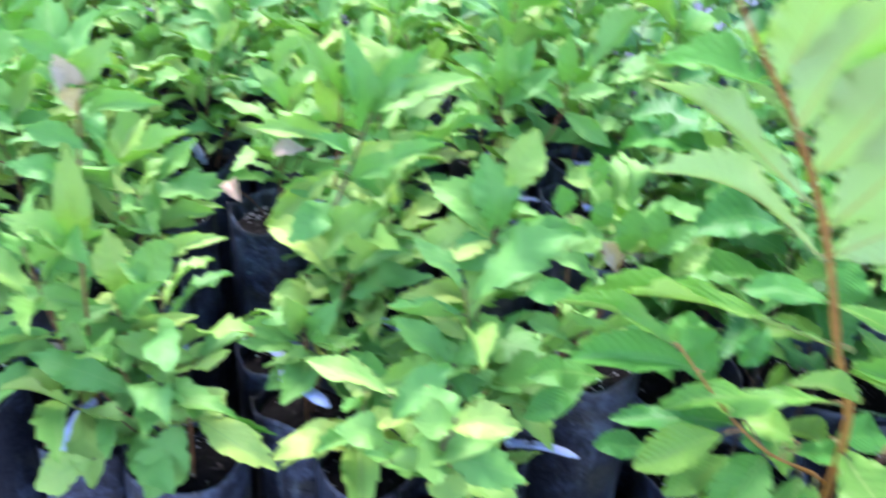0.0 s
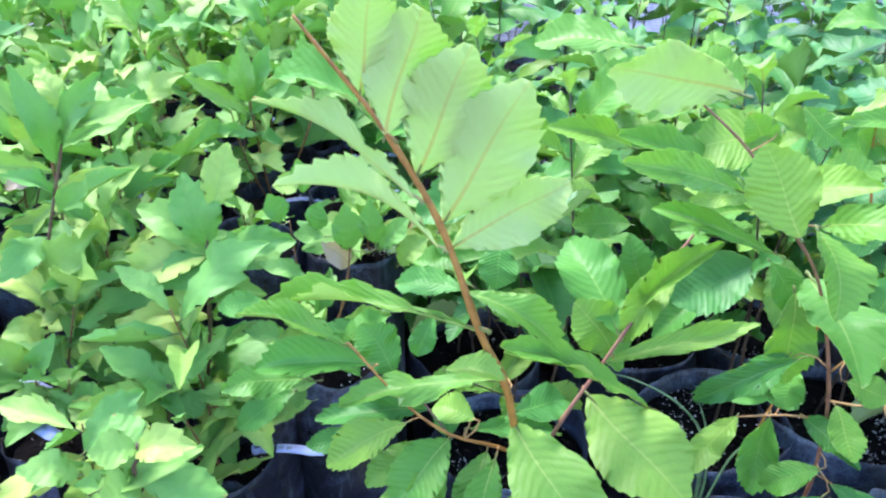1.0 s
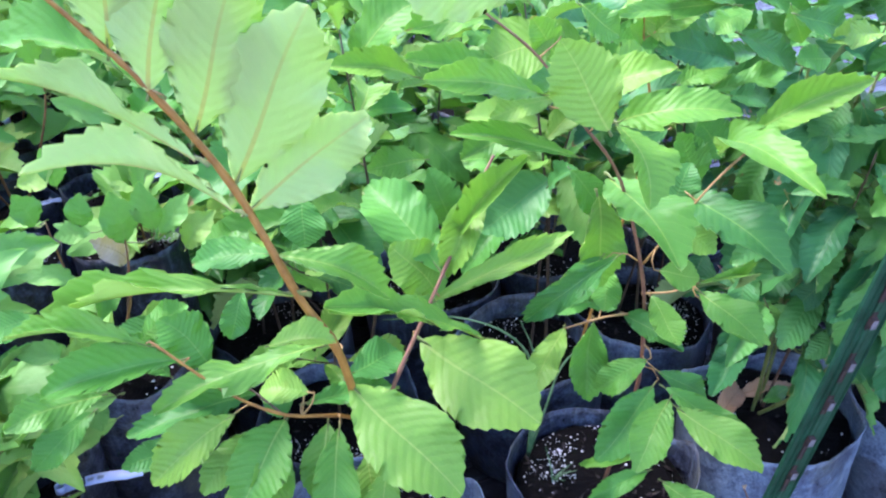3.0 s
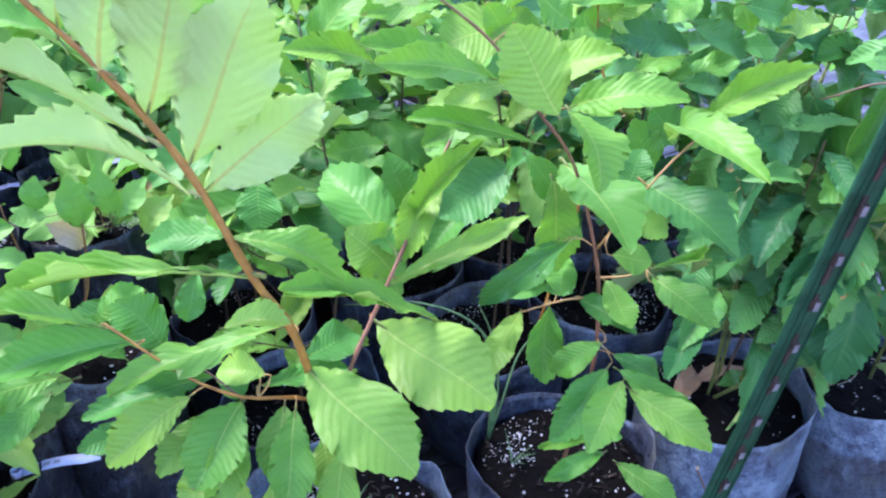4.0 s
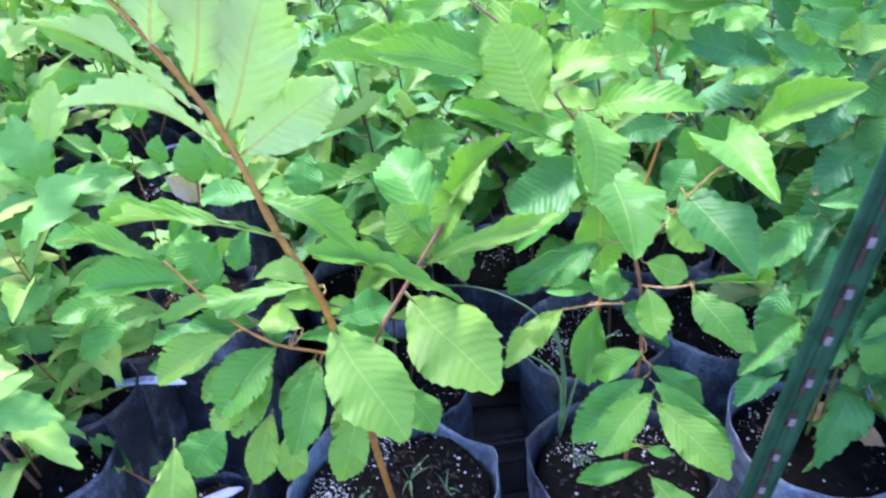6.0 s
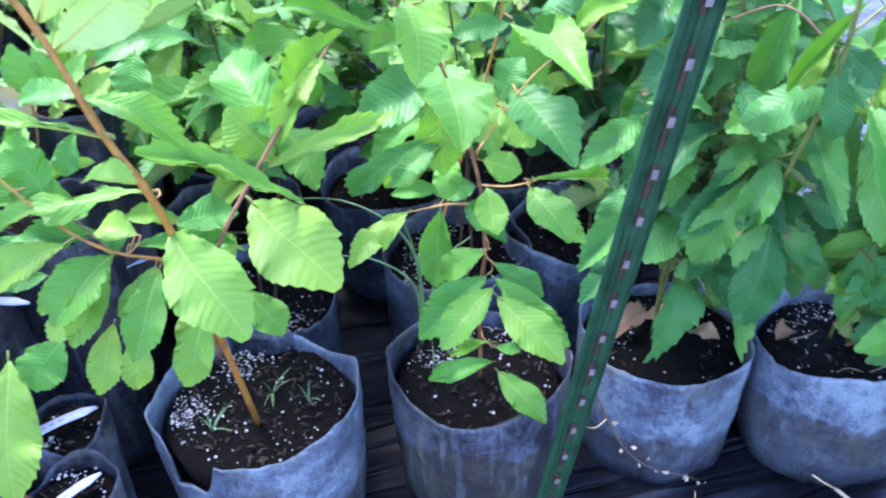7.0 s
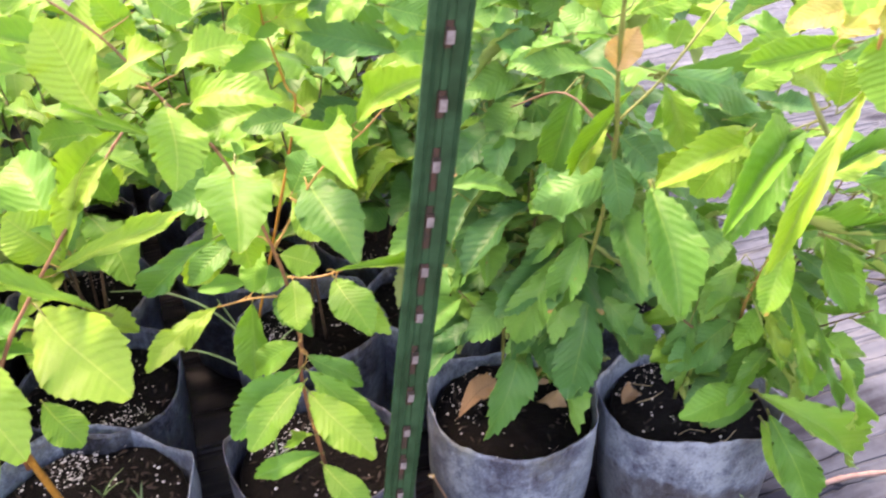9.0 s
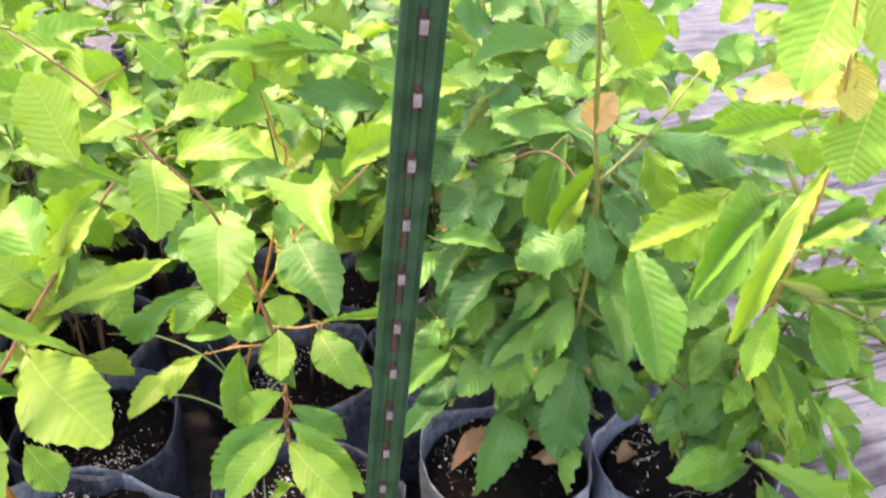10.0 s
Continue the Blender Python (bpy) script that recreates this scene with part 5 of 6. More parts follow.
leaf(p4, 'deep', 0, (1.396, 0.670, 0.415), (1.289, 0.660, 0.371), 0.046, (-0.38, -0.42, 0.72))
leaf(p4, 'deep', 0, (1.470, 0.700, 0.286), (1.344, 0.680, 0.276), 0.050, (-0.43, -0.45, 0.70))
leaf(p4, 'green', 10, (1.420, 0.600, 0.301), (1.441, 0.520, 0.195), 0.053, (-0.46, -0.37, 0.74))
leaf(p4, 'deep', 0, (1.441, 0.660, 0.361), (1.492, 0.620, 0.305), 0.038, (-0.42, -0.37, 0.72))
leaf(p4, 'green', 3, (1.361, 0.670, 0.406), (1.275, 0.680, 0.379), 0.039, (-0.31, -0.36, 0.76))
leaf(p4, 'deep', 3, (1.295, 0.600, 0.606), (1.230, 0.580, 0.598), 0.040, (-0.35, -0.39, 0.70))
leaf(p4, 'deep', 3, (1.311, 0.550, 0.682), (1.342, 0.530, 0.633), 0.033, (-0.39, -0.36, 0.67))
leaf(p3, 'young', 0, (1.108, 0.550, 0.960), (1.150, 0.560, 0.892), 0.043, (-0.41, -0.66, 0.38), 'green leaf with a bleached spot')
leaf(p3, 'deep', 0, (1.114, 0.560, 0.920), (1.088, 0.600, 0.894), 0.031, (-0.28, -0.51, 0.55))
leaf(p3, 'deep', 0, (1.112, 0.550, 0.940), (1.097, 0.600, 0.950), 0.030, (-0.29, -0.51, 0.52))
leaf(p3, 'green', 1, (1.120, 0.570, 0.894), (1.127, 0.620, 0.906), 0.037, (-0.24, -0.42, 0.62))
leaf(p3, 'deep', 0, (1.135, 0.860, 0.851), (1.079, 0.840, 0.886), 0.047, (-0.21, -0.55, 0.53))
leaf(p3, 'deep', 0, (1.137, 0.860, 0.818), (1.183, 0.840, 0.851), 0.046, (-0.24, -0.53, 0.55))
leaf(p3, 'deep', 0, (1.135, 0.860, 0.784), (1.072, 0.840, 0.804), 0.046, (-0.21, -0.54, 0.58))
leaf(p3, 'deep', 3, (1.135, 0.860, 0.871), (1.167, 0.840, 0.903), 0.045, (-0.24, -0.54, 0.52))
leaf(p4, 'young', 0, (1.160, 0.360, 0.999), (1.187, 0.340, 0.942), 0.035, (-0.43, -0.40, 0.52))
leaf(p4, 'green', 0, (1.204, 0.500, 0.925), (1.183, 0.500, 0.896), 0.029, (-0.36, -0.45, 0.55))
leaf(p3, 'young', 5, (1.157, 0.610, 0.793), (1.116, 0.640, 0.699), 0.017, (-0.27, -0.48, 0.64), 'narrow lime leaf with small holes')
leaf(p3, 'deep', 9, (1.197, 0.620, 0.795), (1.309, 0.600, 0.746), 0.035, (-0.34, -0.45, 0.61))
leaf(p3, 'deep', 10, (1.193, 0.750, 0.584), (1.117, 0.740, 0.532), 0.035, (-0.23, -0.46, 0.71))
leaf(p3, 'deep', 9, (1.226, 0.740, 0.465), (1.303, 0.710, 0.361), 0.050, (-0.31, -0.47, 0.71))
leaf(p3, 'deep', 12, (1.142, 0.850, 0.677), (1.055, 0.820, 0.630), 0.051, (-0.20, -0.51, 0.65))
leaf(p3, 'deep', 10, (1.110, 0.860, 0.751), (1.053, 0.840, 0.682), 0.050, (-0.19, -0.53, 0.61))
leaf(p3, 'green', 9, (1.226, 0.640, 0.760), (1.261, 0.640, 0.697), 0.034, (-0.32, -0.45, 0.63))
leaf(p3, 'deep', 10, (1.156, 0.800, 0.749), (1.109, 0.820, 0.809), 0.042, (-0.23, -0.52, 0.58))
leaf(p4, 'deep', 9, (1.287, 0.660, 0.544), (1.346, 0.640, 0.583), 0.030, (-0.33, -0.40, 0.70))
leaf(p4, 'deep', 10, (1.354, 0.700, 0.433), (1.304, 0.680, 0.335), 0.039, (-0.35, -0.44, 0.72))
leaf(p4, 'deep', 9, (1.358, 0.640, 0.537), (1.313, 0.640, 0.458), 0.033, (-0.38, -0.44, 0.68))
leaf(p4, 'green', 11, (1.396, 0.620, 0.474), (1.337, 0.600, 0.436), 0.032, (-0.34, -0.36, 0.74))
leaf(p4, 'young', 9, (1.363, 0.600, 0.496), (1.401, 0.580, 0.413), 0.022, (-0.35, -0.35, 0.75))
leaf(p4, 'green', 12, (1.410, 0.550, 0.475), (1.486, 0.540, 0.309), 0.016, (-0.31, -0.26, 0.80))
leaf(p4, 'green', 9, (1.429, 0.600, 0.477), (1.442, 0.580, 0.422), 0.027, (-0.37, -0.34, 0.74))
leaf(p4, 'green', 10, (1.445, 0.610, 0.395), (1.470, 0.580, 0.333), 0.038, (-0.42, -0.37, 0.72))
leaf(p4, 'green', 1, (1.305, 0.520, 0.653), (1.483, 0.560, 0.556), 0.027, (-0.39, -0.35, 0.69))
leaf(p4, 'green', 9, (1.309, 0.520, 0.666), (1.484, 0.520, 0.593), 0.025, (-0.40, -0.35, 0.68))
leaf(p4, 'young', 9, (1.269, 0.480, 0.729), (1.362, 0.490, 0.736), 0.020, (-0.33, -0.31, 0.70))
leaf(p4, 'deep', 9, (1.369, 0.580, 0.583), (1.468, 0.560, 0.488), 0.028, (-0.38, -0.35, 0.71))
leaf(p4, 'deep', 11, (1.383, 0.600, 0.539), (1.453, 0.580, 0.484), 0.025, (-0.37, -0.35, 0.72))
leaf(p4, 'deep', 9, (1.403, 0.660, 0.391), (1.337, 0.660, 0.354), 0.032, (-0.37, -0.42, 0.72))
leaf(p4, 'deep', 10, (1.441, 0.640, 0.393), (1.506, 0.620, 0.320), 0.030, (-0.35, -0.33, 0.76))
leaf(p4, 'blush', 9, (1.196, 0.420, 0.890), (1.220, 0.420, 0.915), 0.030, (-0.41, -0.41, 0.56))
leaf(p4, 'young', 10, (1.220, 0.500, 0.864), (1.267, 0.500, 0.886), 0.031, (-0.32, -0.36, 0.63))
leaf(p4, 'young', 9, (1.248, 0.460, 0.865), (1.162, 0.480, 0.866), 0.023, (-0.32, -0.36, 0.65))
leaf(p3, 'young', 9, (1.154, 0.620, 0.863), (1.222, 0.620, 0.874), 0.030, (-0.32, -0.48, 0.55))
leaf(p3, 'green', 10, (1.169, 0.630, 0.823), (1.214, 0.630, 0.841), 0.031, (-0.31, -0.48, 0.58))
leaf(p3, 'deep', 9, (1.155, 0.820, 0.743), (1.064, 0.800, 0.735), 0.039, (-0.22, -0.52, 0.61))
leaf(p3, 'green', 11, (1.222, 0.660, 0.725), (1.277, 0.660, 0.759), 0.034, (-0.32, -0.46, 0.62))
leaf(p3, 'deep', 10, (1.274, 0.660, 0.745), (1.323, 0.660, 0.680), 0.030, (-0.34, -0.44, 0.63))
leaf(p3, 'deep', 9, (1.255, 0.620, 0.792), (1.331, 0.600, 0.755), 0.029, (-0.36, -0.43, 0.60))
leaf(p3, 'green', 12, (1.266, 0.600, 0.749), (1.327, 0.580, 0.734), 0.027, (-0.36, -0.42, 0.63))
leaf(p3, 'young', 9, (1.276, 0.600, 0.777), (1.336, 0.600, 0.799), 0.032, (-0.37, -0.43, 0.59))
leaf(p3, 'young', 10, (1.256, 0.640, 0.698), (1.221, 0.660, 0.654), 0.034, (-0.31, -0.44, 0.66))
leaf(p3, 'green', 9, (1.268, 0.600, 0.706), (1.228, 0.620, 0.738), 0.034, (-0.33, -0.44, 0.64))
leaf(p3, 'deep', 11, (1.268, 0.550, 0.785), (1.303, 0.520, 0.783), 0.022, (-0.38, -0.41, 0.61))
leaf(p3, 'green', 0, (1.171, 0.620, 0.874), (1.147, 0.660, 0.845), 0.031, (-0.30, -0.50, 0.56))
leaf(p3, 'young', 12, (1.219, 0.620, 0.819), (1.262, 0.620, 0.843), 0.030, (-0.34, -0.46, 0.57))
leaf(p3, 'deep', 9, (1.199, 0.800, 0.802), (1.149, 0.820, 0.837), 0.038, (-0.26, -0.52, 0.56))
leaf(p3, 'green', 10, (1.227, 0.800, 0.819), (1.193, 0.800, 0.867), 0.037, (-0.28, -0.51, 0.54))
leaf(p3, 'deep', 9, (1.257, 0.680, 0.653), (1.308, 0.660, 0.615), 0.032, (-0.32, -0.43, 0.67))
leaf(p4, 'young', 10, (1.224, 0.400, 0.903), (1.181, 0.400, 0.939), 0.033, (-0.42, -0.41, 0.54))
leaf(p4, 'green', 10, (1.312, 0.500, 0.723), (1.390, 0.500, 0.663), 0.026, (-0.40, -0.36, 0.66))
leaf(p4, 'young', 11, (1.242, 0.460, 0.821), (1.178, 0.460, 0.868), 0.026, (-0.38, -0.42, 0.59))
leaf(p4, 'young', 0, (1.360, 0.619, 0.711), (1.208, 0.608, 0.683), 0.051, (-0.42, -0.60, 0.68))
leaf(p4, 'green', 5, (1.239, 0.484, 0.779), (1.104, 0.400, 0.756), 0.031, (-0.54, -0.53, 0.65))
leaf(p4, 'young', 3, (1.210, 0.420, 0.885), (1.130, 0.440, 0.873), 0.027, (-0.40, -0.65, 0.64))
leaf(p4, 'blush', 0, (1.162, 0.360, 0.939), (1.143, 0.370, 0.918), 0.018, (-0.48, -0.66, 0.58), 'pinkish young leaf tip')
leaf(p4, 'blush', 6, (1.169, 0.360, 0.945), (1.171, 0.350, 0.907), 0.023, (-0.50, -0.61, 0.61), 'pinkish young leaf')
leaf(p4, 'young', 6, (1.202, 0.370, 0.920), (1.186, 0.360, 0.857), 0.047, (-0.63, -0.53, 0.57))
leaf(p4, 'young', 0, (1.187, 0.400, 0.847), (1.187, 0.400, 0.882), 0.023, (-0.60, -0.49, 0.63))
leaf(p4, 'green', 5, (1.231, 0.450, 0.752), (1.335, 0.470, 0.755), 0.017, (-0.62, -0.48, 0.62))
leaf(p4, 'young', 1, (1.337, 0.470, 0.753), (1.366, 0.460, 0.787), 0.022, (-0.50, -0.54, 0.67))
leaf(p4, 'deep', 9, (1.425, 0.520, 0.711), (1.390, 0.520, 0.677), 0.029, (-0.64, -0.43, 0.63))
leaf(p4, 'green', 3, (1.262, 0.480, 0.700), (1.466, 0.520, 0.615), 0.026, (-0.59, -0.43, 0.69))
leaf(p4, 'green', 1, (1.392, 0.596, 0.349), (1.545, 0.560, 0.200), 0.060, (-0.41, -0.37, 0.83))
leaf(p4, 'green', 0, (1.455, 0.640, 0.243), (1.494, 0.560, 0.150), 0.058, (-0.43, -0.36, 0.83))
leaf(p4, 'green', 0, (1.390, 0.608, 0.347), (1.279, 0.611, 0.336), 0.045, (-0.30, -0.44, 0.85))
leaf(p4, 'deep', 6, (1.451, 0.660, 0.266), (1.361, 0.660, 0.253), 0.036, (-0.35, -0.46, 0.81))
leaf(p4, 'young', 6, (1.148, 0.360, 0.997), (1.092, 0.320, 0.943), 0.043, (-0.53, -0.60, 0.59))
leaf(p4, 'blush', 6, (1.159, 0.380, 0.927), (1.106, 0.380, 0.920), 0.020, (-0.43, -0.60, 0.67), 'olive-pink young leaf')
leaf(p4, 'green', 6, (1.220, 0.500, 0.908), (1.170, 0.500, 0.914), 0.028, (-0.43, -0.64, 0.64))
leaf(p4, 'green', 0, (1.169, 0.520, 0.955), (1.123, 0.520, 0.944), 0.023, (-0.60, -0.64, 0.48))
leaf(p4, 'young', 9, (1.151, 0.560, 0.895), (1.197, 0.560, 0.886), 0.015, (-0.31, -0.71, 0.64))
leaf(p4, 'young', 9, (1.179, 0.560, 0.909), (1.160, 0.560, 0.934), 0.014, (-0.36, -0.77, 0.53))
leaf(p4, 'young', 0, (1.233, 0.540, 0.946), (1.204, 0.540, 0.925), 0.023, (-0.55, -0.67, 0.50))
leaf(p4, 'young', 6, (1.153, 0.550, 0.852), (1.161, 0.550, 0.875), 0.021, (-0.43, -0.66, 0.62))
leaf(p4, 'green', 0, (1.289, 0.600, 0.915), (1.301, 0.580, 0.898), 0.023, (-0.67, -0.59, 0.45))

# broad seedlings among the narrow bags
stem(s1, [(0.165, 1.090, 0.225), (0.114, 1.070, 0.357), (0.137, 1.060, 0.526), (0.151, 1.060, 0.647), (0.157, 1.060, 0.707)], 0.0032, 0.002, bark_grey, 'stem')
leaf(s1, 'small', 0, (0.153, 1.060, 0.643), (0.263, 1.050, 0.658), 0.061, (0.09, -0.61, 0.62))
leaf(s1, 'small', 1, (0.153, 1.060, 0.655), (0.131, 1.080, 0.748), 0.060, (0.14, -0.62, 0.59))
leaf(s1, 'small', 2, (0.148, 1.060, 0.647), (0.067, 1.090, 0.699), 0.054, (0.13, -0.53, 0.66))
leaf(s1, 'small', 0, (0.164, 1.060, 0.706), (0.192, 1.080, 0.784), 0.049, (0.10, -0.55, 0.63))
leaf(s1, 'small', 5, (0.148, 1.060, 0.640), (0.052, 1.020, 0.633), 0.060, (0.14, -0.51, 0.68))
leaf(s1, 'small', 0, (0.152, 1.060, 0.636), (0.099, 1.000, 0.633), 0.050, (0.15, -0.60, 0.63))
leaf(s1, 'small', 1, (0.146, 1.060, 0.576), (0.223, 1.000, 0.617), 0.045, (0.11, -0.59, 0.66))
leaf(s1, 'small', 0, (0.136, 1.060, 0.526), (0.032, 1.020, 0.573), 0.041, (0.17, -0.57, 0.67))
leaf(s1, 'small', 4, (0.136, 1.060, 0.491), (0.234, 1.000, 0.514), 0.061, (0.09, -0.49, 0.74))
leaf(s1, 'small', 0, (0.127, 1.070, 0.448), (0.191, 1.000, 0.449), 0.055, (0.11, -0.55, 0.72))
leaf(s1, 'small', 1, (0.135, 1.060, 0.500), (0.085, 1.050, 0.469), 0.041, (0.14, -0.56, 0.69))
leaf(s1, 'small', 6, (0.285, 1.100, 0.650), (0.295, 1.090, 0.695), 0.032, (-0.06, -0.75, 0.66))
leaf(s1, 'small', 6, (0.327, 1.100, 0.616), (0.325, 1.090, 0.689), 0.046, (0.15, -0.70, 0.69))
leaf(s1, 'small', 6, (0.362, 1.100, 0.624), (0.358, 1.090, 0.694), 0.036, (-0.19, -0.72, 0.66))
leaf(s1, 'small', 0, (0.369, 1.100, 0.619), (0.410, 1.090, 0.666), 0.031, (0.01, -0.69, 0.72))
leaf(s1, 'small', 0, (0.294, 1.100, 0.640), (0.256, 1.090, 0.650), 0.028, (-0.00, -0.70, 0.72))
leaf(s1, 'small', 1, (0.393, 1.100, 0.590), (0.435, 1.090, 0.637), 0.037, (-0.05, -0.71, 0.71))
leaf(s1, 'small', 0, (0.240, 1.100, 0.664), (0.230, 1.090, 0.710), 0.033, (0.16, -0.75, 0.65))
leaf(s1, 'small', 0, (0.274, 1.100, 0.705), (0.270, 1.090, 0.755), 0.031, (0.19, -0.73, 0.66))
leaf(s1, 'small', 0, (0.237, 1.100, 0.714), (0.277, 1.090, 0.728), 0.030, (0.16, -0.79, 0.59))
stem(s1, [(0.180, 1.090, 0.360), (0.302, 1.100, 0.505), (0.332, 1.100, 0.645)], 0.0020, 0.0010, bark_red, 'branch')
stem(s1, [(0.180, 1.090, 0.360), (0.252, 1.100, 0.525), (0.252, 1.100, 0.665)], 0.0018, 0.0009, bark_red, 'branch')
stem(s2, [(0.020, 0.950, 0.225), (0.093, 0.930, 0.460), (0.106, 0.930, 0.518), (0.108, 0.930, 0.542)], 0.0028, 0.0018, bark_grey, 'stem')
leaf(s2, 'small', 0, (0.107, 0.930, 0.535), (0.034, 0.950, 0.588), 0.037, (0.16, -0.47, 0.73))
leaf(s2, 'small', 1, (0.112, 0.930, 0.541), (0.159, 0.950, 0.572), 0.037, (0.15, -0.56, 0.70))
leaf(s2, 'small', 0, (0.105, 0.930, 0.538), (0.091, 0.950, 0.564), 0.027, (0.17, -0.55, 0.70))
leaf(s2, 'small', 5, (0.101, 0.930, 0.518), (0.017, 0.880, 0.537), 0.050, (0.20, -0.53, 0.72))
leaf(s2, 'small', 0, (0.105, 0.930, 0.501), (0.148, 0.950, 0.504), 0.037, (0.15, -0.54, 0.72))
leaf(s2, 'small', 0, (0.101, 0.930, 0.485), (0.083, 0.900, 0.522), 0.036, (0.15, -0.45, 0.77))
stem(s3, [(0.130, 0.860, 0.225), (0.098, 0.800, 0.501), (0.105, 0.790, 0.555), (0.108, 0.790, 0.573)], 0.0028, 0.0018, bark_grey, 'stem')
leaf(s3, 'small', 1, (0.104, 0.790, 0.563), (0.171, 0.770, 0.581), 0.040, (0.18, -0.55, 0.73))
leaf(s3, 'small', 0, (0.107, 0.790, 0.566), (0.065, 0.770, 0.581), 0.040, (0.22, -0.54, 0.72))
leaf(s3, 'small', 0, (0.106, 0.790, 0.555), (0.077, 0.830, 0.582), 0.039, (0.17, -0.44, 0.77))
leaf(s3, 'small', 4, (0.102, 0.790, 0.526), (0.188, 0.790, 0.495), 0.046, (0.16, -0.53, 0.75))
leaf(s3, 'small', 0, (0.102, 0.790, 0.518), (0.071, 0.760, 0.532), 0.047, (0.21, -0.52, 0.75))
leaf(s3, 'small', 0, (0.098, 0.800, 0.501), (0.113, 0.760, 0.486), 0.043, (0.19, -0.51, 0.76))
leaf(s3, 'small', 9, (0.043, 0.820, 0.487), (0.168, 0.800, 0.555), 0.045, (0.18, -0.51, 0.75))
leaf(s3, 'small', 10, (0.043, 0.820, 0.543), (0.103, 0.860, 0.586), 0.040, (0.17, -0.45, 0.75))
leaf(s3, 'small', 9, (0.040, 0.800, 0.530), (-0.010, 0.780, 0.558), 0.041, (0.21, -0.43, 0.77))
leaf(s3, 'small', 0, (0.038, 0.820, 0.574), (-0.052, 0.860, 0.584), 0.031, (0.22, -0.45, 0.74))
stem(s4, [(-0.130, 1.170, 0.225), (-0.101, 1.130, 0.392), (-0.089, 1.120, 0.551), (-0.048, 1.100, 0.669), (-0.017, 1.100, 0.759), (0.005, 1.100, 0.822)], 0.0026, 0.0015, bark_grey, 'stem')
leaf(s4, 'small', 9, (-0.020, 1.100, 0.758), (-0.040, 1.080, 0.887), 0.039, (0.21, -0.54, 0.57))
leaf(s4, 'small', 10, (-0.010, 1.100, 0.779), (0.056, 1.100, 0.869), 0.037, (0.18, -0.55, 0.57))
leaf(s4, 'small', 0, (-0.003, 1.100, 0.800), (0.115, 1.060, 0.843), 0.035, (0.17, -0.55, 0.58))
leaf(s4, 'small', 11, (-0.033, 1.100, 0.693), (0.085, 1.050, 0.765), 0.040, (0.18, -0.53, 0.62))
leaf(s4, 'small', 1, (-0.032, 1.100, 0.719), (-0.077, 1.060, 0.764), 0.027, (0.18, -0.43, 0.67))
leaf(s4, 'small', 9, (-0.056, 1.110, 0.656), (-0.101, 1.050, 0.627), 0.047, (0.26, -0.58, 0.59))
leaf(s4, 'small', 10, (-0.087, 1.120, 0.551), (0.025, 1.080, 0.675), 0.056, (0.19, -0.50, 0.66))
leaf(s4, 'small', 0, (-0.090, 1.120, 0.546), (0.047, 1.050, 0.624), 0.049, (0.19, -0.50, 0.68))
leaf(s4, 'small', 12, (-0.090, 1.120, 0.533), (-0.130, 1.050, 0.511), 0.050, (0.26, -0.55, 0.65))
leaf(s4, 'small', 9, (0.004, 1.100, 0.823), (-0.027, 1.120, 0.873), 0.032, (0.20, -0.55, 0.56))
leaf(s1, 'small', 9, (0.141, 1.060, 0.552), (0.041, 1.000, 0.588), 0.037, (0.14, -0.50, 0.70))
leaf(s1, 'small', 10, (0.153, 1.060, 0.628), (0.261, 1.040, 0.667), 0.042, (0.08, -0.53, 0.67))
leaf(s1, 'small', 0, (0.122, 1.070, 0.427), (0.232, 1.000, 0.490), 0.043, (0.09, -0.48, 0.75))
leaf(s1, 'small', 11, (0.129, 1.070, 0.474), (0.017, 1.000, 0.550), 0.042, (0.14, -0.48, 0.72))
leaf(s1, 'small', 9, (0.143, 1.060, 0.552), (0.224, 1.000, 0.616), 0.034, (0.09, -0.51, 0.70))
leaf(s1, 'small', 10, (0.275, 0.980, 0.495), (0.159, 0.960, 0.500), 0.048, (0.08, -0.56, 0.71))
leaf(s1, 'small', 9, (0.268, 0.980, 0.463), (0.170, 0.950, 0.449), 0.034, (0.09, -0.63, 0.69))
leaf(s1, 'small', 11, (0.256, 0.980, 0.507), (0.251, 0.960, 0.468), 0.025, (0.05, -0.56, 0.72))
leaf(s1, 'small', 0, (0.250, 1.000, 0.539), (0.186, 1.000, 0.574), 0.028, (0.07, -0.50, 0.72))
leaf(s1, 'small', 9, (0.277, 1.020, 0.619), (0.216, 1.020, 0.648), 0.026, (0.05, -0.53, 0.68))

stem(s5, [(-0.289, 1.010, 0.220), (-0.284, 0.975, 0.487), (-0.291, 0.970, 0.555), (-0.297, 0.980, 0.617)], 0.0026, 0.0013, bark_red, 'stem')
leaf(s5, 'small', 1, (-0.289, 0.970, 0.586), (-0.298, 0.980, 0.665), 0.044, (0.31, -0.63, 0.71))
leaf(s5, 'small', 0, (-0.272, 0.970, 0.595), (-0.212, 0.960, 0.666), 0.051, (0.33, -0.62, 0.72))
leaf(s5, 'small', 2, (-0.232, 0.970, 0.638), (-0.152, 0.960, 0.672), 0.023, (0.28, -0.64, 0.72))
leaf(s5, 'small', 1, (-0.308, 0.970, 0.560), (-0.407, 0.950, 0.589), 0.034, (0.16, -0.65, 0.74))
leaf(s5, 'small', 0, (-0.283, 0.970, 0.532), (-0.194, 0.960, 0.568), 0.024, (0.37, -0.59, 0.72))
leaf(s5, 'small', 4, (-0.288, 0.970, 0.523), (-0.354, 0.930, 0.473), 0.030, (0.42, -0.59, 0.69))
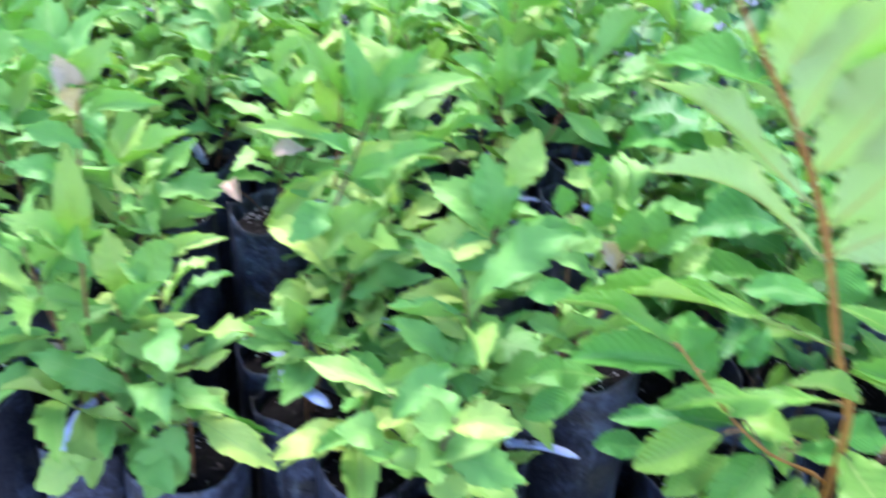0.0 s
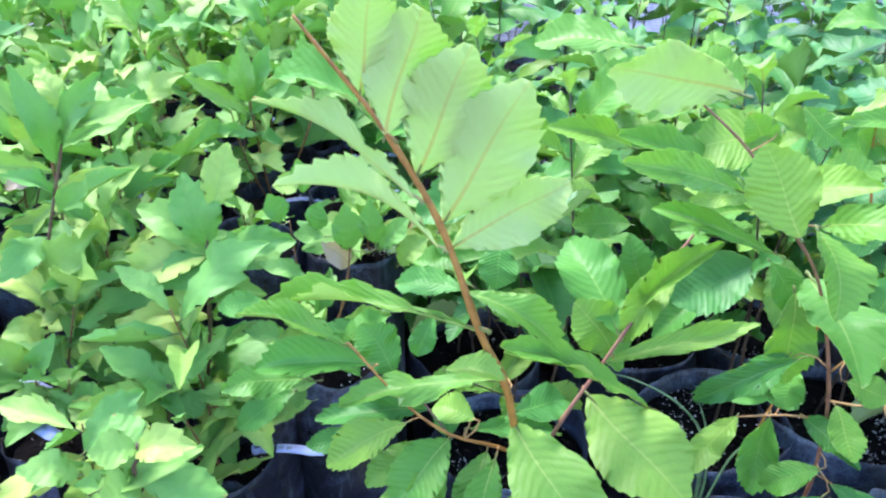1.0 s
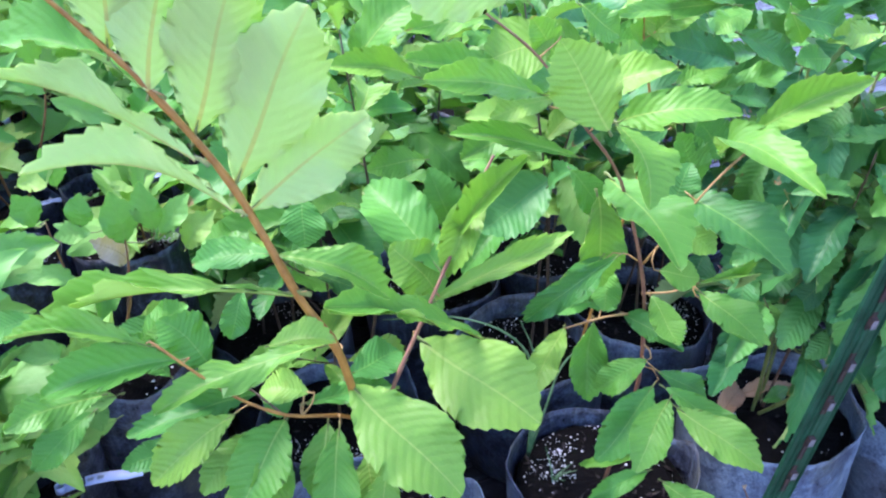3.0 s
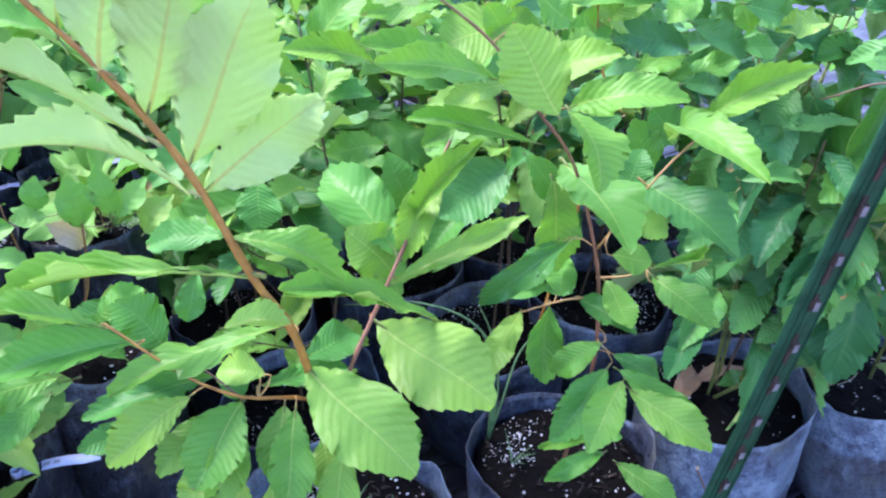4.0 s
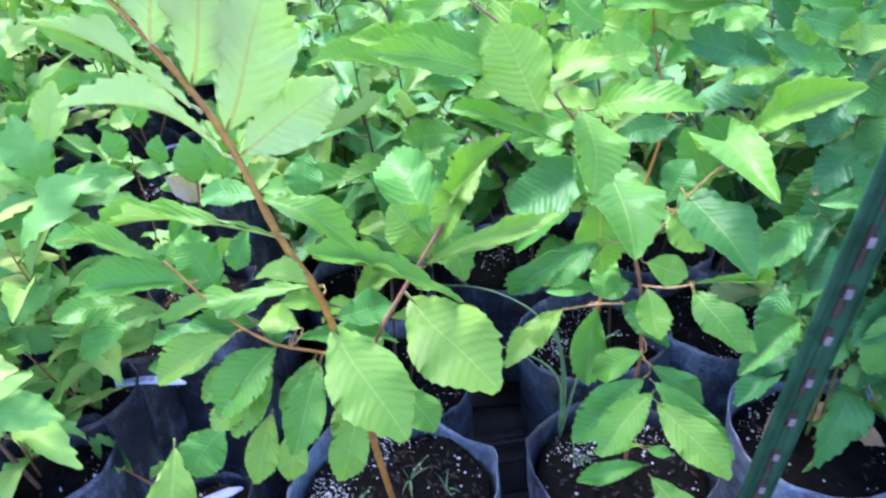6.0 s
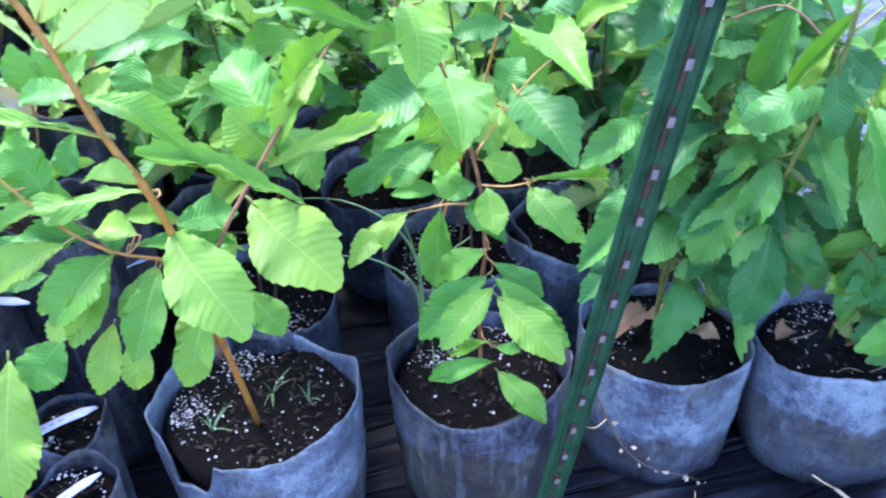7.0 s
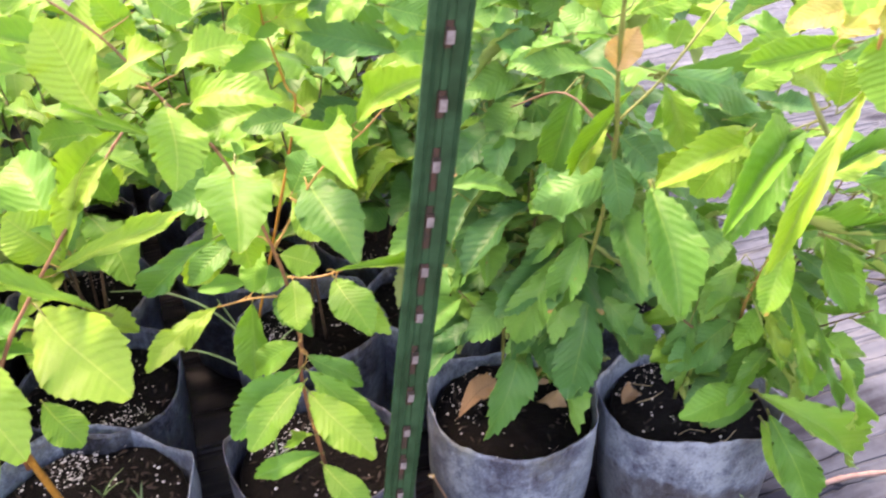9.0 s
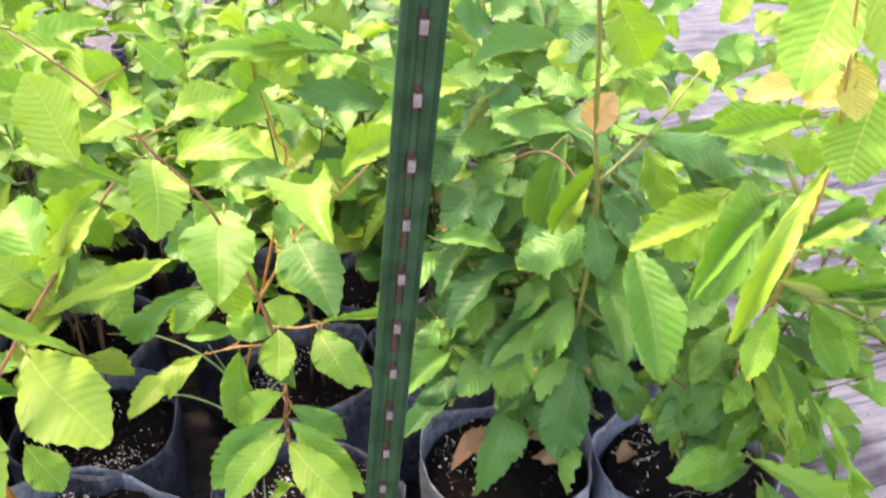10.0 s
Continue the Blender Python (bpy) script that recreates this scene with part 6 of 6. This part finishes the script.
leaf(s5, 'small', 0, (-0.298, 0.980, 0.595), (-0.385, 0.980, 0.634), 0.030, (0.31, -0.67, 0.67))
leaf(s5, 'small', 5, (-0.278, 0.960, 0.562), (-0.224, 0.940, 0.622), 0.033, (0.26, -0.64, 0.73))
leaf(s5, 'small', 2, (-0.294, 0.970, 0.570), (-0.350, 0.930, 0.544), 0.027, (0.13, -0.67, 0.73))
leaf(s5, 'small', 1, (-0.281, 0.970, 0.503), (-0.212, 0.930, 0.483), 0.029, (0.15, -0.58, 0.80))
stem(s6, [(-0.216, 0.940, 0.220), (-0.199, 0.910, 0.407), (-0.195, 0.900, 0.470)], 0.0026, 0.0015, bark_red, 'stem')
leaf(s6, 'small', 6, (-0.206, 0.900, 0.455), (-0.238, 0.860, 0.375), 0.063, (0.31, -0.56, 0.77))
leaf(s6, 'small', 2, (-0.185, 0.900, 0.462), (-0.085, 0.860, 0.429), 0.043, (0.26, -0.59, 0.77))
leaf(s6, 'small', 0, (-0.188, 0.900, 0.470), (-0.156, 0.920, 0.494), 0.039, (0.23, -0.62, 0.75))
leaf(s6, 'small', 3, (-0.191, 0.900, 0.474), (-0.094, 0.900, 0.448), 0.010, (-0.01, -0.56, 0.83))
leaf(s6, 'small', 1, (-0.212, 0.900, 0.460), (-0.202, 0.920, 0.491), 0.042, (0.11, -0.62, 0.78))
leaf(s6, 'small', 0, (-0.298, 0.860, 0.430), (-0.356, 0.840, 0.402), 0.048, (0.41, -0.47, 0.78))
stem(s7, [(-0.079, 1.050, 0.220), (-0.080, 1.025, 0.423), (-0.079, 1.020, 0.506)], 0.0022, 0.0014, bark_red, 'stem')
leaf(s7, 'small', 11, (-0.088, 1.020, 0.504), (-0.156, 1.000, 0.534), 0.031, (0.06, -0.62, 0.79))
leaf(s7, 'small', 6, (-0.086, 1.020, 0.512), (-0.099, 1.000, 0.578), 0.033, (0.24, -0.64, 0.73))
leaf(s7, 'small', 9, (-0.076, 1.020, 0.506), (-0.034, 1.000, 0.579), 0.031, (0.24, -0.63, 0.74))
leaf(s7, 'small', 6, (-0.090, 1.020, 0.492), (-0.161, 1.000, 0.509), 0.024, (0.07, -0.66, 0.75))
leaf(s7, 'small', 1, (-0.069, 1.020, 0.481), (-0.004, 1.000, 0.425), 0.033, (0.23, -0.63, 0.74))
leaf(s7, 'small', 0, (-0.065, 1.020, 0.499), (-0.006, 1.000, 0.516), 0.022, (0.01, -0.64, 0.77))
leaf(s7, 'small', 0, (-0.080, 1.020, 0.472), (-0.128, 1.000, 0.438), 0.030, (0.15, -0.60, 0.78))
stem(s8, [(-0.342, 0.980, 0.220), (-0.315, 0.940, 0.601), (-0.299, 0.930, 0.737), (-0.282, 0.930, 0.864)], 0.0026, 0.0013, bark_red, 'stem')
leaf(s8, 'small', 9, (-0.308, 0.930, 0.670), (-0.300, 0.910, 0.791), 0.037, (0.25, -0.67, 0.70))
leaf(s8, 'small', 9, (-0.303, 0.930, 0.664), (-0.377, 0.910, 0.705), 0.040, (0.41, -0.66, 0.62))
leaf(s8, 'small', 0, (-0.288, 0.930, 0.780), (-0.338, 0.910, 0.806), 0.028, (0.43, -0.72, 0.54))
leaf(s8, 'dry', 9, (-0.291, 0.930, 0.817), (-0.296, 0.910, 0.881), 0.031, (0.48, -0.70, 0.52), 'withered pinkish-tan leaf')
leaf(s8, 'small', 1, (-0.284, 0.930, 0.812), (-0.196, 0.910, 0.838), 0.023, (0.11, -0.75, 0.65))
leaf(s8, 'small', 9, (-0.304, 0.930, 0.743), (-0.361, 0.910, 0.765), 0.030, (0.30, -0.67, 0.68))
leaf(s8, 'small', 6, (-0.273, 0.930, 0.847), (-0.317, 0.910, 0.866), 0.025, (0.19, -0.81, 0.56))
leaf(s8, 'small', 9, (-0.285, 0.930, 0.841), (-0.237, 0.910, 0.904), 0.028, (0.19, -0.81, 0.55))
leaf(s8, 'small', 11, (-0.293, 0.930, 0.868), (-0.333, 0.910, 0.897), 0.027, (0.31, -0.78, 0.54))
stem(s9, [(-0.074, 1.240, 0.220), (-0.067, 1.200, 0.600), (-0.059, 1.190, 0.714), (-0.056, 1.190, 0.792)], 0.0026, 0.0013, bark_red, 'stem')
leaf(s9, 'small', 11, (-0.066, 1.190, 0.741), (-0.086, 1.170, 0.813), 0.036, (0.02, -0.81, 0.59))
leaf(s9, 'small', 1, (-0.059, 1.190, 0.714), (-0.175, 1.170, 0.732), 0.032, (0.22, -0.74, 0.64))
leaf(s9, 'small', 0, (-0.059, 1.190, 0.681), (0.045, 1.170, 0.720), 0.035, (-0.11, -0.73, 0.67))
leaf(s9, 'small', 1, (-0.055, 1.190, 0.769), (0.007, 1.170, 0.830), 0.037, (-0.04, -0.81, 0.58))
leaf(s9, 'small', 0, (-0.058, 1.190, 0.673), (-0.157, 1.170, 0.590), 0.036, (0.27, -0.73, 0.63))
leaf(s9, 'small', 1, (-0.059, 1.190, 0.776), (-0.107, 1.170, 0.858), 0.030, (0.14, -0.83, 0.54))
leaf(s9, 'small', 0, (-0.048, 1.190, 0.746), (0.080, 1.170, 0.806), 0.036, (-0.03, -0.78, 0.63))
leaf(s9, 'small', 9, (-0.058, 1.190, 0.648), (0.022, 1.170, 0.637), 0.031, (-0.06, -0.73, 0.68))
leaf(s9, 'small', 11, (-0.060, 1.190, 0.631), (-0.133, 1.170, 0.651), 0.028, (-0.00, -0.79, 0.61))
stem(s10, [(0.189, 1.500, 0.495), (0.178, 1.460, 0.657), (0.172, 1.450, 0.764)], 0.0022, 0.0012, bark_red, 'stem')
stem(s10, [(0.189, 1.500, 0.495), (0.252, 1.460, 0.632), (0.278, 1.450, 0.715), (0.272, 1.450, 0.798)], 0.0020, 0.0011, bark_red, 'branch')
leaf(s10, 'small', 6, (0.169, 1.450, 0.699), (0.080, 1.430, 0.772), 0.028, (-0.02, -0.83, 0.56))
leaf(s10, 'small', 1, (0.172, 1.450, 0.718), (0.174, 1.430, 0.823), 0.041, (0.03, -0.84, 0.54))
leaf(s10, 'small', 0, (0.178, 1.450, 0.699), (0.259, 1.430, 0.775), 0.035, (-0.11, -0.82, 0.56))
leaf(s10, 'small', 9, (0.182, 1.450, 0.661), (0.096, 1.430, 0.676), 0.026, (0.13, -0.78, 0.62))
leaf(s10, 'small', 0, (0.180, 1.450, 0.728), (0.219, 1.430, 0.817), 0.037, (-0.15, -0.85, 0.51))
leaf(s10, 'small', 9, (0.164, 1.450, 0.755), (0.089, 1.430, 0.782), 0.033, (-0.01, -0.86, 0.51))
leaf(s10, 'small', 6, (0.277, 1.450, 0.725), (0.354, 1.430, 0.745), 0.034, (-0.29, -0.79, 0.55))
leaf(s10, 'small', 6, (0.281, 1.450, 0.696), (0.359, 1.430, 0.650), 0.036, (-0.30, -0.76, 0.57))
leaf(s10, 'small', 6, (0.275, 1.450, 0.743), (0.270, 1.430, 0.829), 0.037, (-0.14, -0.78, 0.61))
leaf(s10, 'small', 9, (0.280, 1.450, 0.706), (0.200, 1.430, 0.744), 0.032, (0.08, -0.81, 0.57))

# stalks that join the leaves of the nearer plants to their wood
for ob in (p1, p2, p3, p4, s1, s2, s3, s4, s5, s6, s7, s8, s9, s10):
    for foot, way in BLADES[ob.name]:
        near = min(WOOD[ob.name], key=lambda q: (q - foot).length_squared)
        gap = (near - foot).length
        if 0.006 < gap < 0.038:
            bow = foot.lerp(near, 0.45) - way * gap * 0.22
            verts, faces = tube([foot + way * 0.004, foot - way * gap * 0.15, bow, near], [0.0007, 0.0007, 0.0008, 0.0010], 5)
            link_mesh("stalk", verts, faces, [bark_tan if ob in (p1, p2) else bark_green], ob)

# ---- the steel fence post ----
post = holder("fence_post", (0.8814, 0.6655, 0.0), "green painted steel fence post with rusty studs", "fence post")
FOOT, STEP = Vector((0.0, 0.0, 0.031)), Vector((0.0034, -0.0088, 0.0534))
AXIS = STEP.normalized()
ACROSS = Vector((0.97, -0.22, 0.0))
ACROSS = (ACROSS - AXIS * ACROSS.dot(AXIS)).normalized()
FACE = AXIS.cross(ACROSS)
FACE = FACE if FACE.y < 0 else -FACE
HIGH = 23


def bar(a0, a1, f0, f1, s0, s1):
    """A square-edged bar along the post, from s0 to s1 studs up, with slightly eased corners."""
    e = 0.0012
    ring = [(a0 + e, f0), (a1 - e, f0), (a1, f0 + e), (a1, f1 - e), (a1 - e, f1), (a0 + e, f1), (a0, f1 - e), (a0, f0 + e)]
    verts = [FOOT + STEP * s + ACROSS * a + FACE * f for s in (s0, s1) for a, f in ring]
    n = len(ring)
    faces = [(i, (i + 1) % n, n + (i + 1) % n, n + i) for i in range(n)] + [tuple(range(n))[::-1], tuple(range(n, 2 * n))]
    return verts, faces


v, f = bar(-0.0168, 0.0168, -0.0025, 0.0025, -1.5, HIGH)
link_mesh("flange", v, f, [post_paint], post, smooth=False)
v, f = bar(-0.0022, 0.0022, -0.013, -0.0022, -1.5, HIGH)
link_mesh("web", v, f, [post_paint], post, smooth=False)
for a in (-0.0105, 0.0125):
    v, f = bar(a, a + 0.0028, 0.0022, 0.0034, -1.5, HIGH)
    link_mesh("rib", v, f, [post_paint], post, smooth=False)
v, f = bar(-0.0034, 0.0030, 0.0022, 0.0036, 0.0, HIGH)
link_mesh("stud_rail", v, f, [post_paint], post, smooth=False)
for k in range(HIGH):
    reach = rng.uniform(0.15, 0.62)
    v, f = bar(-0.0033 - 0.0012 * rng.random(), 0.0022, 0.0030, 0.0041, k + 0.27 - reach, k + 0.27 + rng.uniform(0.12, 0.3))
    link_mesh("rust_streak", v, f, [rust_mat], post, smooth=False, label="brown rust streak below a stud")
    o = FOOT + STEP * (k + 0.27)
    lo = [(-0.0036, 0.002, -0.007), (0.0036, 0.002, -0.007), (0.0036, 0.002, 0.007), (-0.0036, 0.002, 0.007)]
    hi = [(-0.0030, 0.0085, -0.0045), (0.0030, 0.0085, -0.0045), (0.0030, 0.0085, 0.006), (-0.0030, 0.0085, 0.006)]
    verts = [o + ACROSS * a + FACE * b + AXIS * c for a, b, c in lo + hi]
    faces = [(0, 1, 5, 4), (1, 2, 6, 5), (2, 3, 7, 6), (3, 0, 4, 7), (4, 5, 6, 7)]
    link_mesh("stud", verts, faces, [rust_mat, steel_mat], post, [0, 0, 0, 0, 1], smooth=False)


# ---- small things ----
def plant_tag(at, turn, tilt, long=0.085, wide=0.014, curl=0.3):
    """A white plastic label strip, curved along its length, with a scribbled line on it."""
    ob = new("plant_tag")
    ob.matrix_world = Matrix.Translation(at) @ Euler((tilt, 0, turn)).to_matrix().to_4x4()
    tagged(ob, "white plastic plant tag with faded writing in a pot", "plant tag", "plant tags")
    n, verts, faces = 10, [], []
    for i in range(n + 1):
        t = i / n
        y, z = long * t, long * curl * 4 * t * (1 - t) * 0.35
        w = wide * 0.5 * (1.0 if t < 0.8 else max(0.25, 1 - (t - 0.8) * 3.6))
        verts += [(-w, y, z), (w, y, z), (w, y, z - 0.0008), (-w, y, z - 0.0008)]
    for i in range(n):
        q = 4 * i
        faces += [(q + a, q + b, q + 4 + b, q + 4 + a) for a, b in ((0, 1), (1, 2), (2, 3), (3, 0))]
    faces += [(3, 2, 1, 0), tuple(4 * n + k for k in range(4))]
    link_mesh("strip", verts, faces, [tag_mat], ob)
    verts, faces, k = [], [], 12
    for i in range(k):
        c, d = math.cos(2 * math.pi * i / k), math.sin(2 * math.pi * i / k)
        verts += [(r * c, r * d - 0.005, z) for r, z in ((0.006, wide * 0.3), (0.006, -wide * 0.3), (0.0053, -wide * 0.3), (0.0053, wide * 0.3))]
    for i in range(k):
        p, q = 4 * i, 4 * ((i + 1) % k)
        faces += [(p + u, q + u, q + v, p + v) for u, v in ((0, 1), (1, 2), (2, 3), (3, 0))]
    link_mesh("loop", verts, faces, [tag_mat], ob)
    verts, faces = [], []
    for k in range(3):
        t = 0.16 + 0.13 * k
        y0, y1 = long * t, long * (t + 0.08)
        z0, z1 = (long * curl * 4 * u * (1 - u) * 0.35 + 0.0005 for u in (t, t + 0.08))
        q = len(verts)
        verts += [(-wide * 0.16, y0, z0), (wide * 0.2, y0, z0), (wide * 0.14, y1, z1), (-wide * 0.2, y1, z1)]
        faces.append((q, q + 1, q + 2, q + 3))
    link_mesh("writing", verts, faces, [ink_mat], ob, smooth=False)
    return ob


for n, (x, y, _, soil) in enumerate(seedlings):
    if y > 2.2 or y < 1.12 or n % 7 == 3:
        continue
    a = rng.uniform(-0.9, 0.9) + (math.pi if n % 2 else 0)
    plant_tag((x + 0.008 * math.cos(a), y + 0.008 * math.sin(a) - 0.006, soil + 0.016), a - math.pi / 2, rng.uniform(0.0, 0.25),
              rng.uniform(0.075, 0.095), rng.uniform(0.015, 0.019), rng.uniform(0.05, 0.35))
plant_tag((0.195, 0.975, 0.395), -1.75, -0.05, 0.085, 0.016, 0.2)
plant_tag((-0.100, 1.000, 0.458), -2.2, -0.10, 0.075, 0.020, 0.1)
plant_tag((-0.262, 0.945, 0.462), -0.55, 0.55, 0.085, 0.024, 0.1)
plant_tag((-0.330, 0.940, 0.445), 2.9, -0.5, 0.070, 0.022, 0.1)
plant_tag((0.246, 0.874, 0.240), -1.28, 0.06, 0.088, 0.017, 0.12)
plant_tag((0.268, 0.728, 0.240), -0.98, 0.06, 0.088, 0.014, 0.12)
plant_tag((0.323, 1.219, 0.24), -1.4, 0.2, 0.08, 0.015, 0.2)

# withered leaves still held by seedlings


def withered(x, y, z, dx, dy, dz, width, form, up):
    host = min(seedlings, key=lambda q: (q[0] - x) ** 2 + (q[1] - y) ** 2)
    a, b = Vector((x, y, z)), Vector((x + dx, y + dy, z + dz))
    stem(host[2], [(host[0], host[1], z - 0.12), (0.5 * (host[0] + x), 0.5 * (host[1] + y), z - 0.05), a], 0.0014, 0.001, bark_grey, "twig")
    leaf(host[2], "dry", form, a, b, width, up, "withered pinkish-tan leaf")


withered(0.325, 1.115, 0.585, -0.033, -0.03, 0.053, 0.038, 0, (-0.1, -0.7, 0.75))
for x, y, z in ((-0.23, 1.25, 0.62), (-0.42, 1.12, 0.40), (-0.02, 1.75, 0.60), (-0.35, 2.05, 0.62), (-0.12, 1.30, 0.66), (0.06, 1.55, 0.62), (-0.10, 2.35, 0.62)):
    w = rng.uniform(0, 6.28)
    withered(x, y, z, 0.055 * math.cos(w), 0.055 * math.sin(w), -0.012, 0.026, rng.choice((2, 7, 8)), (0, -0.7, 0.7))

# brown leaves and straws on the soil of the bags
for a, b, wide, form in (((1.085, 0.880, 0.181), (1.170, 0.925, 0.190), 0.036, 10), ((1.165, 0.920, 0.181), (1.252, 0.893, 0.190), 0.032, 9), ((1.215, 0.865, 0.180), (1.245, 0.825, 0.190), 0.032, 12),
                         ((1.37, 0.83, 0.180), (1.33, 0.80, 0.186), 0.028, 8)):
    fallen = holder("fallen_leaf", a, "brown fallen leaf lying curled on potting soil", "fallen leaf", "fallen leaves")
    leaf(fallen, "litter", form, a, b, wide, (0.1, -0.3, 1))


def straw(a, b, r, label="pale dry straw lying on the ground"):
    ob = holder("straw", a, label, "straw", "straws")
    a, b = Vector(a), Vector(b)
    bow = Vector((b.y - a.y, a.x - b.x, 0)) * 0.12
    stem(ob, [a, a.lerp(b, 0.5) + bow + Vector((0, 0, 0.003)), b], r, r * 0.6, straw_mat, "stalk")


for _ in range(9):
    x, y = rng.choice(((1.17, 0.875), (1.43, 0.765), (1.43, 0.765)))
    w, d, t = rng.uniform(0, 6.28), rng.uniform(0.03, 0.095), rng.uniform(0, 6.28)
    c = Vector((x + d * math.cos(w), y + d * math.sin(w), 0.182))
    u = Vector((math.cos(t), math.sin(t), 0.12)) * rng.uniform(0.012, 0.03)
    straw(c - u, c + u, rng.uniform(0.0005, 0.0010), "thin dry straw lying on potting soil")

# grass sprouting in the bags
blades(p1, (0.02, 0.02, 0.172), 7, 0.045, rng, None, 1.1)
blades(p1, (0.07, -0.01, 0.172), 4, 0.035, rng, None, 0.8)
blades(p1, (-0.07, -0.03, 0.172), 9, 0.035, rng, None, 1.2)
blades(p2, (-0.06, 0.03, 0.172), 6, 0.05, rng, None, 0.9)
tuft = holder("grass_tuft", (0.80, 0.97, 0.17), "long arching grass blades growing from a grow bag", "grass")
for line in (((0.80, 0.97, 0.17), (0.797, 0.95, 0.344), (0.76, 0.95, 0.425), (0.70, 1.0, 0.445), (0.629, 1.08, 0.415)),
             ((0.80, 0.97, 0.17), (0.79, 0.94, 0.31), (0.74, 0.94, 0.37), (0.68, 0.97, 0.375)),
             ((0.80, 0.97, 0.17), (0.80, 0.94, 0.30), (0.785, 0.93, 0.40), (0.765, 0.93, 0.46)),
             ((0.80, 0.97, 0.17), (0.81, 0.94, 0.28), (0.83, 0.93, 0.36), (0.87, 0.92, 0.40))):
    stem(tuft, line, 0.0024, 0.0008, grass_mat, "blade")

# dry twig along the third bag
twig = holder("dry_twig", (1.05, 0.72, 0.05), "thin dry creeping twig against a grow bag", "twig")
creeper = [(0.983, 0.722, 0.246), (1.005, 0.714, 0.189), (1.030, 0.708, 0.138), (1.057, 0.706, 0.102), (1.092, 0.706, 0.071), (1.138, 0.706, 0.043), (1.171, 0.708, 0.019)]
stem(twig, creeper, 0.0012, 0.0007, bark_grey)
stem(twig, [(0.998, 0.710, 0.204), (0.982, 0.710, 0.192), (0.963, 0.710, 0.199)], 0.0007, 0.0004, straw_mat, "branch")
for x, y, z in creeper + creeper[2:]:
    x, z = x + rng.uniform(-0.012, 0.012), z + rng.uniform(-0.002, 0.004)
    leaf(twig, "dry", 0, (x, y - 0.002, z), (x + rng.uniform(-0.012, 0.012), y - 0.006, z + rng.uniform(-0.006, 0.014)), 0.006, (0, -1, 0.3))


straw((1.325, 0.607, 0.062), (1.40, 0.49, 0.056), 0.0030)
straw((1.30, 0.63, 0.075), (1.33, 0.60, 0.062), 0.0015)
for _ in range(4):
    x = rng.uniform(0.84, 1.02)
    y = bed_edge(x) + rng.uniform(-0.05, 0.02)
    w = rng.uniform(0, 6.28)
    straw((x, y, 0.052), (x + 0.05 * math.cos(w), y + 0.03 * math.sin(w), 0.055 + rng.uniform(0, 0.02)), rng.uniform(0.0008, 0.0014))
for _ in range(7):
    x = rng.uniform(1.1, 1.7)
    y = bed_edge(x) + rng.uniform(-0.08, 0.02)
    w = rng.uniform(0, 6.28)
    straw((x, y, 0.054), (x + 0.035 * math.cos(w), y + 0.03 * math.sin(w), 0.056 + rng.uniform(0, 0.01)), rng.uniform(0.0006, 0.0011))
stick = holder("stick", (1.71, 0.665, -0.018), "reddish-brown bare stick lying on film", "stick")
stem(stick, [(1.665, 0.680, -0.012), (1.73, 0.670, -0.008), (1.81, 0.650, -0.010)], 0.005, 0.004, bark_pale)

# crumbs of soil scattered over the film
verts, faces = [], []
for _ in range(260):
    x, y = rng.uniform(1.45, 3.2), rng.uniform(0.66, 2.6)
    c, r, q = Vector((x, y, film_height(x, y) + 0.001)), rng.uniform(0.0012, 0.0035), len(verts)
    verts += [c + r * rng.uniform(0.7, 1.2) * Vector(v) for v in ((1, 0, 0), (0, 1, 0), (-1, 0, 0), (0, -1, 0), (0, 0, 0.7), (0, 0, -0.6))]
    faces += [(q + a, q + b, q + 4) for a, b in ((0, 1), (1, 2), (2, 3), (3, 0))] + [(q + b, q + a, q + 5) for a, b in ((0, 1), (1, 2), (2, 3), (3, 0))]
tagged(link_mesh("soil_crumbs", verts, faces, [chip_mat], smooth=False), "dark crumbs of soil scattered on black film", "soil crumbs", kind="stuff")

# feathery weed at the footpath
weed = holder("weed", (1.46, 0.50, 0.05), "feathery grey-green weed growing beside the film", "weed")
for k in range(26):
    w, d = rng.uniform(0, 6.28), rng.uniform(0.02, 0.11)
    p = Vector((1.46 + 0.02 * math.cos(w), 0.50 + 0.02 * math.sin(w), 0.05))
    q = p + Vector((d * math.cos(w), d * math.sin(w), rng.uniform(0.04, 0.13)))
    stem(weed, [p, p.lerp(q, 0.5) + Vector((0, 0, 0.012)), q], 0.0012, 0.0006, weed_mat)
    for j in range(12):
        f = 0.3 + 0.7 * j / 12
        c = p.lerp(q, f)
        u = Vector((rng.uniform(-1, 1), rng.uniform(-1, 1), rng.uniform(-0.2, 0.9))).normalized() * 0.013
        leaf(weed, "frond", 0, c, c + u, 0.004)
